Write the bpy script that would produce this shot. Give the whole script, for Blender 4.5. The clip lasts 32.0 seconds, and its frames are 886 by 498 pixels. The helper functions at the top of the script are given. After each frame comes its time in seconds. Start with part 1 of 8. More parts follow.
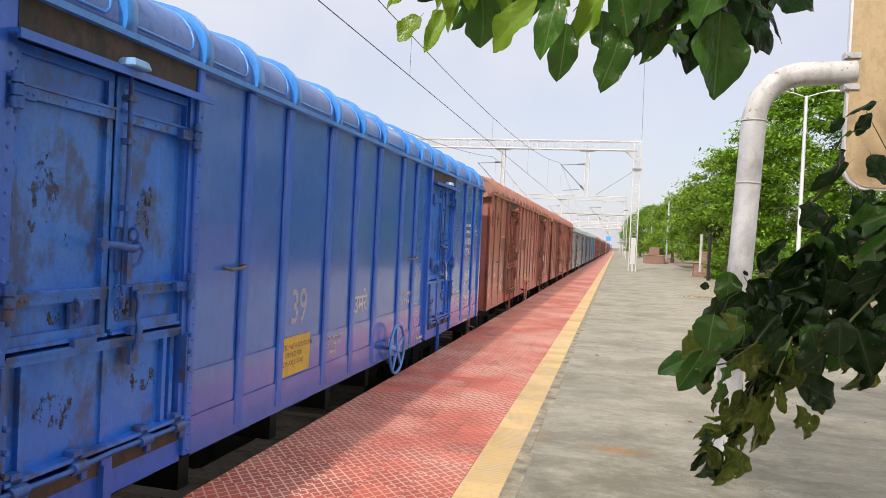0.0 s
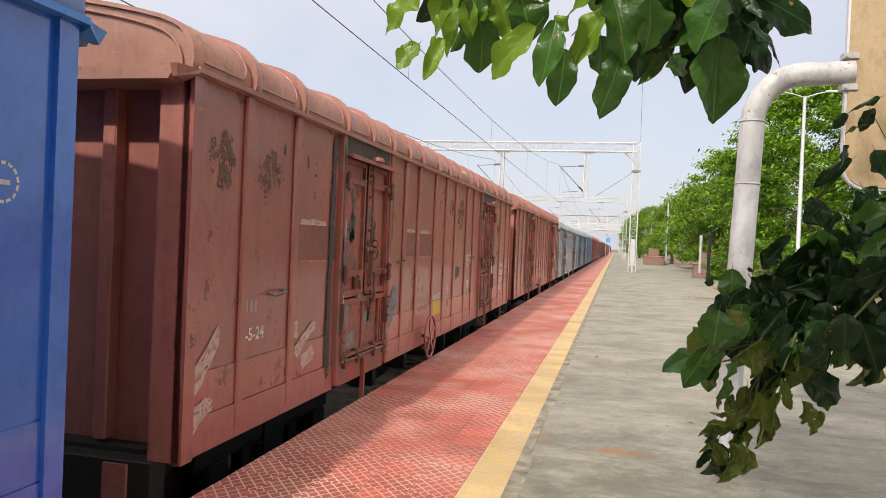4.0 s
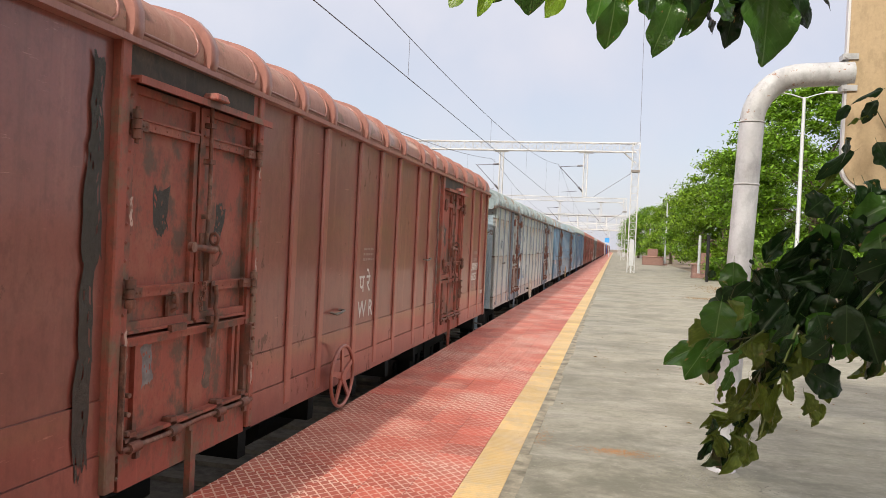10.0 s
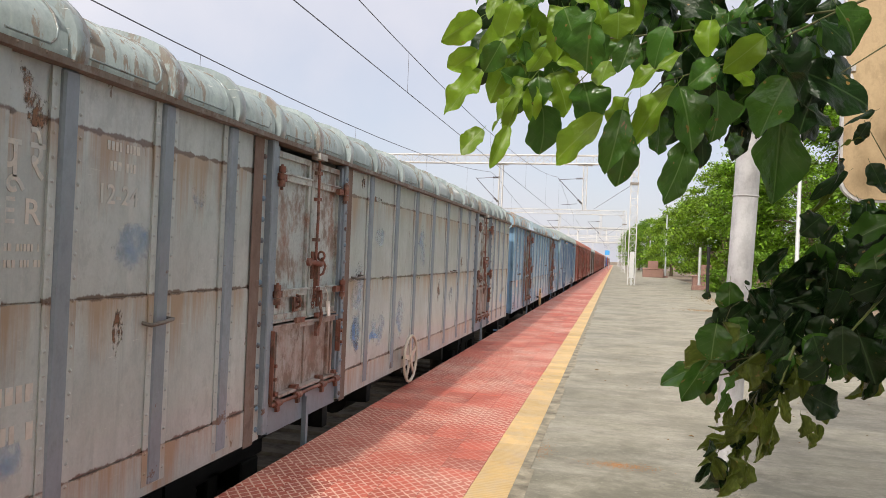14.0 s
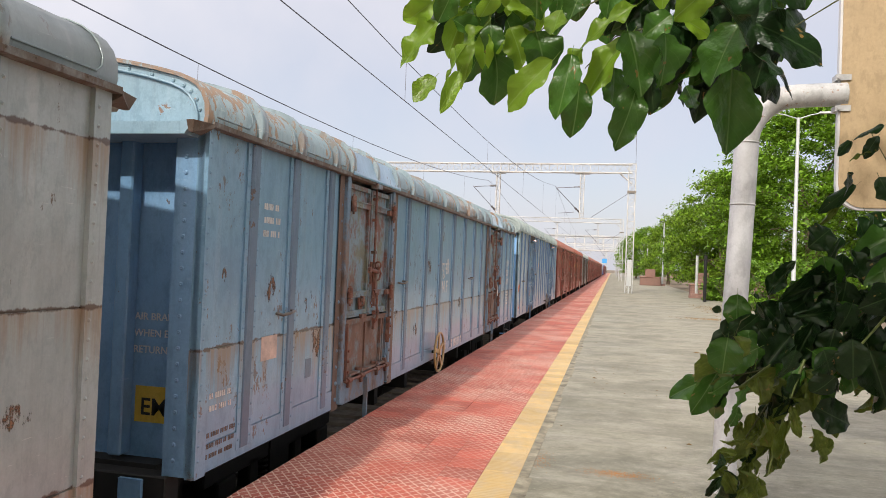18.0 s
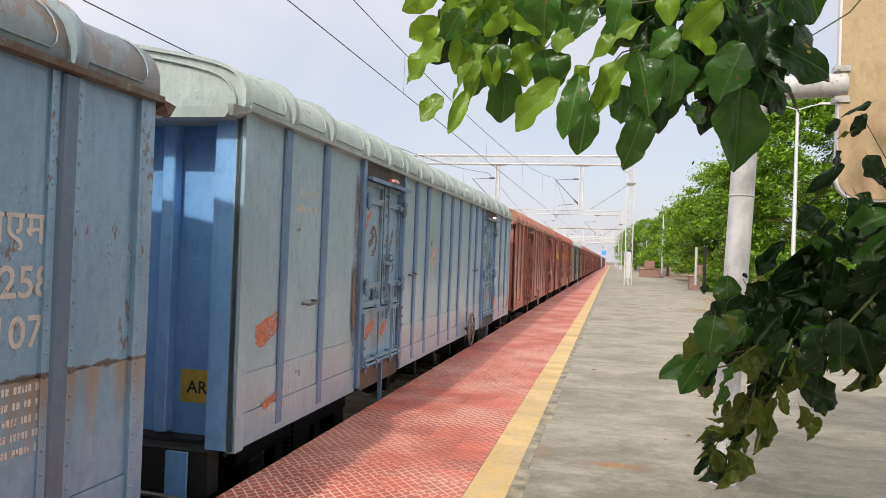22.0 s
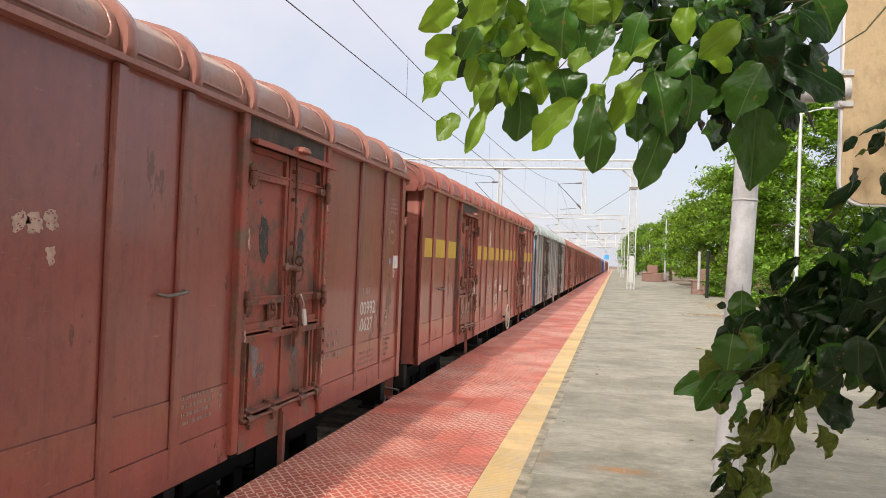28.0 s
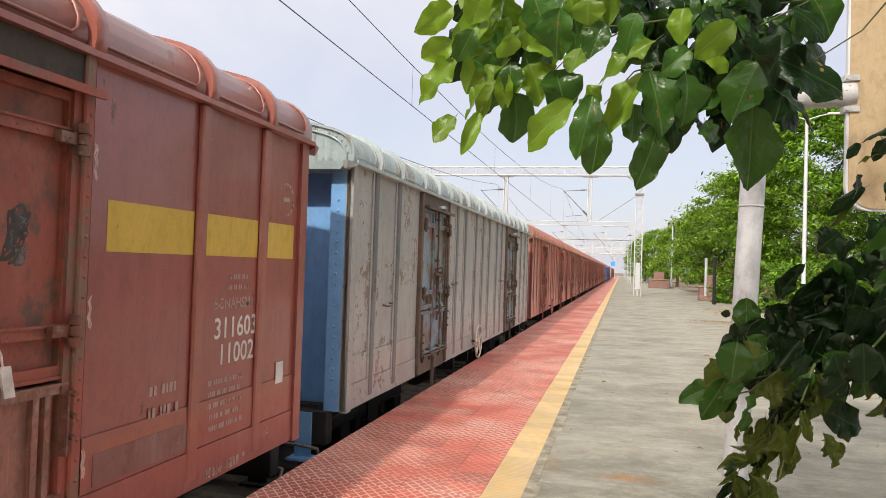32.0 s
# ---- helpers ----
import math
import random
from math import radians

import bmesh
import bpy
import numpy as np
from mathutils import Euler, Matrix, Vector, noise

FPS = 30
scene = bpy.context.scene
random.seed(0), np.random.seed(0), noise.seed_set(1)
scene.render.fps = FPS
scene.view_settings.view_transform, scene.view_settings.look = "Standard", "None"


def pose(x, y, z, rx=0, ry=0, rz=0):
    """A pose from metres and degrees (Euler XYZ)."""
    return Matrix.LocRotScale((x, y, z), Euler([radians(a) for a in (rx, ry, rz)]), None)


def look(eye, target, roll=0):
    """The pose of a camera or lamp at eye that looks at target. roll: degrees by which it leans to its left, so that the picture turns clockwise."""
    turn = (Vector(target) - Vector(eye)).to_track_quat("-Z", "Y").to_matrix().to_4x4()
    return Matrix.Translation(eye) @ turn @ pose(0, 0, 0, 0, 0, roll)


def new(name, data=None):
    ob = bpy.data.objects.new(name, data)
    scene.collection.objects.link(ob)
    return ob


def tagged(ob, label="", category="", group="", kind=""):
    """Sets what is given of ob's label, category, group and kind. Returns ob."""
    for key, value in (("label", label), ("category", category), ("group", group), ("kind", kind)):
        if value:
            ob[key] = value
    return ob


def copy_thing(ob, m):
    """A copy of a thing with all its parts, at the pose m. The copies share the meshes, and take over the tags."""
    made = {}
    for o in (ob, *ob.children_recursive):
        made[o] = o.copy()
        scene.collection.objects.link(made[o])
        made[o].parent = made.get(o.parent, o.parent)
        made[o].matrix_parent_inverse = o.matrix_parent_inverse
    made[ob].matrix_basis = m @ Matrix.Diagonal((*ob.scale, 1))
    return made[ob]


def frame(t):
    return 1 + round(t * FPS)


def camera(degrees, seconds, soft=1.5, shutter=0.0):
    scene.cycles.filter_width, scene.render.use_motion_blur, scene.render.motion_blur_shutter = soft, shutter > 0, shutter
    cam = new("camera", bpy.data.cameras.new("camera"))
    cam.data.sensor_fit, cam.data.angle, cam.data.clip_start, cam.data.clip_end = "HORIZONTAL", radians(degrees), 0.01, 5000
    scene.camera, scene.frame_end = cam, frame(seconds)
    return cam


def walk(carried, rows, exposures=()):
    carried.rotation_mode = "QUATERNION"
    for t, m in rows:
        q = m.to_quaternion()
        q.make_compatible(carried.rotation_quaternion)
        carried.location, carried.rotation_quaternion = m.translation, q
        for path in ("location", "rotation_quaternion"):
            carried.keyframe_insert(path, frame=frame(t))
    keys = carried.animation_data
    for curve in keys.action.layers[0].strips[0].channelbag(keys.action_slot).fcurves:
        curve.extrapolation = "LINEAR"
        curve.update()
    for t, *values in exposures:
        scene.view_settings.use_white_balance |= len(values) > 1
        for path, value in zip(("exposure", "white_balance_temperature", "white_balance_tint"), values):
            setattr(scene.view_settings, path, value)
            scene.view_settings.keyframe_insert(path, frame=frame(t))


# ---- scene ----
from functools import lru_cache

# ---------------------------------------------------------------- camera
LENS = 62.2
EYE = (0.0, 0.0, 1.6)
cam = camera(LENS, 32.0, soft=0.6, shutter=0.0)
# seconds, yaw, pitch, roll of the hand-held phone
TURNS = [
    (0, 13.26, -0.78, 2.77), (0.5, 13.46, -0.92, 2.52), (1, 13.52, -0.91, 2.57), (1.5, 13.19, -1.15, 2.50), (2, 13.20, -0.99, 2.75),
    (2.5, 13.07, -0.96, 2.54), (4.5, 13.39, -0.51, 2.32), (5, 13.72, -0.66, 2.36), (5.5, 13.34, -0.44, 2.61), (6, 13.35, -0.05, 2.69),
    (6.5, 13.39, -0.21, 2.45), (7, 13.29, -0.26, 2.55), (7.5, 13.31, -0.31, 2.46), (8, 13.62, -0.51, 2.57), (8.5, 13.56, -0.66, 2.73),
    (9, 13.42, -0.70, 2.60), (9.5, 13.33, -0.70, 2.62), (10, 13.16, -0.63, 2.66), (10.5, 13.17, -0.59, 2.78), (11, 13.14, -0.30, 2.65),
    (11.5, 13.03, -0.20, 2.70), (12, 12.97, -0.19, 2.71), (12.5, 13.02, -0.05, 2.64), (13, 13.36, 0.37, 2.16), (13.5, 13.57, 0.55, 2.06),
    (14, 13.22, 0.42, 2.31), (14.5, 13.30, 0.49, 2.28), (15, 13.43, 0.56, 2.44), (15.5, 13.35, 0.54, 2.31), (17.5, 13.10, 0.89, 2.29),
    (18, 13.04, 1.07, 2.30), (18.5, 13.11, 0.96, 2.14), (19, 13.23, 0.82, 2.11), (19.5, 13.14, 0.69, 2.13), (20, 13.09, 0.50, 2.06),
    (20.5, 13.02, 0.51, 2.25), (21, 12.95, 0.38, 2.27), (21.5, 12.99, 0.46, 2.20), (22, 12.97, 0.50, 2.08), (22.5, 13.01, 0.51, 2.28),
    (23, 13.03, 0.26, 2.06), (23.5, 13.29, 0.31, 1.98), (24, 13.17, 0.29, 2.26), (24.5, 13.13, 0.38, 2.25), (25, 13.23, 0.41, 2.27),
    (25.5, 13.29, 0.55, 2.32), (27.5, 13.19, 0.78, 2.20), (28, 13.19, 0.79, 2.19), (28.5, 13.13, 0.89, 2.13), (29, 13.20, 1.01, 2.14),
    (29.5, 13.20, 1.01, 2.14), (30, 13.30, 1.07, 2.09), (30.5, 13.29, 1.05, 2.05), (31, 13.36, 1.14, 1.98), (31.5, 13.43, 1.18, 2.21),
    (32, 13.67, 1.37, 1.90),
]
# stops by which the phone darkens its picture while the branch swings out of view
EXPOSURES = [(0, 0.38), (2, 0.36), (4.5, 0.32), (6, 0.22), (7, 0.26), (9, 0.32), (11, 0.32), (12, 0.32), (13, 0.16), (14, 0.30), (16, 0.33), (19, 0.28), (22, 0.32), (25, 0.38), (29, 0.38), (32, 0.38)]
walk(cam, [(t, pose(*EYE, 0, 0, yaw) @ pose(0, 0, 0, 90 + tilt) @ pose(0, 0, 0, 0, 0, roll)) for t, yaw, tilt, roll in TURNS], EXPOSURES)

# ---------------------------------------------------------------- light
SUN_FROM = Vector((-0.22, -1.2, 1.0)).normalized()
SUN_ELEVATION = math.asin(SUN_FROM.z)
SUN_ROTATION = math.atan2(SUN_FROM.x, SUN_FROM.y)
scene.view_settings.exposure = 0.36

world = bpy.data.worlds.new("hazy_sky")
scene.world = world
world.use_nodes = True
wn, wl = world.node_tree.nodes, world.node_tree.links
wn.clear()
sky = wn.new("ShaderNodeTexSky")
sky.sky_type, sky.sun_disc = "NISHITA", False
sky.sun_elevation, sky.sun_rotation = SUN_ELEVATION, SUN_ROTATION
sky.dust_density, sky.air_density = 2.0, 1.0
cloud = wn.new("ShaderNodeTexNoise")
cloud.inputs["Scale"].default_value, cloud.inputs["Detail"].default_value = 1.8, 6.0
ramp = wn.new("ShaderNodeMapRange")
ramp.inputs["From Min"].default_value, ramp.inputs["From Max"].default_value = 0.38, 0.62
ramp.inputs["To Min"].default_value, ramp.inputs["To Max"].default_value = 0.42, 0.96
wl.new(cloud.outputs["Fac"], ramp.inputs["Value"])
veil = wn.new("ShaderNodeMix")
veil.data_type = "RGBA"
wl.new(ramp.outputs[0], veil.inputs[0])
wl.new(sky.outputs[0], veil.inputs[6])
veil.inputs[7].default_value = (5.3, 5.3, 5.9, 1)
# the haze glows more strongly towards the sun
way = wn.new("ShaderNodeTexCoord")
near = wn.new("ShaderNodeVectorMath")
near.operation = "DOT_PRODUCT"
near.inputs[1].default_value = SUN_FROM
wl.new(way.outputs["Generated"], near.inputs[0])
rise = wn.new("ShaderNodeMapRange")
rise.interpolation_type = "SMOOTHSTEP"
for key, value in (("From Min", -0.75), ("From Max", 1.0), ("To Min", 0.0), ("To Max", 1.0)):
    rise.inputs[key].default_value = value
wl.new(near.outputs["Value"], rise.inputs["Value"])
warm = wn.new("ShaderNodeMix")
warm.data_type = "RGBA"
warm.inputs[6].default_value, warm.inputs[7].default_value = (0.94, 0.93, 0.93, 1), (2.2, 2.0, 1.68, 1)
wl.new(rise.outputs[0], warm.inputs[0])
glow = wn.new("ShaderNodeVectorMath")
glow.operation = "MULTIPLY"
wl.new(veil.outputs[2], glow.inputs[0])
wl.new(warm.outputs[2], glow.inputs[1])
back = wn.new("ShaderNodeBackground")
back.inputs["Strength"].default_value = 0.125
wl.new(glow.outputs[0], back.inputs["Color"])
wl.new(back.outputs[0], wn.new("ShaderNodeOutputWorld").inputs["Surface"])

sun = new("sun", bpy.data.lights.new("sun", "SUN"))
sun.data.energy, sun.data.angle, sun.data.color = 2.45, radians(1.2), (1.0, 0.95, 0.86)
sun.matrix_basis = look(SUN_FROM * 60, (0, 0, 0))

# ---------------------------------------------------------------- materials
def node(m, kind, **values):
    n = m.node_tree.nodes.new("ShaderNode" + kind)
    for key, value in values.items():
        n.inputs[key.replace("_", " ")].default_value = value
    return n


def link(m, a, b):
    m.node_tree.links.new(a, b)


def material(name, color=(0.5, 0.5, 0.5), rough=0.6, metal=0.0):
    m = bpy.data.materials.new(name)
    m.use_nodes = True
    b = m.node_tree.nodes["Principled BSDF"]
    b.inputs["Base Color"].default_value = (*color, 1)
    b.inputs["Roughness"].default_value, b.inputs["Metallic"].default_value = rough, metal
    return m, b


def coords(m, scale=(1, 1, 1), spread=True):
    """Object coordinates in metres, shifted by a random amount from piece to piece."""
    tex = node(m, "TexCoord")
    out = tex.outputs["Object"]
    if spread:
        info = node(m, "ObjectInfo")
        add = node(m, "VectorMath")
        mul = node(m, "Math")
        mul.operation, mul.inputs[1].default_value = "MULTIPLY", 53.0
        link(m, info.outputs["Random"], mul.inputs[0])
        link(m, out, add.inputs[0])
        link(m, mul.outputs[0], add.inputs[1])
        out = add.outputs[0]
    mapping = node(m, "Mapping")
    mapping.inputs["Scale"].default_value = scale
    link(m, out, mapping.inputs["Vector"])
    return mapping.outputs[0]


def noise_of(m, vec, scale, detail=4.0, rough=0.6):
    n = node(m, "TexNoise", Scale=scale, Detail=detail, Roughness=rough)
    link(m, vec, n.inputs["Vector"])
    return n.outputs["Fac"]


def step(m, value, low, high, to=(0.0, 1.0)):
    n = node(m, "MapRange", From_Min=low, From_Max=high, To_Min=to[0], To_Max=to[1])
    link(m, value, n.inputs["Value"])
    return n.outputs[0]


def mixed(m, fac, a, b, blend="MIX"):
    n = node(m, "Mix")
    n.data_type, n.blend_type = "RGBA", blend
    for value, slot in ((fac, 0), (a, 6), (b, 7)):
        if isinstance(value, float):
            n.inputs[slot].default_value = value
        elif isinstance(value, tuple):
            n.inputs[slot].default_value = (*value, 1)
        else:
            link(m, value, n.inputs[slot])
    return n.outputs[2]


def maths(m, op, a, b):
    n = node(m, "Math")
    n.operation = op
    for value, slot in ((a, 0), (b, 1)):
        if isinstance(value, (int, float)):
            n.inputs[slot].default_value = value
        else:
            link(m, value, n.inputs[slot])
    return n.outputs[0]


def bump(m, b, height, strength, distance=0.01):
    n = node(m, "Bump", Strength=strength, Distance=distance)
    link(m, height, n.inputs["Height"])
    link(m, n.outputs[0], b.inputs["Normal"])


def paint(name, color, rust=(0.11, 0.05, 0.03), wear=0.3, rough=0.28, fade=(0.5, 0.48, 0.46), tone=0.35, streak=0.35, spread=True, dent=0.2, grain=5.0, tall=1.0, grime=0.35, runs=(), coat=0.35, dust=0.3):
    """Old paint on steel: uneven tone, vertical streaks, chips down to rust, slight dents."""
    m, b = material(name, color, rough)
    b.inputs["Coat Weight"].default_value, b.inputs["Coat Roughness"].default_value = coat, 0.1
    # fine dust on the paint, which shows when one looks along it
    b.inputs["Sheen Weight"].default_value, b.inputs["Sheen Roughness"].default_value = dust, 0.32
    b.inputs["Sheen Tint"].default_value = (*(0.12 + 0.88 * c for c in fade), 1)
    vec = coords(m, spread=spread)
    long = coords(m, (7, 7, 0.45), spread)
    big = noise_of(m, vec, 0.9, 3)
    fine = noise_of(m, vec, 60.0, 3)
    streaks = noise_of(m, long, 1.0, 4)
    flakes = coords(m, (1, 1, tall), spread)
    dirt = noise_of(m, coords(m, (1, 1, 0.6), spread), 1.9, 7, 0.68)
    dark = tuple(c * 0.62 for c in color)
    light = tuple(c + (f - c) * 0.22 for c, f in zip(color, fade))
    base = mixed(m, step(m, big, 0.3, 0.7, (0, 1)), dark if tone > 0.5 else tuple(c * (1 - tone * 0.6) for c in color), light)
    base = mixed(m, step(m, streaks, 0.55, 0.75, (0, streak)), base, tuple(c * 0.5 + r * 0.5 for c, r in zip(color, rust)))
    base = mixed(m, step(m, streaks, 0.42, 0.28, (0, streak * 0.6)), base, fade)
    mid = noise_of(m, flakes, grain, 6, 0.65)
    base = mixed(m, step(m, dirt, 0.46, 0.72, (0, grime)), base, tuple(c * 0.58 + d * 0.22 for c, d in zip(color, (0.3, 0.24, 0.19))))
    chips = step(m, maths(m, "ADD", maths(m, "ADD", maths(m, "MULTIPLY", mid, 0.6), maths(m, "MULTIPLY", noise_of(m, flakes, grain * 3.4, 5, 0.7), 0.4)), maths(m, "MULTIPLY", big, 0.45)), 0.98 - wear * 0.42, 1.0 - wear * 0.42)
    base = mixed(m, chips, base, rust)
    blot = noise_of(m, coords(m, (0.9, 0.9, 0.5), spread), 0.75, 5, 0.6)
    base = mixed(m, step(m, blot, 0.47, 0.66, (0, grime * 0.75)), base, tuple(c * 0.55 + 0.01 for c in color))
    wash = noise_of(m, coords(m, (16, 16, 0.5), spread), 1.0, 5, 0.65)
    base = mixed(m, step(m, wash, 0.56, 0.70, (0, streak * 0.55)), base, tuple(c * 0.45 for c in color))
    hair = noise_of(m, coords(m, (3, 3, 26), spread), 1.6, 4, 0.7)
    base = mixed(m, step(m, hair, 0.66, 0.72, (0, streak * 0.7)), base, tuple(min(1, c * 1.25 + 0.05) for c in fade))
    mott = noise_of(m, coords(m, (1, 1, 0.55), spread), 13.0, 6, 0.72)
    base = mixed(m, step(m, mott, 0.50, 0.62, (0, 0.48)), base, tuple(c * 0.6 for c in color))
    base = mixed(m, step(m, mott, 0.46, 0.34, (0, 0.28)), base, light)
    base = mixed(m, step(m, fine, 0.35, 0.65, (0, 0.22)), base, tuple(c * 0.6 for c in color))
    if runs:
        tex = node(m, "TexCoord")
        sep = node(m, "SeparateXYZ")
        link(m, tex.outputs["Object"], sep.inputs[0])
        drip = noise_of(m, coords(m, (3, 3, 0.12), spread), 1.6, 6, 0.7)
        edge = noise_of(m, coords(m, (1, 1, 0.3), spread), 7.0, 5, 0.7)
        for line in runs:
            depth = maths(m, "SUBTRACT", line, sep.outputs["Z"])
            below = step(m, depth, -0.004, 0.004)
            reach = step(m, depth, 0.0, 0.7, (0.30, -0.10))
            run = maths(m, "MULTIPLY", step(m, maths(m, "ADD", drip, reach), 0.64, 0.84, (0, 0.8)), below)
            base = mixed(m, run, base, (0.28, 0.18, 0.10))
            crust = maths(m, "MULTIPLY", step(m, maths(m, "ADD", edge, step(m, maths(m, "ABSOLUTE", depth, 0.0), 0.0, 0.034, (0.11, -0.3))), 0.45, 0.56), 0.92)
            base = mixed(m, crust, base, (0.095, 0.055, 0.038))
    link(m, base, b.inputs["Base Color"])
    link(m, mixed(m, chips, (rough, rough, rough), (0.7, 0.7, 0.7)), b.inputs["Roughness"])
    wave = noise_of(m, vec, 2.2, 1)
    height = maths(m, "ADD", maths(m, "MULTIPLY", wave, 2.0), maths(m, "ADD", maths(m, "MULTIPLY", chips, -0.08), maths(m, "MULTIPLY", fine, 0.05)))
    bump(m, b, height, dent, 0.02)
    return m


def mottle(name, colours, scale=3.0, rough=0.6, stretch=(1, 1, 0.7), dent=0.25):
    """Steel with several worn coats showing side by side in cloudy patches, with fine scratches over them."""
    m, b = material(name, colours[0], rough)
    vec = coords(m, stretch)
    base = colours[0]
    for i, c in enumerate(colours[1:]):
        shifted = node(m, "VectorMath")
        shifted.inputs[1].default_value = (3.7 * i, 1.3 * i + 9, 7.1 * i)
        link(m, vec, shifted.inputs[0])
        n = noise_of(m, shifted.outputs[0], scale * (0.8 + 0.5 * i), 8, 0.7)
        base = mixed(m, step(m, n, 0.50, 0.60, (0, 0.92)), base, c)
    fine = noise_of(m, vec, 45.0, 4)
    base = mixed(m, step(m, fine, 0.5, 0.7, (0, 0.35)), base, tuple(v * 0.5 for v in colours[0]))
    scratch = noise_of(m, coords(m, (40, 40, 1.5)), 1.0, 3)
    base = mixed(m, step(m, scratch, 0.62, 0.72, (0, 0.3)), base, tuple(min(1, v * 1.8) for v in colours[0]))
    link(m, base, b.inputs["Base Color"])
    bump(m, b, maths(m, "ADD", maths(m, "MULTIPLY", noise_of(m, vec, 2.5, 2), 2.0), maths(m, "MULTIPLY", fine, 0.2)), dent, 0.02)
    return m


def plain(name, color, rough=0.6, metal=0.0, scale=8.0, vary=0.35, relief=0.2, stretch=(1, 1, 1), spread=True):
    """One material with two scales of tone and a fine grain."""
    m, b = material(name, color, rough, metal)
    vec = coords(m, stretch, spread)
    a = noise_of(m, vec, scale, 5)
    c = noise_of(m, vec, scale * 9, 3)
    base = mixed(m, step(m, a, 0.3, 0.7), tuple(v * (1 - vary) for v in color), tuple(min(1, v * (1 + vary * 0.6)) for v in color))
    base = mixed(m, step(m, c, 0.4, 0.7, (0, vary * 0.6)), base, tuple(v * 0.55 for v in color))
    link(m, base, b.inputs["Base Color"])
    bump(m, b, maths(m, "ADD", a, maths(m, "MULTIPLY", c, 0.4)), relief, 0.01)
    return m


RED = (0.345, 0.099, 0.081)
M_BLUE = paint("blue_paint", (0.022, 0.155, 0.70), wear=0.10, rough=0.25, coat=1.0, grime=0.2, fade=(0.08, 0.19, 0.5), tone=0.3, streak=0.2, dent=0.11, dust=0.05)
M_BLUE_DOOR = mottle("scuffed_blue_door_coats", ((0.032, 0.18, 0.70), (0.027, 0.135, 0.54), (0.055, 0.21, 0.68), (0.05, 0.085, 0.20)), 2.2, 0.3)
M_BLUE_IRON = mottle("greasy_blue_door_iron", ((0.035, 0.13, 0.46), (0.075, 0.065, 0.06), (0.03, 0.11, 0.42)), 7.0, 0.45)
M_SOOT = mottle("sooty_rusted_board", ((0.07, 0.055, 0.045), (0.11, 0.075, 0.055), (0.045, 0.04, 0.036)), 4.0, 0.8)
M_BLUE_RIB = paint("blue_rib_paint", (0.015, 0.14, 0.72), wear=0.06, rough=0.35, fade=(0.1, 0.2, 0.5), tone=0.2, streak=0.1)
M_BLUE_BAND = paint("bright_blue_paint", (0.03, 0.26, 0.80), wear=0.05, rough=0.35, fade=(0.2, 0.4, 0.8), tone=0.2, streak=0.1)
M_BLUE_ROOF = paint("dull_blue_roof_paint", (0.07, 0.17, 0.48), wear=0.08, rough=0.4, fade=(0.3, 0.35, 0.5), tone=0.3, streak=0.3)
M_RED = paint("red_oxide_paint", RED, rough=0.40, coat=0.6, wear=0.32, grime=0.6, streak=0.6, fade=(0.5, 0.2, 0.15), dust=0.55)
M_RED_B = paint("dark_red_oxide_paint", (0.295, 0.074, 0.058), dust=0.5, grime=0.75, tall=0.4, rough=0.38, coat=0.6, wear=0.31, streak=0.66, fade=(0.42, 0.15, 0.11), tone=0.25)
M_RED_C = paint("dusty_red_oxide_paint", (0.255, 0.069, 0.053), dust=0.5, grime=0.6, tall=0.5, rough=0.40, coat=0.6, wear=0.31, streak=0.62, fade=(0.46, 0.19, 0.14))
M_RED_D = paint("even_red_oxide_paint", (0.315, 0.081, 0.066), dust=0.5, grime=0.5, tall=0.4, rough=0.38, coat=0.6, wear=0.27, streak=0.55, fade=(0.44, 0.15, 0.11), tone=0.25)
# lighter than the walls: the light that ribs catch is put into this red
M_RED_RIB = paint("lit_red_rib_paint", (0.37, 0.105, 0.077), coat=0.5, wear=0.16, streak=0.4, fade=(0.42, 0.2, 0.15), rough=0.4)
# red raised for the wagon ends, with the light on them in the colour
M_RED_END = paint("lit_red_end_paint", (0.40, 0.135, 0.105), wear=0.12, rough=0.5, fade=(0.5, 0.25, 0.2))
M_RED_ROOF = paint("weathered_red_roof_paint", (0.324, 0.138, 0.1), rust=(0.2, 0.13, 0.09), wear=0.42, rough=0.6, fade=(0.5, 0.36, 0.28), tone=0.4)
M_RED_BAND = paint("pale_red_band_paint", (0.361, 0.138, 0.104), wear=0.15, rough=0.55, fade=(0.5, 0.3, 0.25))
M_STRIP = paint("brown_primer_strip", (0.245, 0.078, 0.055), wear=0.3, streak=0.5, rough=0.6, fade=(0.3, 0.15, 0.1), dent=0.0, coat=0.0, dust=0.0)
M_GREY = paint("pale_grey_paint", (0.43, 0.50, 0.515), rust=(0.15, 0.095, 0.06), wear=0.22, tall=0.4, runs=(2.975, 2.155, 1.29), grime=0.75, streak=0.6, rough=0.36, grain=8.0, fade=(0.6, 0.6, 0.58), tone=0.3, dust=0.45)
M_GREY_RIB = paint("slate_blue_rib_paint", (0.21, 0.27, 0.335), rust=(0.14, 0.08, 0.05), wear=0.3, rough=0.5, fade=(0.3, 0.34, 0.38))
M_GREY_ROOF = paint("grey_green_roof_paint", (0.29, 0.37, 0.39), rust=(0.20, 0.16, 0.13), wear=0.50, streak=1.0, grime=0.8, tall=0.3, grain=4.0, rough=0.65, fade=(0.6, 0.62, 0.6))
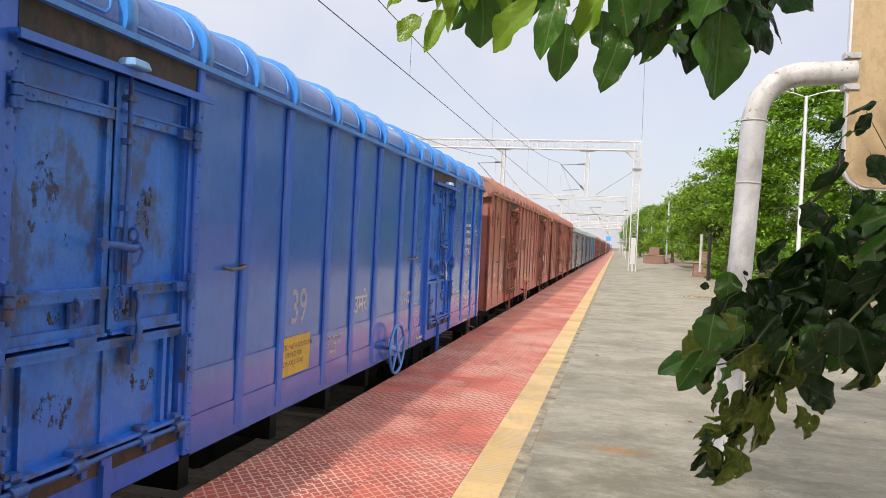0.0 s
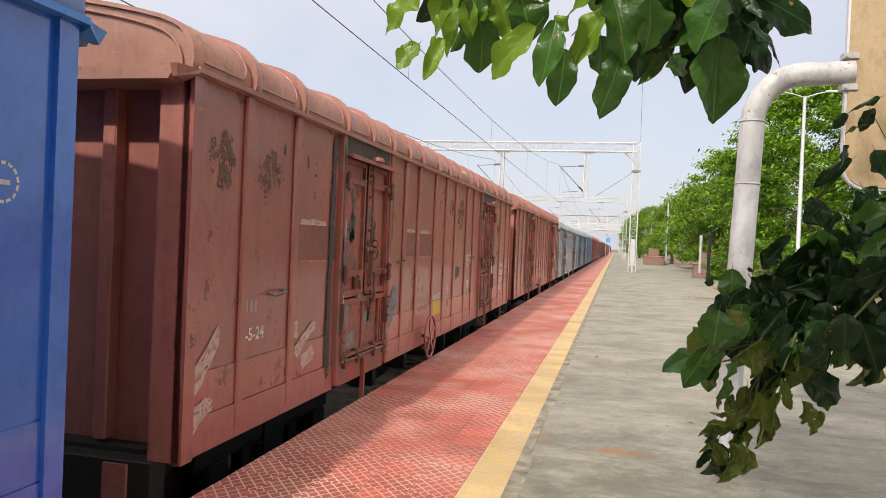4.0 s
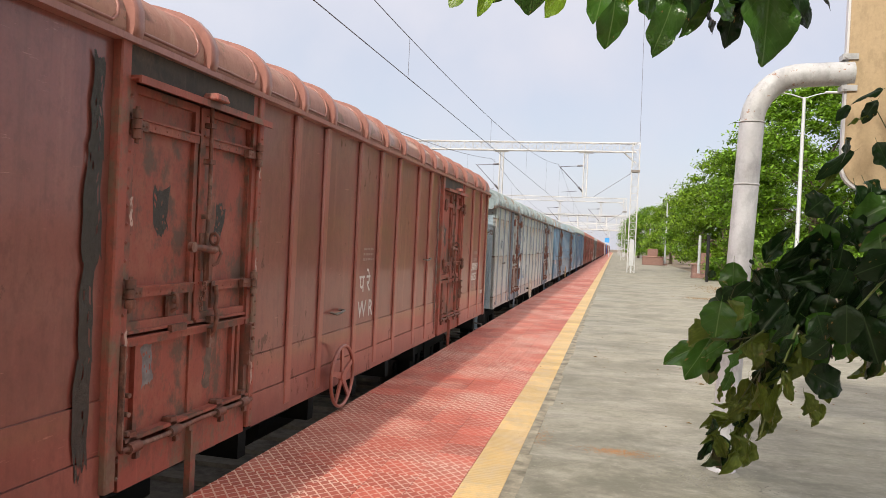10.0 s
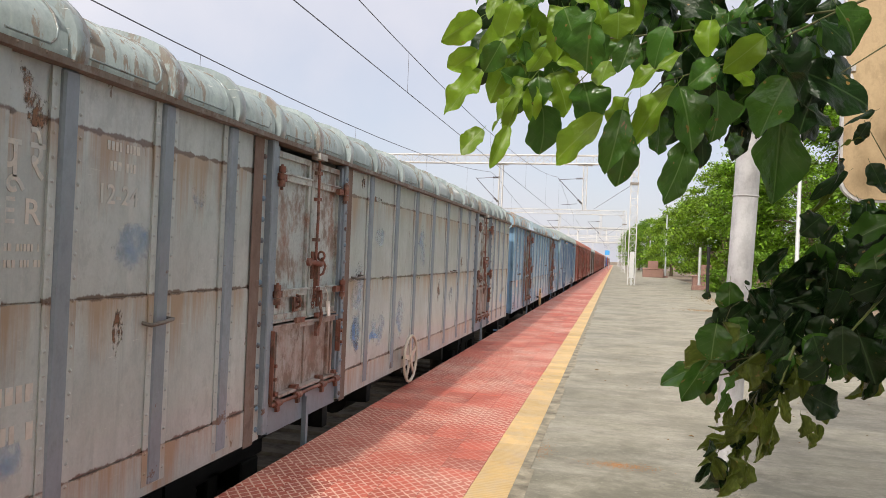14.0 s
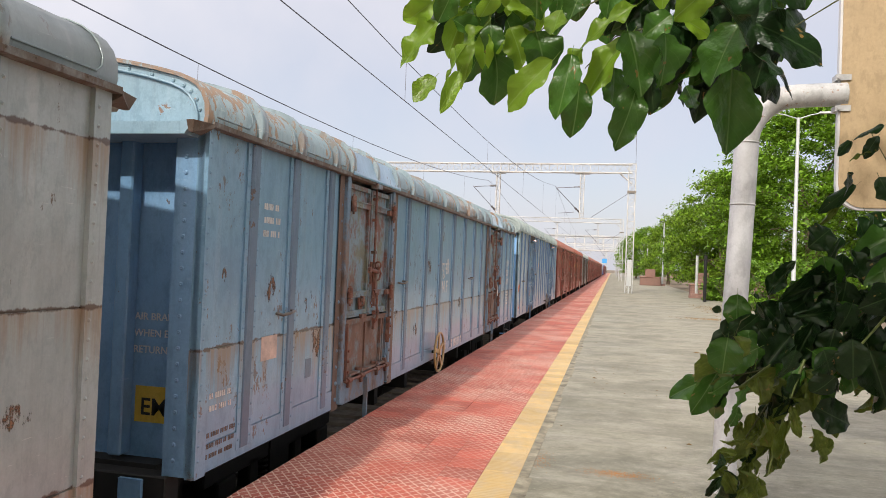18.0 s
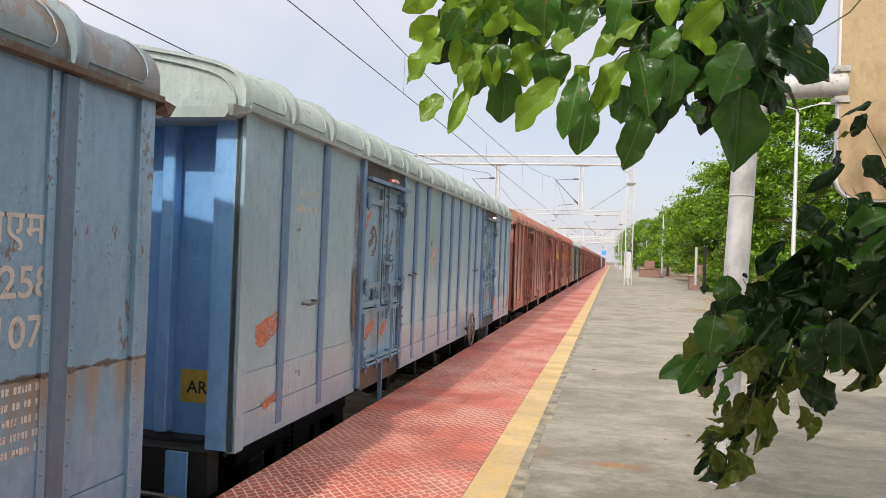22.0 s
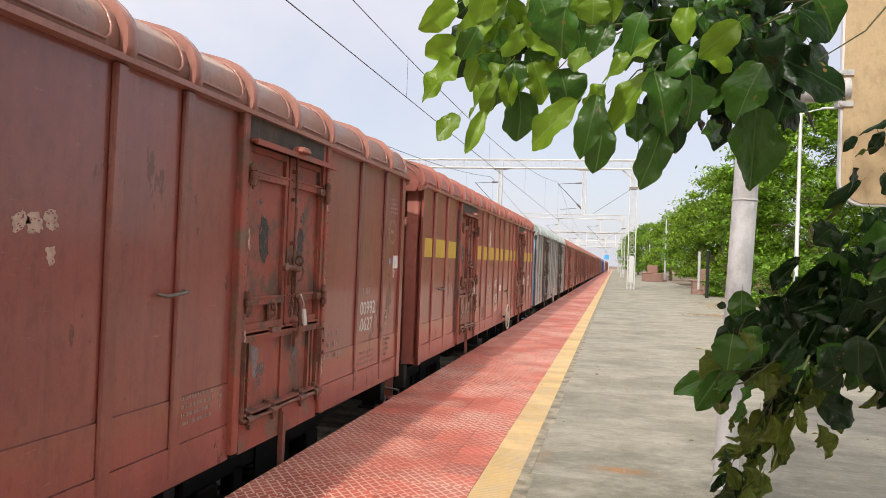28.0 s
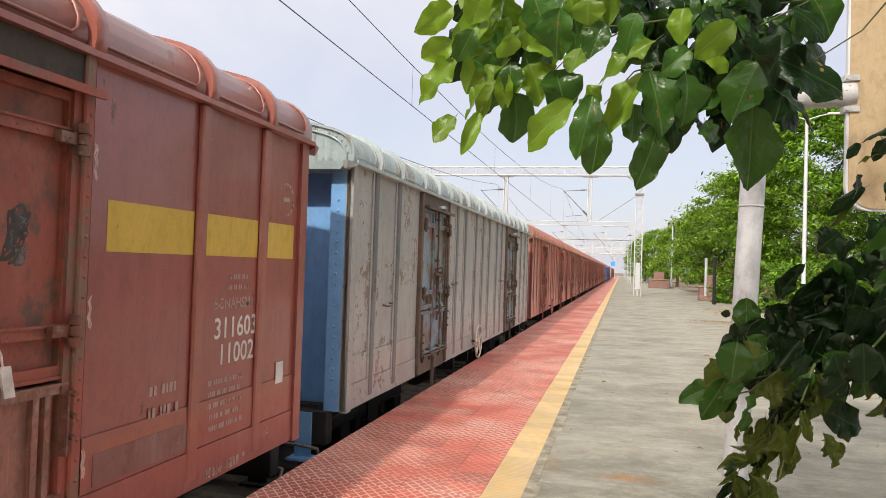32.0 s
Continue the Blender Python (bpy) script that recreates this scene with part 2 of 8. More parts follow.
M_SLATE = paint("slate_blue_paint", (0.205, 0.40, 0.60), coat=0.6, dust=0.4, rust=(0.19, 0.14, 0.115), wear=0.35, tall=0.6, runs=(1.83,), grime=0.38, streak=0.5, rough=0.36, grain=8.0, fade=(0.42, 0.52, 0.6))
M_SLATE_RIB = paint("dark_slate_rib_paint", (0.12, 0.20, 0.31), rust=(0.13, 0.07, 0.04), wear=0.3, rough=0.5, fade=(0.25, 0.3, 0.36))
M_SLATE_ROOF = paint("rusty_slate_roof_paint", (0.26, 0.36, 0.42), rust=(0.27, 0.17, 0.11), wear=0.56, grime=0.7, tall=0.5, streak=0.6, rough=0.65, fade=(0.5, 0.5, 0.48))
M_SKY = paint("pale_blue_paint", (0.34, 0.50, 0.61), coat=0.6, dust=0.4, rust=(0.15, 0.1, 0.08), wear=0.2, tall=0.5, grime=0.5, rough=0.34, grain=8.0, fade=(0.5, 0.57, 0.62), tone=0.3, streak=0.3)
M_SKY_RIB = paint("steel_blue_rib_paint", (0.12, 0.23, 0.41), rust=(0.2, 0.2, 0.2), wear=0.14, rough=0.45, fade=(0.25, 0.35, 0.45))
M_SKY_ROOF = paint("pale_green_roof_paint", (0.315, 0.383, 0.383), rust=(0.25, 0.2, 0.15), wear=0.3, rough=0.6, fade=(0.6, 0.65, 0.64))
# clear blue raised above the ends' own paint to stand in for light there
M_SKY_END = paint("lit_clear_blue_end_paint", (0.201, 0.475, 0.891), rust=(0.1, 0.07, 0.05), wear=0.16, rough=0.45, fade=(0.4, 0.5, 0.65))
M_ASH_RIB = paint("dull_grey_rib_paint", (0.135, 0.145, 0.155), rust=(0.15, 0.1, 0.07), wear=0.35, rough=0.5, fade=(0.26, 0.27, 0.28), dust=0.1)
M_ASH = paint("ash_grey_paint", (0.374, 0.374, 0.355), rust=(0.2, 0.13, 0.09), wear=0.42, rough=0.55, fade=(0.58, 0.57, 0.55))
M_RUST_DOOR = mottle("rust_and_blue_door_coats", ((0.20, 0.28, 0.33), (0.135, 0.085, 0.062), (0.18, 0.17, 0.11), (0.18, 0.075, 0.052)), 2.6)
M_PALE_DOOR = mottle("rust_and_pale_grey_door_coats", ((0.36, 0.41, 0.41), (0.22, 0.115, 0.075), (0.44, 0.48, 0.47), (0.17, 0.12, 0.09)), 2.4)
M_RUST_FLAP = mottle("red_brown_flap_coats", ((0.165, 0.095, 0.072), (0.125, 0.095, 0.075), (0.22, 0.14, 0.11), (0.17, 0.21, 0.23)), 3.2)
M_GREY_FLAP = mottle("pink_brown_flap_coats", ((0.34, 0.29, 0.27), (0.23, 0.135, 0.105), (0.36, 0.34, 0.33), (0.17, 0.11, 0.085)), 2.8)
M_RED_FLAP = mottle("scoured_red_flap_coats", ((0.33, 0.155, 0.115), (0.25, 0.10, 0.075), (0.42, 0.30, 0.24), (0.20, 0.11, 0.085)), 3.4)
M_LIP = mottle("rust_streaked_eave_lip", ((0.15, 0.125, 0.105), (0.24, 0.235, 0.225), (0.12, 0.08, 0.058)), 5.0, 0.75)
M_SLATE_END = paint("steel_blue_end_paint", (0.20, 0.40, 0.66), rust=(0.12, 0.09, 0.07), wear=0.2, rough=0.42, fade=(0.4, 0.5, 0.62), dust=0.1)
M_SLATE_CROWN = paint("pale_blue_roof_end_paint", (0.25, 0.41, 0.53), rust=(0.24, 0.14, 0.09), wear=0.3, rough=0.5, fade=(0.5, 0.58, 0.64), dust=0.1)
M_GREY_END = paint("blue_grey_end_paint", (0.30, 0.41, 0.48), rust=(0.15, 0.1, 0.07), wear=0.3, rough=0.45, fade=(0.5, 0.55, 0.58), dust=0.1)
M_SKY_DOOR = mottle("scuffed_blue_door_paint", ((0.24, 0.37, 0.475), (0.19, 0.31, 0.44), (0.28, 0.39, 0.46), (0.21, 0.25, 0.26)), 2.2, 0.45)
M_FRAME_MIX = mottle("rust_over_slate_frame_coats", ((0.16, 0.25, 0.345), (0.20, 0.13, 0.095), (0.15, 0.225, 0.30), (0.12, 0.08, 0.06)), 2.6)
M_SKY_IRON = mottle("blue_door_iron_with_rust", ((0.17, 0.28, 0.40), (0.19, 0.11, 0.08), (0.15, 0.24, 0.36), (0.22, 0.30, 0.38)), 5.0, 0.55)
M_RED_FRAME = mottle("red_frame_coats_over_dark_rust", ((0.34, 0.092, 0.066), (0.13, 0.08, 0.06), (0.28, 0.085, 0.062), (0.19, 0.13, 0.09)), 2.4)
M_IRON_RUST = mottle("rusted_door_iron", ((0.19, 0.075, 0.052), (0.26, 0.16, 0.125), (0.10, 0.06, 0.046)), 9.0, 0.7)
M_RUST_RED_DOOR = mottle("worn_red_door_coats", ((0.31, 0.085, 0.060), (0.19, 0.075, 0.055), (0.33, 0.115, 0.080), (0.12, 0.08, 0.06)), 2.8)
M_GRIMY = paint("grimy_rusted_steel", (0.121, 0.09, 0.069), rust=(0.17, 0.10, 0.065), wear=0.5, rough=0.8, fade=(0.22, 0.18, 0.15), coat=0.0, dust=0.0)
M_UNDER = plain("oily_black_steel", (0.015, 0.0135, 0.0125), 0.75)
M_WHEEL = plain("dark_wheel_steel", (0.06, 0.05, 0.045), 0.5, 0.6)
M_GREASE = plain("weathered_bare_steel", (0.21, 0.19, 0.17), 0.55, 0.5, scale=20)
M_DARK = plain("dark_gap", (0.01, 0.01, 0.01), 0.9)
def smear(name, color, other, cover=0.55, scale=7.0, stretch=(1, 1, 1), rough=0.7, soft=0.16, dense=0.85, ends=1.0):
    """Thin brushed or worn paint: dense in the middle of its patch, broken up towards the edge."""
    m, b = material(name, color, rough)
    vec = coords(m, stretch)
    a = noise_of(m, vec, scale * 2.6, 8, 0.75)
    c = noise_of(m, vec, scale * 0.9, 4)
    link(m, mixed(m, step(m, noise_of(m, vec, scale * 2.3, 5), 0.35, 0.65), color, other), b.inputs["Base Color"])
    tex = node(m, "TexCoord")
    sep = node(m, "SeparateXYZ")
    link(m, tex.outputs["Generated"], sep.inputs[0])
    dy, dz = (maths(m, "SUBTRACT", sep.outputs[k], 0.5) for k in ("Y", "Z"))
    far = maths(m, "POWER", maths(m, "ADD", maths(m, "MULTIPLY", dy, dy), maths(m, "MULTIPLY", maths(m, "MULTIPLY", dz, dz), ends)), 0.5)
    edge = step(m, far, 0.18, 0.5, (0.0, 0.75))
    keep = step(m, maths(m, "SUBTRACT", maths(m, "ADD", maths(m, "MULTIPLY", a, 1.5), maths(m, "MULTIPLY", c, 0.7)), edge), 1.27 - cover * 0.36, 1.27 + soft - cover * 0.36, (0.0, dense))
    clear = node(m, "BsdfTransparent")
    both = node(m, "MixShader")
    link(m, keep, both.inputs[0])
    link(m, clear.outputs[0], both.inputs[1])
    link(m, b.outputs[0], both.inputs[2])
    link(m, both.outputs[0], m.node_tree.nodes["Material Output"].inputs["Surface"])
    return m


M_WHITE_LETTER = paint("faded_white_stencil", (0.72, 0.69, 0.66), rust=(0.32, 0.2, 0.17), wear=0.42, grain=30.0, rough=0.6, fade=(0.75, 0.75, 0.75), dent=0.0, coat=0.0, dust=0.0)
M_DIM_LETTER = paint("worn_pale_stencil", (0.43, 0.30, 0.27), rust=(0.28, 0.12, 0.09), wear=0.45, rough=0.6, fade=(0.5, 0.4, 0.36), dent=0.0, coat=0.0, dust=0.0)
M_YELLOW_SIGN = paint("yellow_panel_paint", (0.70, 0.47, 0.05), rust=(0.4, 0.24, 0.06), wear=0.22, rough=0.55, fade=(0.75, 0.55, 0.2), dent=0.0, coat=0.0, dust=0.0)
M_BLACK_LETTER = plain("black_stencil", (0.02, 0.02, 0.02), 0.6)
M_CREAM_WHEEL = paint("cream_wheel_paint", (0.62, 0.57, 0.46), rust=(0.2, 0.14, 0.09), wear=0.25, fade=(0.7, 0.66, 0.6))
M_OCHRE_WHEEL = paint("ochre_wheel_paint", (0.45, 0.27, 0.07), rust=(0.12, 0.08, 0.05), wear=0.3)
M_STROKE = plain("dry_orange_brush_paint", (0.56, 0.20, 0.11), 0.7, scale=20)
M_STROKE_PALE = plain("dry_white_brush_paint", (0.54, 0.385, 0.325), 0.7, scale=20)
M_STROKE_GREY = plain("dry_grey_brush_paint", (0.22, 0.215, 0.22), 0.7, scale=20)
M_STROKE_BROWN = plain("dry_brown_grease", (0.16, 0.115, 0.09), 0.6, scale=20)
M_STROKE_BLACK = plain("peeling_black_sealant", (0.05, 0.047, 0.04), 0.55, scale=25, relief=0.8)
M_STROKE_BLUE = plain("dry_blue_brush_paint", (0.22, 0.37, 0.62), 0.7, scale=20)
M_HAZE_BLUE = smear("thin_blue_overspray", (0.24, 0.39, 0.62), (0.32, 0.46, 0.62), 0.75, 2.0, soft=0.5, dense=0.5)
M_PATCH = smear("grey_undercoat_patch", (0.16, 0.15, 0.15), (0.22, 0.2, 0.2), 0.62, 6.0)
M_PALE_PATCH = smear("pale_scraped_patch", (0.55, 0.47, 0.42), (0.45, 0.34, 0.3), 0.55, 9.0)
M_DARK_PATCH = smear("bare_rust_patch", (0.12, 0.07, 0.045), (0.19, 0.095, 0.06), 0.6, 5.0, (1, 1, 0.7))
M_CHALK = plain("chalk_marks", (0.42, 0.44, 0.55), 0.9, scale=40, vary=0.5)
M_FAINT_LETTER = paint("faint_cream_stencil", (0.64, 0.62, 0.57), rust=(0.46, 0.50, 0.50), wear=0.55, rough=0.6, dent=0.0, coat=0.0, dust=0.0)
M_RUST_STAIN = smear("orange_rust_stain", (0.26, 0.15, 0.09), (0.16, 0.085, 0.05), 0.5, 8.0, (1, 1, 0.45))
M_BROWN_SMEAR = smear("brown_smear", (0.055, 0.045, 0.042), (0.10, 0.08, 0.07), 0.42, 7.0, (1, 1, 0.6))
M_DARK_RUST = paint("dark_brown_rust", (0.15, 0.09, 0.066), rust=(0.2, 0.14, 0.11), wear=0.34, rough=0.8, dent=0.0, coat=0.0, dust=0.0)
M_STAIN_STRIP = smear("wide_brown_stain", (0.16, 0.11, 0.085), (0.24, 0.18, 0.15), 0.9, 2.2, (1, 1, 0.3), soft=0.4, dense=0.9, ends=0.25)
M_PINK_PLATE = plain("pale_pink_plate", (0.62, 0.47, 0.4), 0.6)
M_PATCH_RED = paint("dull_red_repaint", (0.25, 0.09, 0.07), wear=0.12, rough=0.6, dent=0.0, coat=0.0, dust=0.0)
M_SEAL = plain("white_paper_seal", (0.75, 0.73, 0.7), 0.7)

M_POLE = paint("white_pole_paint", (0.50, 0.50, 0.53), rust=(0.30, 0.13, 0.05), wear=0.02, rough=0.4, fade=(0.8, 0.8, 0.8), tone=0.12, streak=0.12, dent=0.05, coat=0.0, dust=0.0)
M_POLE_RUSTY = paint("white_pole_paint_with_rust", (0.45, 0.45, 0.46), rust=(0.30, 0.14, 0.06), wear=0.26, grain=11.0, rough=0.45, fade=(0.8, 0.8, 0.8), tone=0.12, streak=0.2, dent=0.05, coat=0.0, dust=0.0)
M_GANTRY = paint("silver_gantry_paint", (0.62, 0.62, 0.62), rust=(0.4, 0.3, 0.22), wear=0.2, rough=0.5, tone=0.2, fade=(0.7, 0.7, 0.7), dent=0.0, coat=0.0, dust=0.0)
M_GALV = plain("galvanised_steel", (0.5, 0.52, 0.53), 0.45, 0.3, vary=0.15)
M_CREAM = paint("cream_board_paint", (0.47, 0.34, 0.195), rust=(0.4, 0.25, 0.12), wear=0.08, rough=0.5, fade=(0.66, 0.52, 0.36), tone=0.12, streak=0.15, dent=0.03, coat=0.0, dust=0.0)
M_WIRE = plain("dark_copper_wire", (0.16, 0.16, 0.19), 0.5, 0.4, vary=0.1)
M_INSULATOR = plain("brown_porcelain", (0.05, 0.03, 0.025), 0.25)
M_BRICK = plain("plastered_brick_red", (0.25, 0.145, 0.12), 0.85, scale=12)
M_BLUE_BOARD = plain("blue_board", (0.05, 0.30, 0.68), 0.4, vary=0.1)
M_WHITE_PANEL = plain("white_panel", (0.6, 0.6, 0.62), 0.5, vary=0.12, scale=2)
M_BARK = plain("grey_brown_bark", (0.16, 0.12, 0.085), 0.9, scale=14, relief=0.7, stretch=(1, 1, 0.25))
M_TWIG = plain("green_brown_twig", (0.09, 0.095, 0.035), 0.7, scale=30)
M_TWIG_PALE = plain("pale_green_stalk", (0.16, 0.20, 0.055), 0.5, scale=30)
M_BALLAST = plain("dark_ballast_stone", (0.15, 0.135, 0.115), 0.9, scale=9, vary=0.55)
M_SLEEPER = plain("dirty_concrete_sleeper", (0.16, 0.14, 0.115), 0.9)
M_RAIL = plain("rail_steel", (0.13, 0.09, 0.07), 0.5, 0.5)
M_WALL = plain("old_pink_plaster", (0.42, 0.25, 0.2), 0.9, scale=2)


def tile_material(name, color, line, yellow=False):
    """Cast tile with a raised pattern, pale where the ribs are worn."""
    m, b = material(name, color, 0.62)
    tex = node(m, "TexCoord")
    sep = node(m, "SeparateXYZ")
    link(m, tex.outputs["Object"], sep.inputs[0])
    x, y = sep.outputs["X"], sep.outputs["Y"]
    vec = coords(m)
    wide = node(m, "NewGeometry")
    worn = noise_of(m, wide.outputs["Position"], 0.55, 4)
    mid = noise_of(m, wide.outputs["Position"], 3.0, 5)
    fine = noise_of(m, vec, 70.0, 3)

    def ribs(value, pitch, half):
        return maths(m, "LESS_THAN", maths(m, "ABSOLUTE", maths(m, "SUBTRACT", maths(m, "FRACT", maths(m, "DIVIDE", value, pitch), 0.0), 0.5), 0.0), half)

    if yellow:
        pattern = ribs(y, 0.0375, 0.27)
    else:
        u = maths(m, "ADD", maths(m, "MULTIPLY", x, 0.78), maths(m, "MULTIPLY", y, 0.62))
        v = maths(m, "SUBTRACT", maths(m, "MULTIPLY", x, 0.78), maths(m, "MULTIPLY", y, 0.62))
        pattern = maths(m, "MAXIMUM", ribs(u, 0.0667, 0.085), ribs(v, 0.0667, 0.085))
    info = node(m, "ObjectInfo")
    pick = maths(m, "FRACT", maths(m, "ADD", info.outputs["Random"], wide.outputs["Random Per Island"]), 0.0)
    base = mixed(m, pick, tuple(c * (0.72 if yellow else 0.70) for c in color), tuple(min(1, c * 1.14) for c in color))
    base = mixed(m, step(m, mid, 0.45, 0.72, (0, 0.6)), base, tuple(c * 0.55 for c in color))
    dust = noise_of(m, wide.outputs["Position"], 1.1, 5)
    base = mixed(m, step(m, dust, 0.48, 0.72, (0, 0.5)) if yellow else step(m, dust, 0.46, 0.72, (0, 0.6)), base, (0.58, 0.45, 0.27) if yellow else (0.55, 0.29, 0.22))
    amount = maths(m, "MULTIPLY", pattern, step(m, worn, 0.38, 0.60, (0.12, 0.95) if not yellow else (0.15, 0.55)))
    if yellow:
        soil = noise_of(m, wide.outputs["Position"], 7.0, 6, 0.72)
        base = mixed(m, step(m, soil, 0.46, 0.64, (0, 0.75)), base, (0.50, 0.38, 0.23))
        grime = noise_of(m, wide.outputs["Position"], 2.3, 6, 0.7)
        base = mixed(m, step(m, grime, 0.52, 0.66, (0, 0.7)), base, (0.44, 0.33, 0.22))
    base = mixed(m, amount, base, line)
    base = mixed(m, step(m, fine, 0.45, 0.75, (0, 0.3)), base, tuple(c * 0.6 for c in color))
    link(m, base, b.inputs["Base Color"])
    bump(m, b, maths(m, "ADD", pattern, maths(m, "MULTIPLY", fine, 0.3)), 0.35, 0.004)
    return m


M_TILE = tile_material("red_chequered_tile", (0.49, 0.108, 0.068), (0.74, 0.52, 0.42))
M_TACTILE = tile_material("yellow_tactile_tile", (0.68, 0.45, 0.17), (0.68, 0.53, 0.30), True)
M_MORTAR = plain("dusty_mortar", (0.46, 0.17, 0.125), 0.9, spread=False)


def concrete_material():
    m, b = material("broomed_concrete", (0.34, 0.33, 0.28), 0.8)
    tex = node(m, "NewGeometry")
    pos = tex.outputs["Position"]

    def flat(sx, sy):
        n = node(m, "Mapping")
        n.inputs["Scale"].default_value = (sx, sy, 1)
        link(m, pos, n.inputs["Vector"])
        return n.outputs[0]

    big = noise_of(m, pos, 0.35, 5)
    mid = noise_of(m, flat(0.8, 1.4), 1.9, 6, 0.7)
    broom = noise_of(m, flat(1.5, 3.0), 2.4, 8, 0.8)
    long = noise_of(m, flat(0.6, 1.7), 1.3, 7, 0.75)
    fine = noise_of(m, pos, 90.0, 3)
    base = mixed(m, step(m, broom, 0.3, 0.7), (0.19, 0.178, 0.128), (0.375, 0.357, 0.275))
    base = mixed(m, step(m, long, 0.42, 0.66, (0, 0.55)), base, (0.44, 0.405, 0.345))
    base = mixed(m, step(m, big, 0.45, 0.68, (0, 0.5)), base, (0.39, 0.36, 0.285))
    base = mixed(m, step(m, mid, 0.50, 0.68, (0, 0.75)), base, (0.165, 0.152, 0.12))
    damp = noise_of(m, flat(1.0, 1.0), 0.75, 6, 0.65)
    base = mixed(m, step(m, damp, 0.47, 0.64, (0, 0.65)), base, (0.142, 0.135, 0.098))
    base = mixed(m, step(m, noise_of(m, flat(1.3, 4.5), 2.2, 7, 0.8), 0.56, 0.66, (0, 0.3)), base, (0.16, 0.147, 0.118))
    spot = node(m, "VectorMath")
    spot.operation = "DISTANCE"
    spot.inputs[1].default_value = (0.45, 4.9, 0)
    link(m, pos, spot.inputs[0])
    old = maths(m, "ADD", step(m, spot.outputs["Value"], 0.5, 3.0, (0.20, -0.08)), noise_of(m, flat(0.9, 1.3), 2.6, 7, 0.72))
    base = mixed(m, step(m, old, 0.56, 0.74, (0, 0.7)), base, (0.135, 0.128, 0.09))
    grit = noise_of(m, flat(1.0, 1.6), 17.0, 6, 0.75)
    base = mixed(m, step(m, grit, 0.52, 0.66, (0, 0.5)), base, (0.17, 0.158, 0.12))
    base = mixed(m, step(m, grit, 0.44, 0.32, (0, 0.45)), base, (0.46, 0.43, 0.36))
    base = mixed(m, step(m, fine, 0.45, 0.8, (0, 0.4)), base, (0.16, 0.15, 0.12))
    link(m, base, b.inputs["Base Color"])
    link(m, step(m, big, 0.3, 0.7, (0.55, 0.9)), b.inputs["Roughness"])
    bump(m, b, maths(m, "ADD", broom, maths(m, "MULTIPLY", fine, 0.5)), 0.25, 0.008)
    return m


M_CONCRETE = concrete_material()
M_KERB = plain("sandy_kerb_mortar", (0.325, 0.29, 0.215), 0.9, scale=5, vary=0.7, spread=False)
M_EARTH = plain("dry_earth", (0.22, 0.17, 0.12), 0.95, scale=1.5, spread=False)


def leaf_material(name, color, pale, gloss, spots=0.0, lit=0.35, shine=0.5, crumple=0.0):
    """A leaf blade with a pale midrib and side veins; its blade runs along the mesh's x axis."""
    m, b = material(name, color, gloss)
    b.inputs["Specular IOR Level"].default_value = shine
    tex = node(m, "TexCoord")
    sep = node(m, "SeparateXYZ")
    link(m, tex.outputs["Object"], sep.inputs[0])
    x, y = sep.outputs["X"], sep.outputs["Y"]
    info = node(m, "ObjectInfo")
    side = maths(m, "ABSOLUTE", y, 0.0)
    mid = step(m, side, 0.010, 0.022, (1, 0))
    slant = maths(m, "SUBTRACT", x, maths(m, "MULTIPLY", side, 0.8))
    wave = maths(m, "ABSOLUTE", maths(m, "SUBTRACT", maths(m, "FRACT", maths(m, "MULTIPLY", slant, 5.6), 0.0), 0.5), 0.0)
    vein = step(m, wave, 0.015, 0.05, (0.22, 0))
    vec = coords(m)
    spot = noise_of(m, vec, 4.0, 2)
    base = mixed(m, info.outputs["Random"], tuple(c * 0.72 for c in color), tuple(c * 1.25 for c in color))
    base = mixed(m, step(m, noise_of(m, vec, 2.5, 4), 0.4, 0.7, (0, 0.4)), base, tuple(c * 0.6 for c in color))
    base = mixed(m, maths(m, "MULTIPLY", maths(m, "MAXIMUM", mid, vein), 0.6), base, pale)
    base = mixed(m, step(m, spot, 0.72 - spots, 0.735 - spots), base, (0.24, 0.15, 0.05))
    link(m, base, b.inputs["Base Color"])
    quilt = noise_of(m, vec, 7.0, 3)
    if crumple:
        folds = noise_of(m, coords(m, (2.2, 7.5, 3)), 1.4, 4, 0.6)
        # fold shading put into the colour too, as dark and pale bands
        base = mixed(m, step(m, folds, 0.46, 0.62, (0, 0.6)), base, tuple(c * 0.4 for c in color))
        base = mixed(m, step(m, folds, 0.44, 0.34, (0, 0.5)), base, (0.24, 0.27, 0.06))
        link(m, base, b.inputs["Base Color"])
        quilt = maths(m, "ADD", quilt, maths(m, "MULTIPLY", folds, crumple))
    bump(m, b, maths(m, "ADD", maths(m, "MULTIPLY", mid, -1.0), maths(m, "ADD", maths(m, "MULTIPLY", wave, 0.9), maths(m, "MULTIPLY", quilt, 4.5))), 0.15, 0.03)
    glow = node(m, "BsdfTranslucent")
    link(m, mixed(m, 0.5, base, tuple(min(1, c * 2.2) for c in color)), glow.inputs["Color"])
    both = node(m, "MixShader")
    both.inputs[0].default_value = lit
    link(m, b.outputs[0], both.inputs[1])
    link(m, glow.outputs[0], both.inputs[2])
    link(m, both.outputs[0], m.node_tree.nodes["Material Output"].inputs["Surface"])
    return m


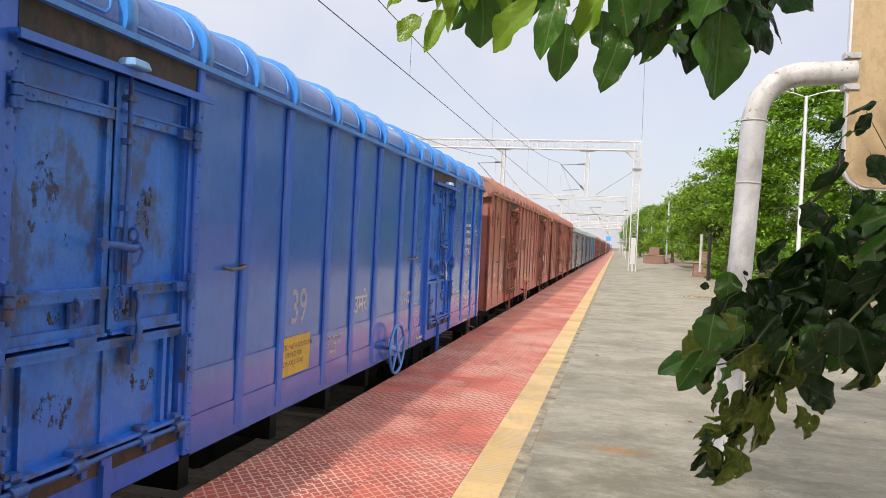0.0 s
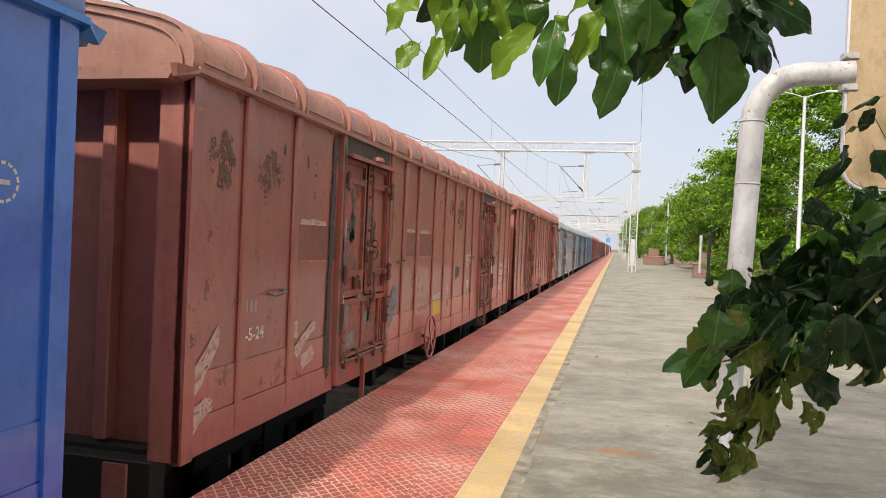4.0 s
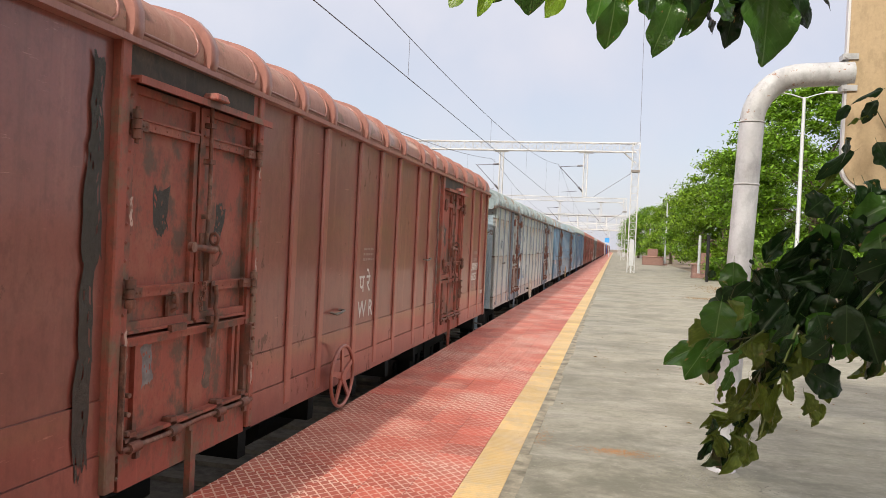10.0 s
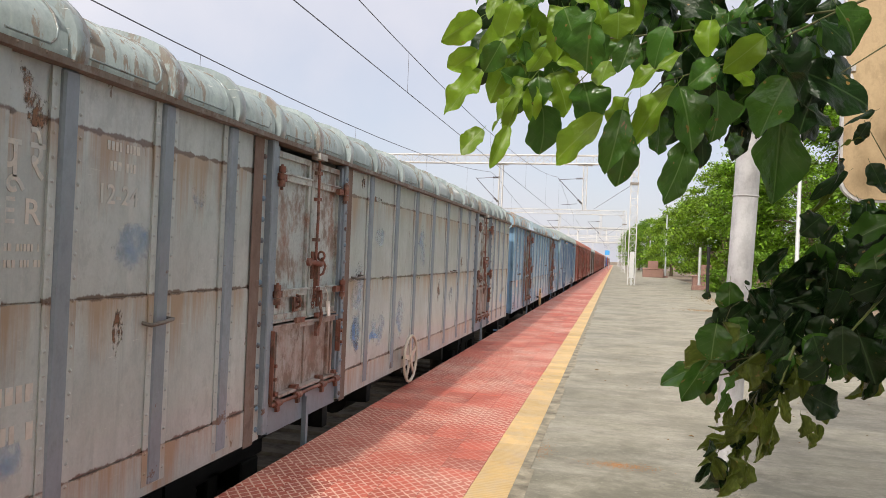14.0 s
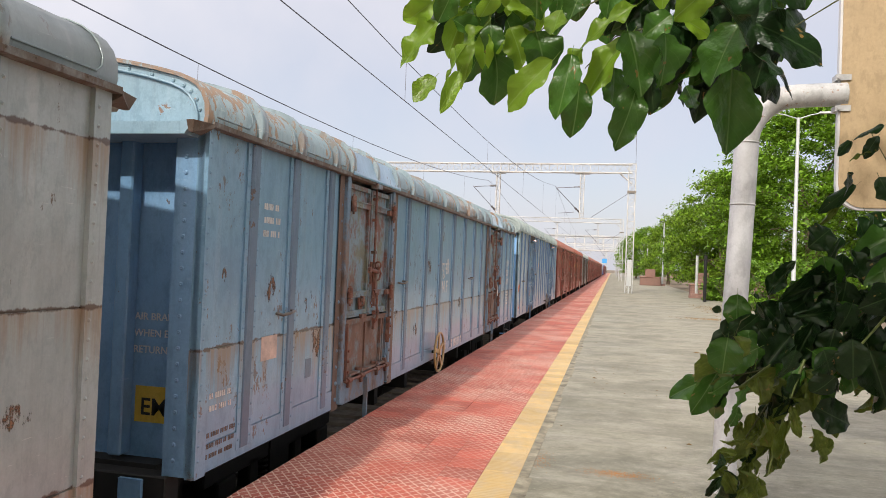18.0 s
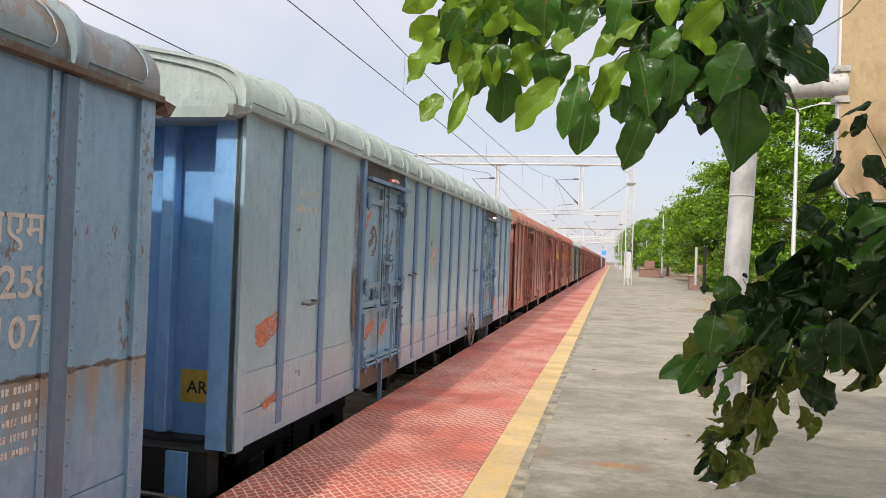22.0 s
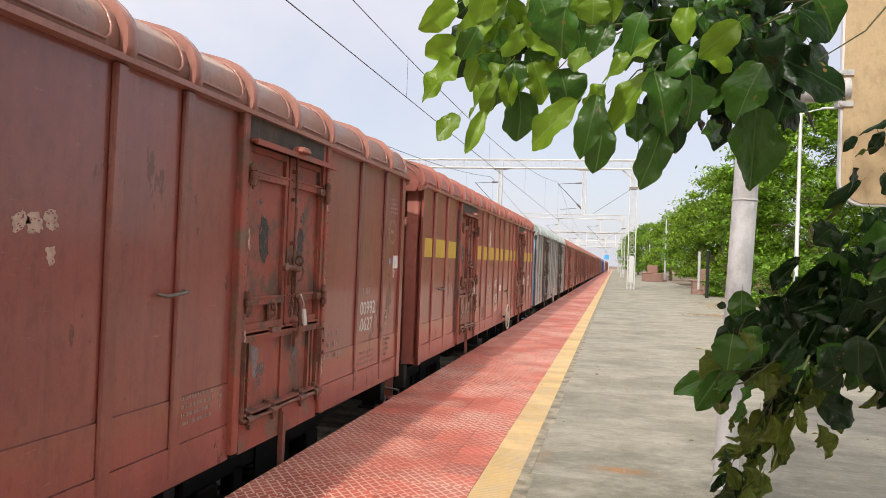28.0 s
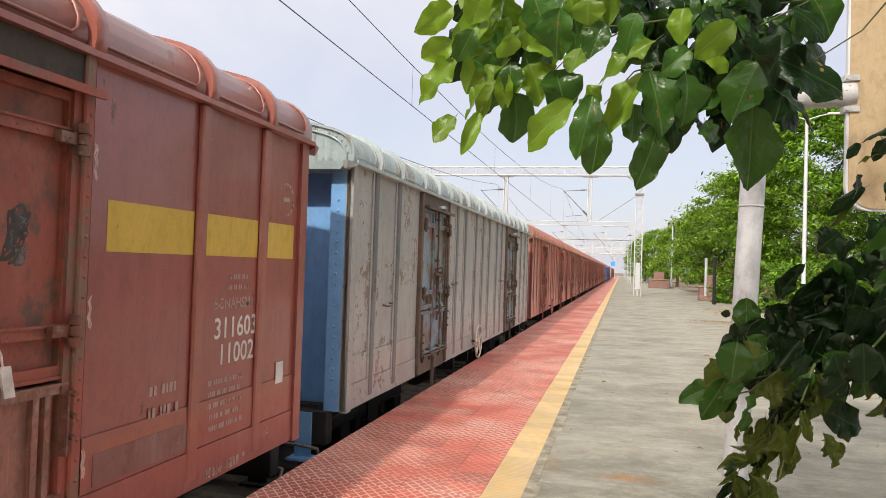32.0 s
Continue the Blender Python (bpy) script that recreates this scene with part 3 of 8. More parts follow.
M_LEAF_LIGHT = leaf_material("young_bright_leaf", (0.175, 0.30, 0.022), (0.25, 0.36, 0.1), 0.34)
M_LEAF = leaf_material("mature_green_leaf", (0.055, 0.14, 0.022), (0.19, 0.30, 0.10), 0.24, 0.03)
# deep green darkened further: shade inside the branches put into the leaf colour
M_LEAF_SHADED = leaf_material("deep_green_leaf_in_shade", (0.0115, 0.034, 0.0085), (0.06, 0.105, 0.04), 0.34, 0.02, 0.12, 0.3)
M_LEAF_WILT = leaf_material("wilted_leaf", (0.115, 0.155, 0.026), (0.10, 0.14, 0.05), 0.42, 0.04, 0.4, 0.4, 5.0)


def crown_material(name, color):
    m, b = material(name, color, 0.5)
    geo = node(m, "NewGeometry")
    info = geo.outputs["Random Per Island"]
    base = mixed(m, info, tuple(c * 0.35 for c in color), tuple(min(1, c * 1.5) for c in color))
    link(m, base, b.inputs["Base Color"])
    glow = node(m, "BsdfTranslucent")
    link(m, base, glow.inputs["Color"])
    both = node(m, "MixShader")
    both.inputs[0].default_value = 0.35
    link(m, b.outputs[0], both.inputs[1])
    link(m, glow.outputs[0], both.inputs[2])
    link(m, both.outputs[0], m.node_tree.nodes["Material Output"].inputs["Surface"])
    return m


M_CROWN = crown_material("tree_foliage", (0.165, 0.31, 0.02))
M_CROWN_B = crown_material("pale_tree_foliage", (0.20, 0.335, 0.024))
M_SHRUB = crown_material("shrub_foliage", (0.15, 0.29, 0.02))

# ---------------------------------------------------------------- builders
def box(bm, x0, x1, y0, y1, z0, z1, taper=0.0):
    v = [bm.verts.new(p) for p in ((x0, y0, z0), (x1, y0, z0), (x1, y1, z0), (x0, y1, z0),
                                   (x0 + taper, y0 + taper, z1), (x1 - taper, y0 + taper, z1), (x1 - taper, y1 - taper, z1), (x0 + taper, y1 - taper, z1))]
    for f in ((3, 2, 1, 0), (4, 5, 6, 7), (0, 1, 5, 4), (1, 2, 6, 5), (2, 3, 7, 6), (3, 0, 4, 7)):
        bm.faces.new([v[i] for i in f])
    return v


def tube(bm, points, radius, sides=10, cap=True):
    """A round bar along points; radius is one number or one for each point."""
    points = [Vector(p) for p in points]
    radii = [radius] * len(points) if isinstance(radius, (int, float)) else list(radius)
    rings, up = [], None
    for i, p in enumerate(points):
        way = (points[min(i + 1, len(points) - 1)] - points[max(i - 1, 0)]).normalized()
        if up is None:
            up = way.orthogonal().normalized()
        up = (up - way * up.dot(way)).normalized()
        side = way.cross(up)
        rings.append([bm.verts.new(p + (up * math.cos(a) + side * math.sin(a)) * radii[i]) for a in (2 * math.pi * k / sides for k in range(sides))])
    for a, b in zip(rings, rings[1:]):
        for k in range(sides):
            f = bm.faces.new((a[k], a[(k + 1) % sides], b[(k + 1) % sides], b[k]))
            f.smooth = True
    if cap:
        # the ends have corners of their own, so that the round side keeps its shading
        bm.faces.new([bm.verts.new(v.co) for v in rings[0][::-1]])
        bm.faces.new([bm.verts.new(v.co) for v in rings[-1]])


def ring(bm, centre, axis, major, minor, n=28, sides=8):
    axis = Vector(axis).normalized()
    a = axis.orthogonal().normalized()
    b = axis.cross(a)
    loops = []
    for i in range(n):
        t = 2 * math.pi * i / n
        out = a * math.cos(t) + b * math.sin(t)
        loops.append([bm.verts.new(Vector(centre) + out * (major + minor * math.cos(s)) + axis * minor * math.sin(s)) for s in (2 * math.pi * k / sides for k in range(sides))])
    for i in range(n):
        p, q = loops[i], loops[(i + 1) % n]
        for k in range(sides):
            f = bm.faces.new((p[k], p[(k + 1) % sides], q[(k + 1) % sides], q[k]))
            f.smooth = True


def disc(bm, centre, axis, radius, half, n=20, rim=0.0):
    axis = Vector(axis).normalized()
    tube(bm, [Vector(centre) - axis * half, Vector(centre) + axis * half], radius, n)
    if rim:
        tube(bm, [Vector(centre) - axis * half * 1.6, Vector(centre) - axis * half], radius + rim, n)


def bevel(bm, size, segments=1):
    bmesh.ops.bevel(bm, geom=[e for e in bm.edges], offset=size, offset_type="OFFSET", segments=segments, affect="EDGES", clamp_overlap=True)
    return bm


def mesh_of(name, bm, material):
    me = bpy.data.meshes.new(name)
    bmesh.ops.recalc_face_normals(bm, faces=bm.faces)
    bm.to_mesh(me)
    bm.free()
    me.materials.append(material)
    return me


def part(name, bm, material, parent, label="", at=None):
    me = bm if isinstance(bm, bpy.types.Mesh) else mesh_of(name, bm, material)
    ob = new(name, me)
    ob.parent = parent
    if at is not None:
        ob.matrix_basis = at if isinstance(at, Matrix) else Matrix.Translation(at)
    return tagged(ob, label)


def thing(name, label, category, at=None, group="", kind=""):
    ob = new(name)
    ob.empty_display_size = 0.2
    if at is not None:
        ob.matrix_basis = at if isinstance(at, Matrix) else Matrix.Translation(at)
    return tagged(ob, label, category, group, kind)


def setting(name, bm, material, label, category):
    return tagged(new(name, mesh_of(name, bm, material)), label, category, "", "structure")


def boxes(*rows):
    bm = bmesh.new()
    for r in rows:
        box(bm, *r)
    return bm


def lettering(name, text, size, material, parent, at, label="", depth=0.0008, squeeze=1.0):
    """Text as a thin mesh; it reads along the parent's +y on a face that looks along +x."""
    cu = bpy.data.curves.new(name, "FONT")
    cu.body, cu.size, cu.extrude, cu.resolution_u = text, size, depth, 3
    cu.offset = size * 0.012
    tmp = bpy.data.objects.new(name, cu)
    me = bpy.data.meshes.new_from_object(tmp)
    bpy.data.objects.remove(tmp)
    bpy.data.curves.remove(cu)
    me.materials.clear()
    me.materials.append(material)
    ob = new(name, me)
    ob.parent = parent
    turn = Matrix(((0, 0, 1, 0), (1, 0, 0, 0), (0, 1, 0, 0), (0, 0, 0, 1)))
    ob.matrix_basis = Matrix.Translation(at) @ turn @ Matrix.Diagonal((squeeze, 1, 1, 1))
    return tagged(ob, label)


def brush(name, material, parent, x, line, width, seed, label="", hair=0.011):
    """A dry brush stroke along line (pairs of y and z) on the plane at x: one sheet with ragged ends and worn holes."""
    g = random.Random(seed)
    bm = bmesh.new()
    pts = [Vector(p) for p in line]
    n = max(5, int(width / hair))
    steps = 14
    rows = []
    s0, s1 = 0.05, 0.92
    for i in range(n + 1):
        v = i / n - 0.5
        s0 = min(0.16, max(0.0, s0 + g.uniform(-0.05, 0.05)))
        s1 = min(1.0, max(0.80, s1 + g.uniform(-0.07, 0.07)))
        row = []
        for k in range(steps + 1):
            u = s0 + (s1 - s0) * k / steps + (0.1 * abs(v) if k == 0 else -0.12 * abs(v) if k == steps else 0)
            f = u * (len(pts) - 1)
            j = min(int(f), len(pts) - 2)
            p = pts[j].lerp(pts[j + 1], f - j)
            way = (pts[j + 1] - pts[j]).normalized()
            across = Vector((-way.y, way.x))
            c = p + across * (v * width * (1 + 0.16 * math.sin(5 * u + seed)) + 0.005 * math.sin(17 * u + seed))
            row.append(bm.verts.new((x, *c)))
        rows.append(row)
    for i, (a, b) in enumerate(zip(rows, rows[1:])):
        rim = abs((i + 0.5) / n - 0.5) * 2
        for k in range(steps):
            if 0 < i < n - 1 and g.random() < 0.05 + 0.16 * (k / steps) ** 2 + 0.1 * rim ** 3:
                continue
            bm.faces.new((a[k], a[k + 1], b[k + 1], b[k]))
    return part(name, bm, material, parent, label)


def blotch(name, material, parent, at, width, height, seed, label="", ragged=0.18, thick=0.0008):
    """A thin patch of brushed or worn paint on a side wall; larger than its dense middle."""
    w, h = width * 0.66, height * 0.66
    return part(name, boxes((0, thick, -w, w, -h, h)), material, parent, label, at)


# ---------------------------------------------------------------- goods train
RAIL = -0.84
TRACK = -4.1
SIDE = 1.6
FLOOR, EAVE = 1.04, 3.40
PROFILE = [(1.622, 3.395), (1.632, 3.45), (1.627, 3.535), (1.60, 3.60), (1.556, 3.652), (1.50, 3.69), (1.42, 3.722), (1.26, 3.764), (1.08, 3.802), (0.72, 3.868), (0.36, 3.906), (0.0, 3.92)]
PROFILE = PROFILE + [(-x, z) for x, z in PROFILE[-2::-1]]
SHORT = dict(length=13.55, ribs=(0.7, 1.5, 4.6, 5.22, 6.1, 6.775, 7.45, 8.33, 8.95, 12.05, 12.85), doors=(2.5, 9.65), seams=(1.28, 1.56), eave=3.40)
LONG = dict(length=14.75, ribs=(0.66, 1.4, 4.74, 5.68, 6.55, 7.45, 8.35, 9.25, 10.02, 13.35, 14.1), doors=(2.56, 10.81), seams=(1.29, 2.155), eave=3.245)
DOOR = 1.45


def sweep(bm, y0, y1, lift, thick, drop=0.0):
    """The roof's arched section from y0 to y1, lifted off the profile and dropped with the eave."""
    c = Vector((0, 2.6))
    outer, inner = [], []
    for x, z in PROFILE:
        n = (Vector((x, z)) - c).normalized()
        if abs(x) > 1.5:
            n = Vector((math.copysign(1.0, x), 0.25)).normalized()
        outer.append(Vector((x, z - drop)) + n * lift)
        inner.append(Vector((x, z - drop)) + n * (lift - thick))
    rows = []
    for y in (y0, y1):
        rows.append(([bm.verts.new((p.x, y, p.y)) for p in outer], [bm.verts.new((p.x, y, p.y)) for p in inner]))
    (oa, ia), (ob_, ib) = rows
    for i in range(len(outer) - 1):
        f = bm.faces.new((oa[i], oa[i + 1], ob_[i + 1], ob_[i]))
        f.smooth = True
        bm.faces.new((ia[i], ib[i], ib[i + 1], ia[i + 1]))
        bm.faces.new((oa[i], ia[i], ia[i + 1], oa[i + 1]))
        bm.faces.new((ob_[i], ob_[i + 1], ib[i + 1], ib[i]))
    bm.faces.new((oa[0], ob_[0], ib[0], ia[0]))
    bm.faces.new((oa[-1], ia[-1], ib[-1], ob_[-1]))
    return bm


def roof_bead(a, b, drop, thick):
    """The pressed bead that frames one roof sheet on the platform side: along the eave and up beside the next band."""
    bm = bmesh.new()
    line = [(1.634, a + 0.09, 3.458 - drop), (1.634, b - 0.15, 3.458 - drop), (1.634, b - 0.115, 3.49 - drop)]
    tube(bm, line + [(x + 0.004, b - 0.105, z + 0.004 - drop) for x, z in PROFILE[2:9]], thick, 5)
    return bm


def rivets(bm, points, r=0.014):
    for p in points:
        v = [bm.verts.new((p[0], p[1] + r * math.cos(a), p[2] + r * math.sin(a))) for a in (i * math.pi / 3 for i in range(6))]
        top = bm.verts.new((p[0] + r * 0.7, p[1], p[2]))
        for i in range(6):
            bm.faces.new((v[i], v[(i + 1) % 6], top))


def make_door(style, seed, bolts=True, eave=EAVE):
    """Meshes of one double door with its drop flap, as (name, mesh, label); x looks outwards, y runs along the wagon."""
    rng = random.Random(seed)
    w = DOOR
    mid = w / 2
    head = min(3.21, eave - 0.05)
    iron = style["iron"]
    out = []

    def add(name, bm, mat, label=""):
        out.append((name, mesh_of(name, bm, mat), label))

    bm = bmesh.new()
    for y0, y1 in ((-0.085, -0.004), (w - 0.058, w + 0.012)):
        box(bm, -0.05, 0.052, y0, y1, FLOOR + 0.03, eave - 0.015)
    bevel(bm, 0.008)
    # the angle's second flange, standing back from the front edge
    box(bm, -0.045, 0.03, -0.004, 0.062, FLOOR + 0.2, head)
    box(bm, -0.045, 0.03, w - 0.105, w - 0.058, FLOOR + 0.2, head)
    if eave > 3.3:
        box(bm, -0.05, 0.03, -0.004, w - 0.055, 3.21, eave - 0.012)
        box(bm, 0.03, 0.115, -0.012, w + 0.012, 3.197, 3.215)
        box(bm, 0.100, 0.115, -0.012, w + 0.012, 3.175, 3.197)
    box(bm, -0.05, 0.02, 0.055, w - 0.055, FLOOR, 1.255)
    box(bm, 0.02, 0.045, mid - 0.05, mid + 0.03, FLOOR - 0.30, 1.25)
    box(bm, 0.045, 0.06, mid - 0.05, mid - 0.03, FLOOR - 0.30, 1.22)
    if bolts:
        for k in range(22):
            z = 1.1 + k * 0.095
            rivets(bm, [(0.03, 0.03, z + 0.02), (0.052, w - 0.02, z)], 0.013)
    add("door_frame", bm, style["frame"])
    half = (w - 0.155) / 2
    for k in (0, 1):
        y0 = 0.07 + k * (half + 0.022)
        y1 = y0 + half - 0.012 - (style.get("gap", 0.0) if k == 0 else 0.0)
        bm = bmesh.new()
        top = head - 0.02
        box(bm, -0.045, -0.02, y0, y1, 1.87, top)
        t = 0.006 + rng.uniform(0.0, 0.006)
        rim = ((y0, y0 + 0.042, 1.87, top), (y1 - 0.042, y1, 1.87, top), (y0 + 0.042, y1 - 0.042, 1.87, 1.93), (y0 + 0.042, y1 - 0.042, top - 0.045, top))
        for a, b, c, d in rim:
            box(bm, -0.02, t, a, b, c, d)
        for z in (2.99, 2.09):
            box(bm, -0.02, 0.016, y0 + 0.004, y1 - 0.004, z - 0.03, z + 0.03)
            box(bm, 0.016, 0.028, y0 + 0.004, y1 - 0.004, z + 0.018, z + 0.03)
        rivets(bm, [(0.016, y0 + 0.08 + 0.11 * i, z - 0.008) for i in range(5) for z in (2.99, 2.09)], 0.009)
        rivets(bm, [(t, (y0 + 0.02, y1 - 0.02)[k], 1.98 + 0.14 * i) for i in range(9)], 0.010)
        # a bent, dented lip along the lower edge
        box(bm, t, 0.022, y0, y1, 1.868, 1.884)
        if k:
            box(bm, t, 0.018, y0 - 0.028, y0 + 0.03, 1.90, top - 0.01)
        add("door_leaf", bm, style["door"])
    bm = bmesh.new()
    a, b = 0.065, w - 0.065
    box(bm, -0.04, -0.014, a, b, 1.30, 1.85)
    for p, q in ((a, a + 0.035), (a + 0.10, a + 0.135), (b - 0.19, b - 0.155), (b - 0.12, b - 0.085), (b - 0.035, b)):
        box(bm, -0.014, 0.016, p, q, 1.32, 1.80)
    box(bm, -0.014, 0.002, mid - 0.018, mid + 0.018, 1.32, 1.80)
    box(bm, -0.014, 0.022, a, b, 1.80, 1.85)
    box(bm, 0.022, 0.034, a, b, 1.838, 1.85)
    box(bm, -0.014, 0.05, a, b, 1.298, 1.318)
    add("drop_flap", bm, style.get("flap", style["door"]))
    bm = bmesh.new()
    tube(bm, [(0.052, 0.03, 1.268), (0.056, 0.4, 1.262), (0.05, 0.75, 1.272), (0.055, w - 0.02, 1.265)], 0.015, 8)
    add("flap_rod", bm, iron)
    for y in (0.13, 0.5, mid + 0.28, w - 0.13):
        bm = bmesh.new()
        tube(bm, [(0.055, y - 0.045, 1.266), (0.055, y + 0.045, 1.266)], 0.030, 9)
        box(bm, -0.005, 0.05, y - 0.03, y + 0.03, 1.27, 1.345)
        box(bm, 0.0, 0.045, y + 0.035, y + 0.075, 1.19, 1.262)
        add("flap_hinge", bm, iron)
    # hinges with their straps
    for side, y in ((1, 0.03), (-1, w - 0.085)):
        for z in (2.09, 2.97):
            bm = bmesh.new()
            for dz in (-0.052, 0.0, 0.052):
                tube(bm, [(0.07, y, z + dz - 0.023), (0.07, y, z + dz + 0.023)], 0.027 if dz else 0.024, 10)
            tube(bm, [(0.07, y, z - 0.10), (0.07, y, z + 0.09)], 0.012, 6)
            ya, yb = sorted((y, y + side * 0.12))
            box(bm, 0.02, 0.056, ya, yb, z - 0.026, z + 0.026)
            rivets(bm, [(0.056, y + side * 0.07, z), (0.056, y + side * 0.1, z)], 0.011)
            add("hinge", bm, iron)
    for y, z0, z1 in ((0.03, 1.28, 1.82), (w - 0.085, 1.52, 1.80)):
        bm = bmesh.new()
        box(bm, 0.03, 0.044, y - 0.028, y + 0.026, z0, z1)
        box(bm, 0.044, 0.075, y - 0.028, y - 0.016, z0, z1)
        for k in range(3):
            tube(bm, [(0.044, y + 0.01, z0 + 0.08 + k * 0.1), (0.085, y + 0.01, z0 + 0.08 + k * 0.1)], 0.014, 7)
        add("flap_stay", bm, iron)
    # locking rod in its guides
    bm = bmesh.new()
    y = mid + 0.055
    tube(bm, [(0.045, y, 2.0), (0.045, y, 2.3), (0.05, y + 0.004, 2.7), (0.045, y, head + 0.03)], 0.013, 8)
    for z in (2.52, 2.86, 3.08):
        box(bm, 0.005, 0.066, y - 0.03, y + 0.03, z - 0.014, z + 0.014)
        rivets(bm, [(0.03, y + 0.045, z)], 0.012)
    add("locking_rod", bm, style.get("rod", iron))
    # latch: plate on one leaf, swinging bar across the joint, hook and shackle
    bm = bmesh.new()
    box(bm, 0.012, 0.035, y - 0.045, y + 0.055, 2.19, 2.42)
    rivets(bm, [(0.035, y + 0.04, 2.40), (0.035, y + 0.04, 2.22), (0.035, y - 0.03, 2.40)], 0.011)
    bevel(bm, 0.004)
    tube(bm, [(0.062, y - 0.20, 2.335), (0.075, y - 0.10, 2.33), (0.078, y + 0.03, 2.315), (0.07, y + 0.085, 2.33)], [0.017, 0.02, 0.024, 0.018], 8)
    disc(bm, (0.075, y - 0.20, 2.335), (1, 0, 0), 0.032, 0.014, 10)
    ring(bm, (0.085, y + 0.02, 2.385), (0.3, 1, 0), 0.036, 0.010, 14, 6)
    tube(bm, [(0.07, y + 0.06, 2.37), (0.10, y + 0.085, 2.30), (0.09, y + 0.06, 2.235), (0.07, y + 0.03, 2.22)], 0.011, 7)
    box(bm, 0.035, 0.075, y - 0.01, y + 0.03, 2.13, 2.30)
    add("latch", bm, iron)
    # staple with its keeper on the first leaf
    bm = bmesh.new()
    ys = mid - 0.25
    box(bm, 0.004, 0.022, ys - 0.035, ys + 0.045, 1.935, 2.05)
    tube(bm, [(0.02, ys, 1.96), (0.055, ys, 1.98), (0.06, ys, 2.02), (0.05, ys, 2.06), (0.02, ys, 2.065)], 0.011, 7)
    disc(bm, (0.045, ys + 0.005, 2.025), (1, 0, 0), 0.022, 0.012, 9)
    add("staple", bm, iron)
    # long hook on the other leaf, hanging over the flap
    bm = bmesh.new()
    yh = mid + 0.17
    box(bm, 0.016, 0.034, yh - 0.02, yh + 0.025, 1.95, 2.12)
    tube(bm, [(0.05, yh, 2.09), (0.058, yh + 0.008, 2.02), (0.055, yh, 1.95), (0.075, yh - 0.005, 1.89), (0.06, yh - 0.01, 1.80), (0.035, yh - 0.01, 1.76)], [0.018, 0.013, 0.013, 0.014, 0.012, 0.009], 8)
    box(bm, 0.022, 0.06, yh - 0.05, yh + 0.045, 1.86, 1.90)
    add("hasp", bm, iron)
    add("flap_keeper", boxes((0.02, 0.05, ys - 0.03, ys + 0.12, 1.845, 1.885)), iron)
    add("flap_keeper", boxes((0.02, 0.045, yh - 0.03, yh + 0.03, 1.70, 1.82)), iron)
    # a chain of small links hanging from the latch
    bm = bmesh.new()
    for k in range(6):
        ring(bm, (0.075 - 0.004 * k, y - 0.055 + 0.012 * math.sin(k * 1.4), 2.11 - 0.030 * k), ((1, 0, 0.2) if k % 2 else (0.2, 1, 0)), 0.015, 0.0045, 9, 5)
    add("chain", bm, iron)
    bm = bmesh.new()
    if eave > 3.3:
        box(bm, 0.05, 0.165, mid - 0.085, mid + 0.065, 3.217, 3.262, 0.015)
        bevel(bm, 0.008)
    else:
        box(bm, 0.02, 0.10, mid - 0.06, mid + 0.09, head - 0.01, head + 0.04)
    add("rain_hood", bm, style["hood"])
    return out


@lru_cache(None)
def wheelset_mesh():
    bm = bmesh.new()
    tube(bm, [(-1.08, 0, 0), (1.08, 0, 0)], 0.08, 14)
    for s in (-1, 1):
        tube(bm, [(s * 0.80, 0, 0), (s * 0.77, 0, 0), (s * 0.77, 0, 0), (s * 0.89, 0, 0), (s * 0.90, 0, 0)], [0.1, 0.53, 0.53, 0.5, 0.12], 36)
        for k in range(4):
            a = k * math.pi / 2
            tube(bm, [(s * 0.9, 0.25 * math.cos(a), 0.25 * math.sin(a)), (s * 0.93, 0.25 * math.cos(a), 0.25 * math.sin(a))], 0.07, 8)
    return mesh_of("wheelset", bm, M_WHEEL)


@lru_cache(None)
def bogie_mesh():
    bm = bmesh.new()
    for s in (-1, 1):
        x0, x1 = s * 1.02 - 0.06, s * 1.02 + 0.06
        box(bm, x0, x1, -1.3, 1.3, 0.60, 0.74)
        box(bm, x0, x1, -0.55, 0.55, 0.2, 0.34)
        for e in (-1, 1):
            box(bm, x0, x1, min(e * 0.38, e * 0.55), max(e * 0.38, e * 0.55), 0.3, 0.66)
            box(bm, x0 - 0.04, x1 + 0.04, e * 1.0 - 0.15, e * 1.0 + 0.15, 0.36, 0.62)
            box(bm, x0, x1, min(e * 0.55, e * 0.86), max(e * 0.55, e * 0.86), 0.28, 0.42)
    bevel(bm, 0.015)
    box(bm, -1.1, 1.1, -0.2, 0.2, 0.45, 0.8)
    for s in (-1, 1):
        for dy in (-0.22, -0.08, 0.08, 0.22):
            for i in range(5):
                ring(bm, (s * 1.02, dy, 0.37 + i * 0.05), (0, 0, 1), 0.055, 0.014, 10, 5)
    return mesh_of("bogie", bm, M_UNDER)


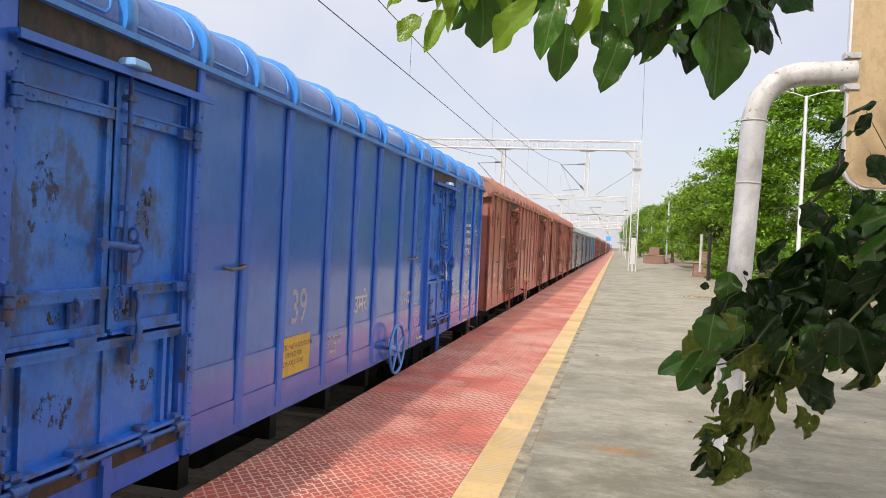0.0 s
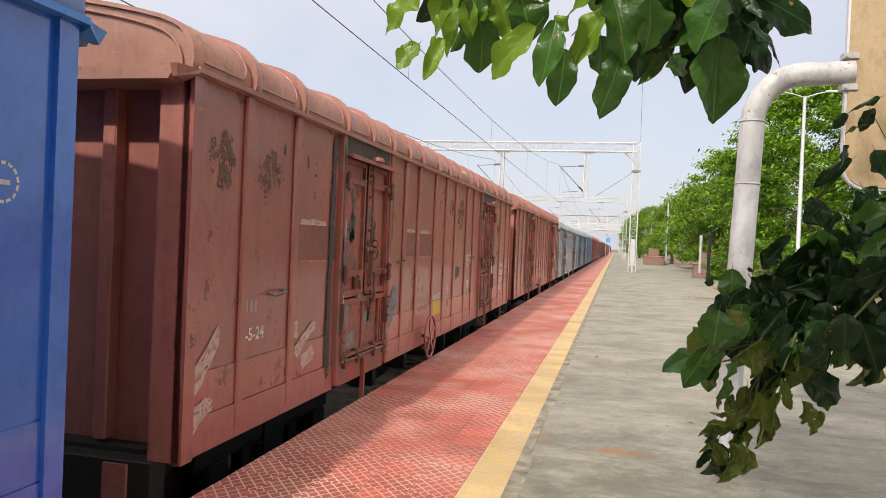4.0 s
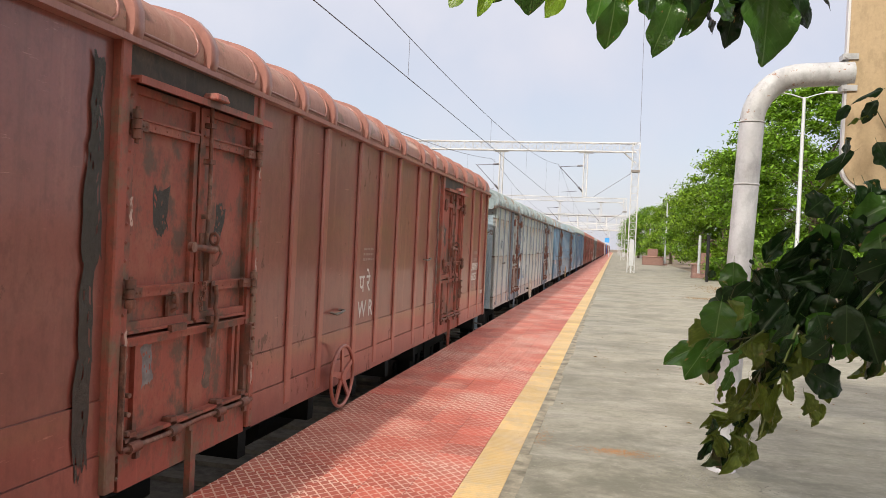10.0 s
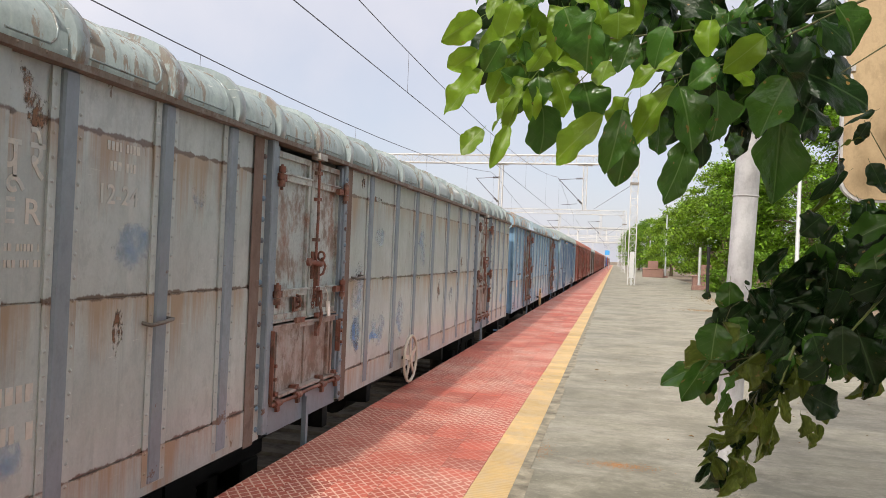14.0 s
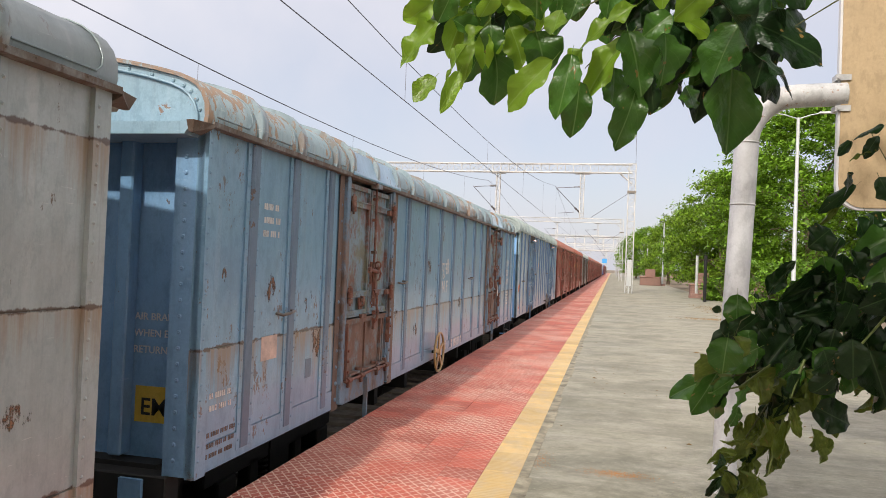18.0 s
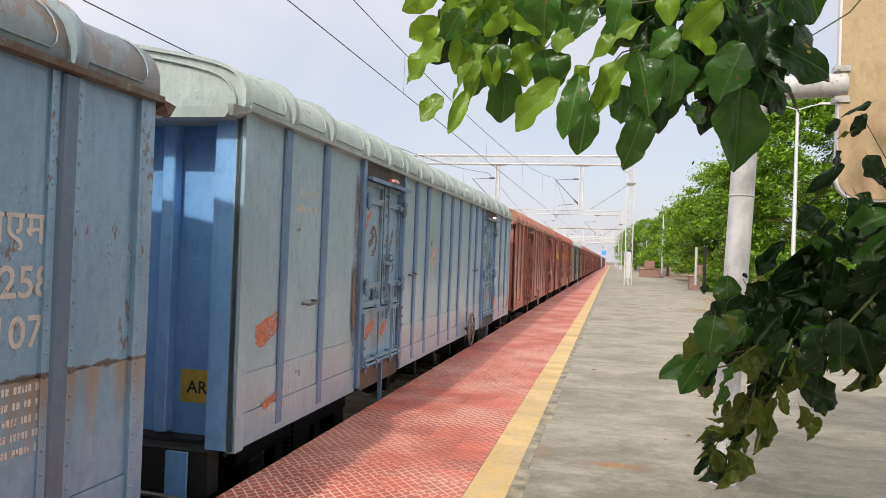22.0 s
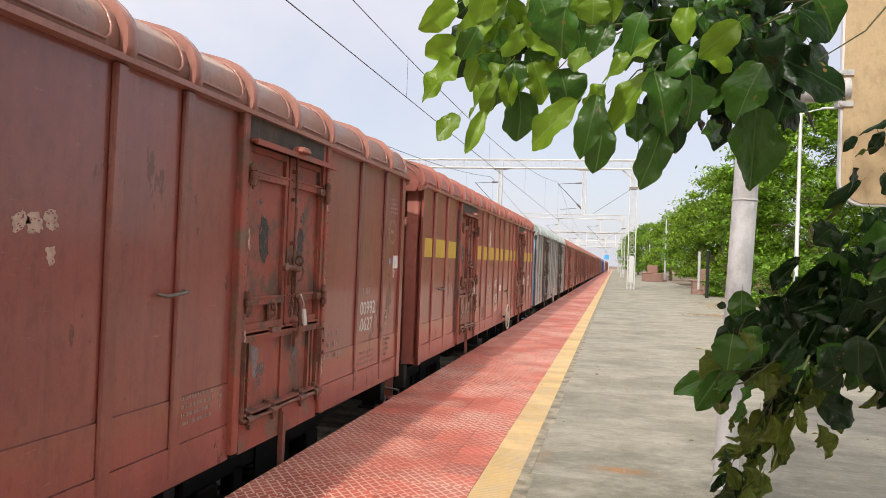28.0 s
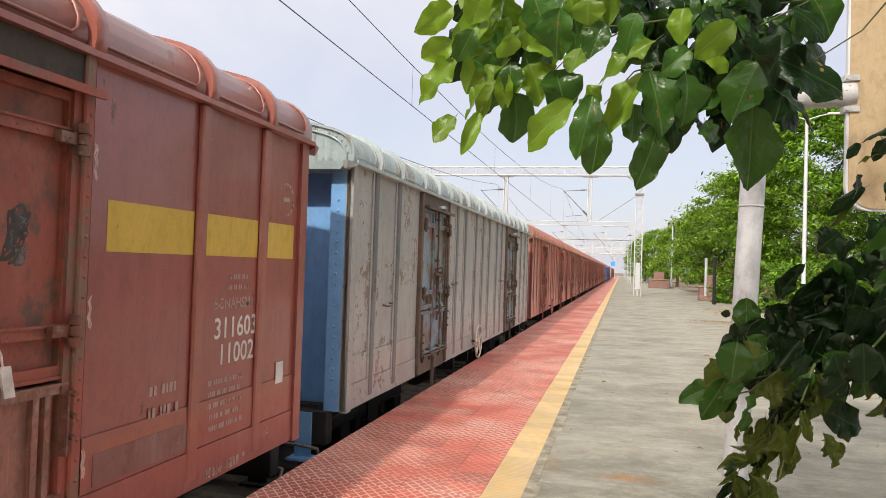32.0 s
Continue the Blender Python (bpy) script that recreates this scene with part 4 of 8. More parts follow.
def make_wagon(style, plan, label, detail=True, seed=1):
    """One covered goods wagon; its origin lies on the rails under its near end, y runs to its far end."""
    L = style.get("length", plan["length"])
    root = thing("freight_wagon", label, "freight wagon", group="wagons of the goods train")
    shift = (L - plan["length"]) * 0.5
    ribs = style.get("ribs") or [r + shift for r in plan["ribs"]]
    doors = [d + shift + style.get("door_shift", 0.0) for d in plan["doors"]]
    # side walls, sheet by sheet between the doors
    cuts = [0.0, doors[0] - 0.07, doors[0] + DOOR + 0.07, doors[1] - 0.07, doors[1] + DOOR + 0.07, L]
    low, high = style.get("seams", plan["seams"])
    EAVE = plan["eave"]
    drop = 3.40 - EAVE
    for s in (1, -1):
        for a, b in ((cuts[0], cuts[1]), (cuts[2], cuts[3]), (cuts[4], cuts[5])):
            bm = bmesh.new()
            line = [(0.012, FLOOR), (0.012, low - 0.006), (-0.004, low - 0.006), (-0.004, low + 0.002), (0.006, low + 0.002), (0.006, high - 0.006),
                    (-0.006, high - 0.006), (-0.006, high + 0.002), (0.0, high + 0.002), (0.0, EAVE), (-0.05, EAVE), (-0.05, FLOOR)]
            va, vb = ([bm.verts.new((s * (SIDE + x), y, z)) for x, z in line] for y in (a, b))
            for i in range(len(line)):
                j = (i + 1) % len(line)
                bm.faces.new((va[i], va[j], vb[j], vb[i]))
            bm.faces.new(va)
            bm.faces.new(vb[::-1])
            part("side_panel", bm, style["body"], root)
        # thin eave plate that the roof sits on; its ends run out past the wagon and turn down
        bm = bmesh.new()
        x0, x1 = sorted((s * (SIDE - 0.05), s * (SIDE + 0.072)))
        box(bm, x0, x1, -0.02, L + 0.02, EAVE - 0.022, EAVE - 0.006)
        x0, x1 = sorted((s * (SIDE + 0.060), s * (SIDE + 0.072)))
        box(bm, x0, x1, -0.02, L + 0.02, EAVE - 0.006, EAVE + 0.012)
        for y, e in ((-0.02, -1), (L + 0.02, 1)):
            v = [bm.verts.new(p) for p in ((s * (SIDE + 0.072), y, EAVE - 0.006), (s * (SIDE + 0.03), y + e * 0.17, EAVE - 0.006), (s * (SIDE - 0.02), y + e * 0.17, EAVE - 0.006), (s * (SIDE - 0.02), y, EAVE - 0.006),
                                           (s * (SIDE + 0.072), y, EAVE - 0.03), (s * (SIDE + 0.01), y + e * 0.14, EAVE - 0.075), (s * (SIDE - 0.02), y + e * 0.14, EAVE - 0.075), (s * (SIDE - 0.02), y, EAVE - 0.075))]
            for f in ((0, 1, 2, 3), (7, 6, 5, 4), (0, 4, 5, 1), (1, 5, 6, 2), (2, 6, 7, 3), (3, 7, 4, 0)):
                bm.faces.new([v[i] for i in f])
        if style.get("bolted") and s > 0:
            rivets(bm, [(SIDE + 0.072, 0.1 + 0.16 * k, EAVE + 0.002) for k in range(int(L / 0.16) - 1)], 0.009)
        part("eave_rail", bm, style["rail"], root)
    deep, half = (0.036, 0.06) if style.get("bolted") else (0.038, 0.055)
    bm = boxes((SIDE, SIDE + deep, -half, half, FLOOR + 0.05, EAVE - 0.024))
    for v in bm.verts:
        if v.co.x > SIDE + 0.02 and v.co.z < FLOOR + 0.1:
            v.co.x = SIDE + 0.02
        elif v.co.x > SIDE + 0.02:
            v.co.y *= 0.82
    bevel(bm, 0.01)
    if style.get("bolted"):
        foot = boxes((SIDE, SIDE + 0.014, -0.105, 0.105, FLOOR + 0.05, EAVE - 0.024))
        rivets(foot, [(SIDE + 0.014, dy, FLOOR + 0.12 + k * 0.11) for k in range(19) for dy in (-0.083, 0.083)], 0.012)
        foot = mesh_of("stanchion_flange", foot, style["body"])
        for y in ribs:
            part("stanchion_flange", foot, None, root, at=(0, y, 0))
    rib = mesh_of("stanchion", bm, style["rib"])
    bm = boxes((SIDE - 0.04, SIDE + 0.028, -0.06, 0.06, FLOOR - 0.01, EAVE - 0.005))
    if style.get("bolted"):
        rivets(bm, [(SIDE + 0.028, dy, FLOOR + 0.1 + k * 0.095) for k in range(22) for dy in (-0.03,)], 0.013)
    corner = mesh_of("corner_post", bm, style["body"])
    for y in ribs:
        part("stanchion", rib, None, root, at=(0, y, 0))
        part("stanchion", rib, None, root, at=pose(0, y, 0, 0, 0, 180))
    for y in (0.06, L - 0.06):
        part("corner_post", corner, None, root, at=(0, y, 0))
        part("corner_post", corner, None, root, at=pose(0, y, 0, 0, 0, 180))
    # roof
    part("roof", sweep(bmesh.new(), -0.03, L + 0.03, 0.0, 0.03, drop), style["roof"], root)
    band = mesh_of("roof_band", sweep(bmesh.new(), -0.042, 0.042, 0.052, 0.05, drop), style["band"])
    bands = sorted([*ribs, *doors, *(d + DOOR for d in doors), *(d + DOOR / 2 for d in doors)])
    for y in bands:
        part("roof_band", band, None, root, at=(0, y, 0))
    if detail:
        for a, b in zip([-0.02, *bands], [*bands, L + 0.02]):
            if b - a > 0.35:
                part("roof_bead", roof_bead(a, b, drop, 0.006 if style.get("bolted") else 0.010), style["band"], root)
    for y, e in ((0, 1), (L, -1)):
        bm = bmesh.new()
        vs = [bm.verts.new((x * 0.985, y - e * 0.005, z - 0.02 - drop)) for x, z in PROFILE]
        ws = [bm.verts.new((x * 0.985, y + e * 0.03, z - 0.02 - drop)) for x, z in PROFILE]
        bm.faces.new(vs)
        bm.faces.new(ws[::-1])
        for i in range(len(vs)):
            bm.faces.new((vs[i], ws[i], ws[(i + 1) % len(ws)], vs[(i + 1) % len(vs)]))
        # rolled rim round the arch and the beam under it, its ends cut off at a slant
        tube(bm, [(x * 0.95, y - e * 0.022, z - 0.065 - drop) for x, z in PROFILE[1:-1]], 0.009, 5)
        y0, y1 = sorted((y - e * 0.15, y + e * 0.20))
        v = box(bm, -SIDE, SIDE, y0, y1, EAVE - 0.085, EAVE - 0.008)
        for p in v[:4]:
            p.co.x *= 0.965
        if style.get("bolted"):
            for x, z in PROFILE[2:-2]:
                ring(bm, (x * 0.955, y - e * 0.006, z - 0.045 - drop), (0, 1, 0), 0.008, 0.008, 6, 4)
        part("roof_end", bm, style.get("tympanum", style["roof"]), root)
        y0, y1 = sorted((y + e * 0.24, y + e * 0.28))
        part("end_wall", boxes((-SIDE + 0.05, SIDE - 0.05, y0, y1, FLOOR, EAVE - 0.03)), style["end"], root)
        for x in (-0.95, 0.95):
            y0, y1 = sorted((y + e * 0.13, y + e * 0.24))
            bm = boxes((x - 0.05, x + 0.05, y0, y1, FLOOR + 0.05, EAVE - 0.03))
            part("end_stanchion", bevel(bm, 0.01), style["end"], root)
        for x in (-1, 1):
            y0, y1 = sorted((y + e * 0.001, y + e * 0.24))
            bm = boxes((min(x * 1.40, x * 1.55), max(x * 1.40, x * 1.55), y0, y1, FLOOR, EAVE - 0.03))
            if style.get("bolted"):
                for i in range(20):
                    ring(bm, (x * 1.475, y - e * 0.001, FLOOR + 0.1 + 0.1 * i), (0, 1, 0), 0.008, 0.008, 6, 4)
            part("end_corner", bm, style["end"], root)
        y0, y1 = sorted((y - e * 0.03, y + e * 0.12))
        part("headstock", bevel(boxes((-1.45, 1.45, y0, y1, 0.72, FLOOR)), 0.01), M_UNDER, root)
        bm = bmesh.new()
        box(bm, -0.12, 0.12, min(y - e * 0.42, y + e * 0.1), max(y - e * 0.42, y + e * 0.1), 0.88, 1.08)
        box(bm, -0.17, 0.17, min(y - e * 0.56, y - e * 0.36), max(y - e * 0.56, y - e * 0.36), 0.84, 1.12)
        part("coupler", bevel(bm, 0.02), M_UNDER, root)
        bm = bmesh.new()
        tube(bm, [(1.42, y - e * 0.10, 0.62), (1.42, y - e * 0.16, 0.72), (1.25, y - e * 0.16, 0.74), (0.5, y - e * 0.16, 0.78), (0.15, y - e * 0.3, 0.9)], 0.016, 7)
        part("uncoupling_lever", bm, M_GREASE, root)
        bm = boxes((1.16, 1.32, y - e * 0.08 - 0.012, y - e * 0.08 + 0.012, 0.62, 1.03), (1.12, 1.36, min(y - e * 0.2, y), max(y - e * 0.2, y), 0.60, 0.62))
        part("foot_step", bm, style["end"] if e > 0 else M_UNDER, root)
    part("floor_frame", boxes((-SIDE + 0.3, SIDE - 0.3, 0.1, L - 0.1, 0.93, FLOOR + 0.03), (-0.22, 0.22, 0.2, L - 0.2, 0.62, 0.93),
                              *((-1.4, 1.4, y - 0.06, y + 0.06, 0.72, 0.93) for y in (4.3, 5.6, L / 2, L - 5.6, L - 4.3))), M_UNDER, root)
    if detail:
        bm = bmesh.new()
        tube(bm, [(0.75, L / 2 - 1.3, 0.62), (0.75, L / 2 - 0.4, 0.62)], 0.2, 16)
        part("air_reservoir", bm, M_UNDER, root)
        bm = bmesh.new()
        tube(bm, [(1.2, 0.6, 0.82), (1.2, L - 0.6, 0.82)], 0.02, 7)
        part("brake_pipe", bm, M_UNDER, root)
    # doors
    kit = make_door(style, seed, detail, EAVE)
    for s in (1, -1):
        for d in doors:
            at = Matrix.Translation((SIDE, d, 0)) if s > 0 else pose(-SIDE, d + DOOR, 0, 0, 0, 180)
            frame_ob = part(kit[0][0], kit[0][1], None, root, style.get("door_label", ""), at)
            for name, me, lab in kit[1:]:
                if s > 0 or name in ("door_leaf", "drop_flap"):
                    part(name, me, None, frame_ob, lab)
    # hand brake
    y = style.get("wheel_at", 8.1)
    bm = bmesh.new()
    tube(bm, [(SIDE - 0.3, y, 1.16), (SIDE + 0.12, y, 1.16)], 0.022, 8)
    box(bm, SIDE - 0.3, SIDE + 0.03, y - 0.06, y + 0.06, 0.98, 1.02)
    spindle = part("brake_spindle", bm, M_UNDER, root)
    bm = bmesh.new()
    ring(bm, (SIDE + 0.12, y, 1.16), (1, 0, 0), 0.275, 0.017, 32, 8)
    disc(bm, (SIDE + 0.12, y, 1.16), (1, 0, 0), 0.05, 0.02, 14)
    for k in range(5):
        a = 2 * math.pi * k / 5 + 0.4
        c, n = math.cos(a), math.sin(a)
        v = [bm.verts.new((SIDE + dx, y + r * c - w * n, 1.16 + r * n + w * c)) for dx in (0.108, 0.125) for r, w in ((0.03, -0.03), (0.03, 0.03), (0.272, 0.022), (0.272, -0.022))]
        for f in ((0, 1, 2, 3), (7, 6, 5, 4), (0, 4, 5, 1), (1, 5, 6, 2), (2, 6, 7, 3), (3, 7, 4, 0)):
            bm.faces.new([v[i] for i in f])
    part("hand_wheel", bm, style["wheel"], spindle, style.get("wheel_label", ""))
    # small fittings on the wall
    for y0, z0 in style.get("hooks", ((4.35, 2.18), (8.75, 2.18), (1.1, 2.0))):
        bm = bmesh.new()
        tube(bm, [(SIDE, y0, z0), (SIDE + 0.06, y0, z0 - 0.01), (SIDE + 0.07, y0 + 0.1, z0), (SIDE + 0.06, y0 + 0.2, z0 + 0.01), (SIDE, y0 + 0.2, z0 + 0.015)], 0.012, 6)
        part("label_hook", bm, M_GREASE, root)
    wheels = []
    for y in (2.35, L - 2.35):
        b = part("bogie", bogie_mesh(), None, root, at=(0, y, 0))
        for dy in (-1.0, 1.0):
            wheels.append((part("wheelset", wheelset_mesh(), None, b, at=(0, dy, 0.5)), dy))
    return root, wheels


def style_of(body, rib, roof, band, door, end, wheel, **more):
    s = dict(body=body, rib=rib, roof=roof, band=band, door=door, end=end, wheel=wheel, frame=rib, rail=band, iron=M_GREASE, hood=door)
    s.update(more)
    return s


S_BLUE = style_of(M_BLUE, M_BLUE_RIB, M_BLUE_ROOF, M_BLUE_BAND, M_BLUE_DOOR, M_BLUE, M_BLUE_BAND, wheel_at=8.04, iron=M_BLUE_IRON, hood=M_SKY_END)
S_RED2 = style_of(M_RED, M_RED_RIB, M_RED_ROOF, M_RED_BAND, M_RUST_RED_DOOR, M_RED_END, M_RED_B, wheel_at=5.67, gap=0.035, frame=M_RED_FRAME, iron=M_IRON_RUST)
S_RED3 = style_of(M_RED_C, M_RED_RIB, M_RED_ROOF, M_RED_BAND, M_RUST_RED_DOOR, M_RED_END, M_RED_RIB, wheel_at=5.55, hooks=((5.5, 1.735), (8.75, 2.18)), frame=M_RED_FRAME, iron=M_IRON_RUST)
S_GREY4 = style_of(M_GREY, M_GREY_RIB, M_GREY_ROOF, M_GREY_ROOF, M_PALE_DOOR, M_GREY_END, M_CREAM_WHEEL, wheel_at=6.2, bolted=True, length=14.89, frame=M_GREY_RIB, iron=M_IRON_RUST, flap=M_GREY_FLAP, rail=M_LIP, door_shift=-0.06,
                    ribs=(0.47, 1.24, 1.96, 4.81, 5.75, 6.62, 7.52, 8.42, 9.32, 10.09, 12.85, 13.45, 14.15))
S_SLATE5 = style_of(M_SLATE, M_SLATE_RIB, M_SLATE_ROOF, M_SLATE_ROOF, M_RUST_DOOR, M_SLATE_END, M_OCHRE_WHEEL, wheel_at=6.18, bolted=True, length=14.63, seams=(1.22, 1.83), frame=M_FRAME_MIX, iron=M_IRON_RUST, flap=M_RUST_FLAP, rail=M_LIP, tympanum=M_SLATE_CROWN,
                     ribs=(0.64, 1.33, 2.08, 4.68, 5.62, 6.49, 7.39, 8.29, 9.19, 9.96, 12.62, 13.34, 13.99))
S_SKY6 = style_of(M_SKY, M_SKY_RIB, M_SKY_ROOF, M_SKY_ROOF, M_SKY_DOOR, M_SKY_END, M_GREASE, wheel_at=8.18, gap=0.012, iron=M_SKY_IRON, hood=M_RED)
S_RED7 = style_of(M_RED_B, M_RED_C, M_RED_ROOF, M_RED_BAND, M_RUST_RED_DOOR, M_RED_END, M_RED_BAND, wheel_at=5.6, frame=M_RED_FRAME, iron=M_IRON_RUST)
S_RED8 = style_of(M_RED_D, M_RED_RIB, M_RED_C, M_RED_RIB, M_RUST_RED_DOOR, M_RED_END, M_CREAM_WHEEL, wheel_at=7.62, gap=0.02, hooks=((7.76, 1.745), (1.1, 2.0)), frame=M_RED_FRAME, iron=M_IRON_RUST, flap=M_RED_FLAP, door_shift=-0.06)
S_ASH9 = style_of(M_ASH, M_ASH_RIB, M_GREY_ROOF, M_GREY, M_RUST_DOOR, M_SKY_END, M_CREAM_WHEEL, wheel_at=6.1, bolted=True, frame=M_GRIMY, iron=M_GRIMY)

NEAR_ENDS = (0.02, 14.54, 29.17, 43.85, 59.66, 75.32, 89.95, 104.38, 118.97)
WAGONS = [
    (S_BLUE, SHORT, "glossy deep blue covered goods wagon on the rails"),
    (S_RED2, SHORT, "scraped red oxide covered goods wagon with rusty doors"),
    (S_RED3, SHORT, "dusty red oxide covered goods wagon with worn doors"),
    (S_GREY4, LONG, "riveted pale grey covered goods wagon with slate ribs"),
    (S_SLATE5, LONG, "riveted slate blue covered goods wagon with rusty doors"),
    (S_SKY6, SHORT, "pale blue covered goods wagon with steel blue ribs"),
    (S_RED7, SHORT, "dark red oxide covered goods wagon with worn doors"),
    (S_RED8, SHORT, "dark red covered goods wagon with yellow squares"),
    (S_ASH9, SHORT, "weathered ash grey covered goods wagon with blue end"),
    (S_RED3, SHORT, "plain red oxide covered goods wagon far down the train"),
    (S_RED7, SHORT, "plain dark red covered goods wagon far down the train"),
]
TRAIN = []
for i, (style, plan, label) in enumerate(WAGONS):
    start = NEAR_ENDS[i] if i < len(NEAR_ENDS) else NEAR_ENDS[-1] + 14.55 * (i - len(NEAR_ENDS) + 1)
    root, wheels = make_wagon(style, plan, label, i < 9, i + 1)
    root.matrix_basis = pose(TRACK, start, RAIL)
    TRAIN.append((root, start, wheels))
FIRST = dict(blue=TRAIN[0][0], red=TRAIN[9][0], dark=TRAIN[10][0], slate=TRAIN[4][0])
TAIL_COLOURS = ("red", "dark", "red", "dark", "red", "slate", "blue", "dark", "red", "red", "slate", "dark", "red", "red", "dark", "red")
for i, c in enumerate(TAIL_COLOURS):
    start = TRAIN[10][1] + 14.6 * (i + 1)
    far = copy_thing(FIRST[c], pose(TRACK, start, RAIL))
    tagged(far, "distant covered goods wagon in %s paint" % {"red": "red oxide", "dark": "dark red", "blue": "deep blue", "slate": "slate blue"}[c])
    TRAIN.append((far, start, []))
behind = copy_thing(TRAIN[9][0], pose(TRACK, -14.53, RAIL))
TRAIN.append((behind, -14.53, []))


def gone(t):
    """Metres that the train has rolled after t seconds."""
    u = t / 32.0
    return u * (82.73 + u * (12.199 + u * (59.586 + u * (-69.11 + u * 27.059))))


# small unevenness of the train's run, in metres, second by second
LAG = (-0.007, 0.003, 0.03, 0.01, 0.0, 0.056, 0.001, -0.009, -0.009, 0.036, -0.08, -0.021, 0.01, 0.03, 0.002, -0.036, -0.02, 0.0,
       0.059, -0.009, -0.015, 0.004, 0.002, -0.03, 0.035, 0.06, 0.02, 0.0, -0.013, 0.04, -0.055, -0.07, 0.02)


# ---------------------------------------------------------------- paint marks and lettering on the wagons
def proud(k, z):
    low, high = WAGONS[k][0].get("seams", WAGONS[k][1]["seams"])
    return SIDE + (0.012 if z < low else 0.006 if z < high else 0.0) + 0.0016


def say(k, text, y, z, size, material, label="", squeeze=1.0):
    root, _, _ = TRAIN[k]
    return lettering("lettering", text, size, material, root, (proud(k, z), y, z), label, squeeze=squeeze)


def panel(k, y0, y1, z0, z1, material, label="", name="painted_panel"):
    x = proud(k, z0)
    return part(name, boxes((x - 0.001, x + 0.0006, y0, y1, z0, z1)), material, TRAIN[k][0], label)


def scrape(k, y, z, w, h, material, seed, label="", ragged=0.25):
    return blotch("paint_patch", material, TRAIN[k][0], (proud(k, z - h / 2) - 0.0008, y, z), w, h, seed, label, ragged)


def stroke(k, line, width, material, seed, label="", x=None):
    return brush("brush_stroke", material, TRAIN[k][0], proud(k, line[0][1]) if x is None else x, line, width, seed, label)


LEAF_X, FLAP_X = SIDE - 0.0192, SIDE - 0.0132


def bars(k, y, z, w, h, rows, material, seed, label=""):
    """Lines of writing too worn to read, as plain bars word by word."""
    g = random.Random(seed)
    bm = bmesh.new()
    pitch = h / rows
    for i in range(rows):
        x = proud(k, z + i * pitch)
        p = y + g.uniform(0, 0.12) * w
        tall = pitch * 0.46
        while p < y + w - tall * 0.3:
            for _ in range(g.randint(2, 5)):
                q = p + tall * g.uniform(0.3, 0.6)
                if q > y + w:
                    break
                box(bm, x - 0.001, x + 0.0005, p, q, z + i * pitch, z + i * pitch + tall)
                p = q + tall * 0.22
            p += tall * 0.6
    return tagged(part("worn_writing", bm, material, TRAIN[k][0], label), kind="stuff")


def badge(k, y, z, r, material):
    bm = bmesh.new()
    x = proud(k, z)
    for i in range(14):
        a, b = (2 * math.pi * (i + d) / 14 for d in (0.1, 0.8))
        v = [bm.verts.new((x, y + q * math.cos(t), z + q * math.sin(t))) for q, t in ((r, a), (r, b), (r * 0.84, b), (r * 0.84, a))]
        bm.faces.new(v)
    box(bm, x - 0.001, x + 0.0004, y - r * 0.45, y + r * 0.45, z - r * 0.12, z + r * 0.12)
    return part("round_badge", bm, material, TRAIN[k][0])


def end_panel(k, x0, x1, z0, z1, material, name="painted_panel", label=""):
    return part(name, boxes((x0, x1, 0.2374, 0.2396, z0, z1)), material, TRAIN[k][0], label)


def end_text(k, text, x, z, size, material):
    ob = lettering("lettering", text, size, material, TRAIN[k][0], (0, 0, 0))
    ob.matrix_basis = Matrix.Translation((x, 0.2362, z)) @ Matrix(((1, 0, 0, 0), (0, 0, -1, 0), (0, 1, 0, 0), (0, 0, 0, 1)))
    return ob


def seal(k, door, dy, z, material=None):
    """A paper tag tied to the latch."""
    y = WAGONS[k][1]["doors"][door] + (WAGONS[k][0].get("length", WAGONS[k][1]["length"]) - WAGONS[k][1]["length"]) / 2 + dy
    bm = bmesh.new()
    v = box(bm, SIDE + 0.10, SIDE + 0.112, y, y + 0.055, z - 0.13, z)
    for p in v[:4]:
        p.co.y += 0.03
    tag = part("paper_tag", bm, material or M_SEAL, TRAIN[k][0], "crumpled white paper tag")
    bm = bmesh.new()
    tube(bm, [(SIDE + 0.1, y - 0.03, z + 0.12), (SIDE + 0.115, y, z + 0.05), (SIDE + 0.106, y + 0.02, z - 0.01)], 0.005, 5)
    part("string", bm, M_SEAL, tag)


# deep blue wagon
panel(0, 5.18, 5.80, 1.29, 1.60, M_YELLOW_SIGN, "yellow painted notice panel")
for t, y, z in (("FITTED WITH ADDITIONAL", 5.215, 1.50), ("SPRINGS FOR", 5.33, 1.435), ("22.9t AXLE LOAD", 5.27, 1.37)):
    say(0, t, y, z, 0.057, M_DARK_RUST, "dark stencilled notice", 0.92)
say(0, "39", 5.40, 1.70, 0.40, M_CHALK, "chalked figures", 0.8)
say(0, "उमरे", 6.84, 1.66, 0.26, M_WHITE_LETTER, "white stencilled letters")
for t, y, z in (("FITTED WITH TWIN", 6.15, 1.47), ("PIPE AIR BRAKE", 6.17, 1.40), ("SYSTEM", 6.24, 1.33)):
    say(0, t, y, z, 0.058, M_WHITE_LETTER, "white stencilled notice", 0.85)
say(0, "311303", 12.17, 2.36, 0.17, M_WHITE_LETTER)
say(0, "13586", 12.20, 2.18, 0.17, M_WHITE_LETTER)
bars(0, 12.15, 2.56, 0.48, 0.22, 2, M_WHITE_LETTER, 3)
say(0, "उमरे", 12.24, 1.68, 0.27, M_WHITE_LETTER, "white stencilled letters")
bars(0, 12.26, 1.33, 0.44, 0.28, 3, M_WHITE_LETTER, 4)
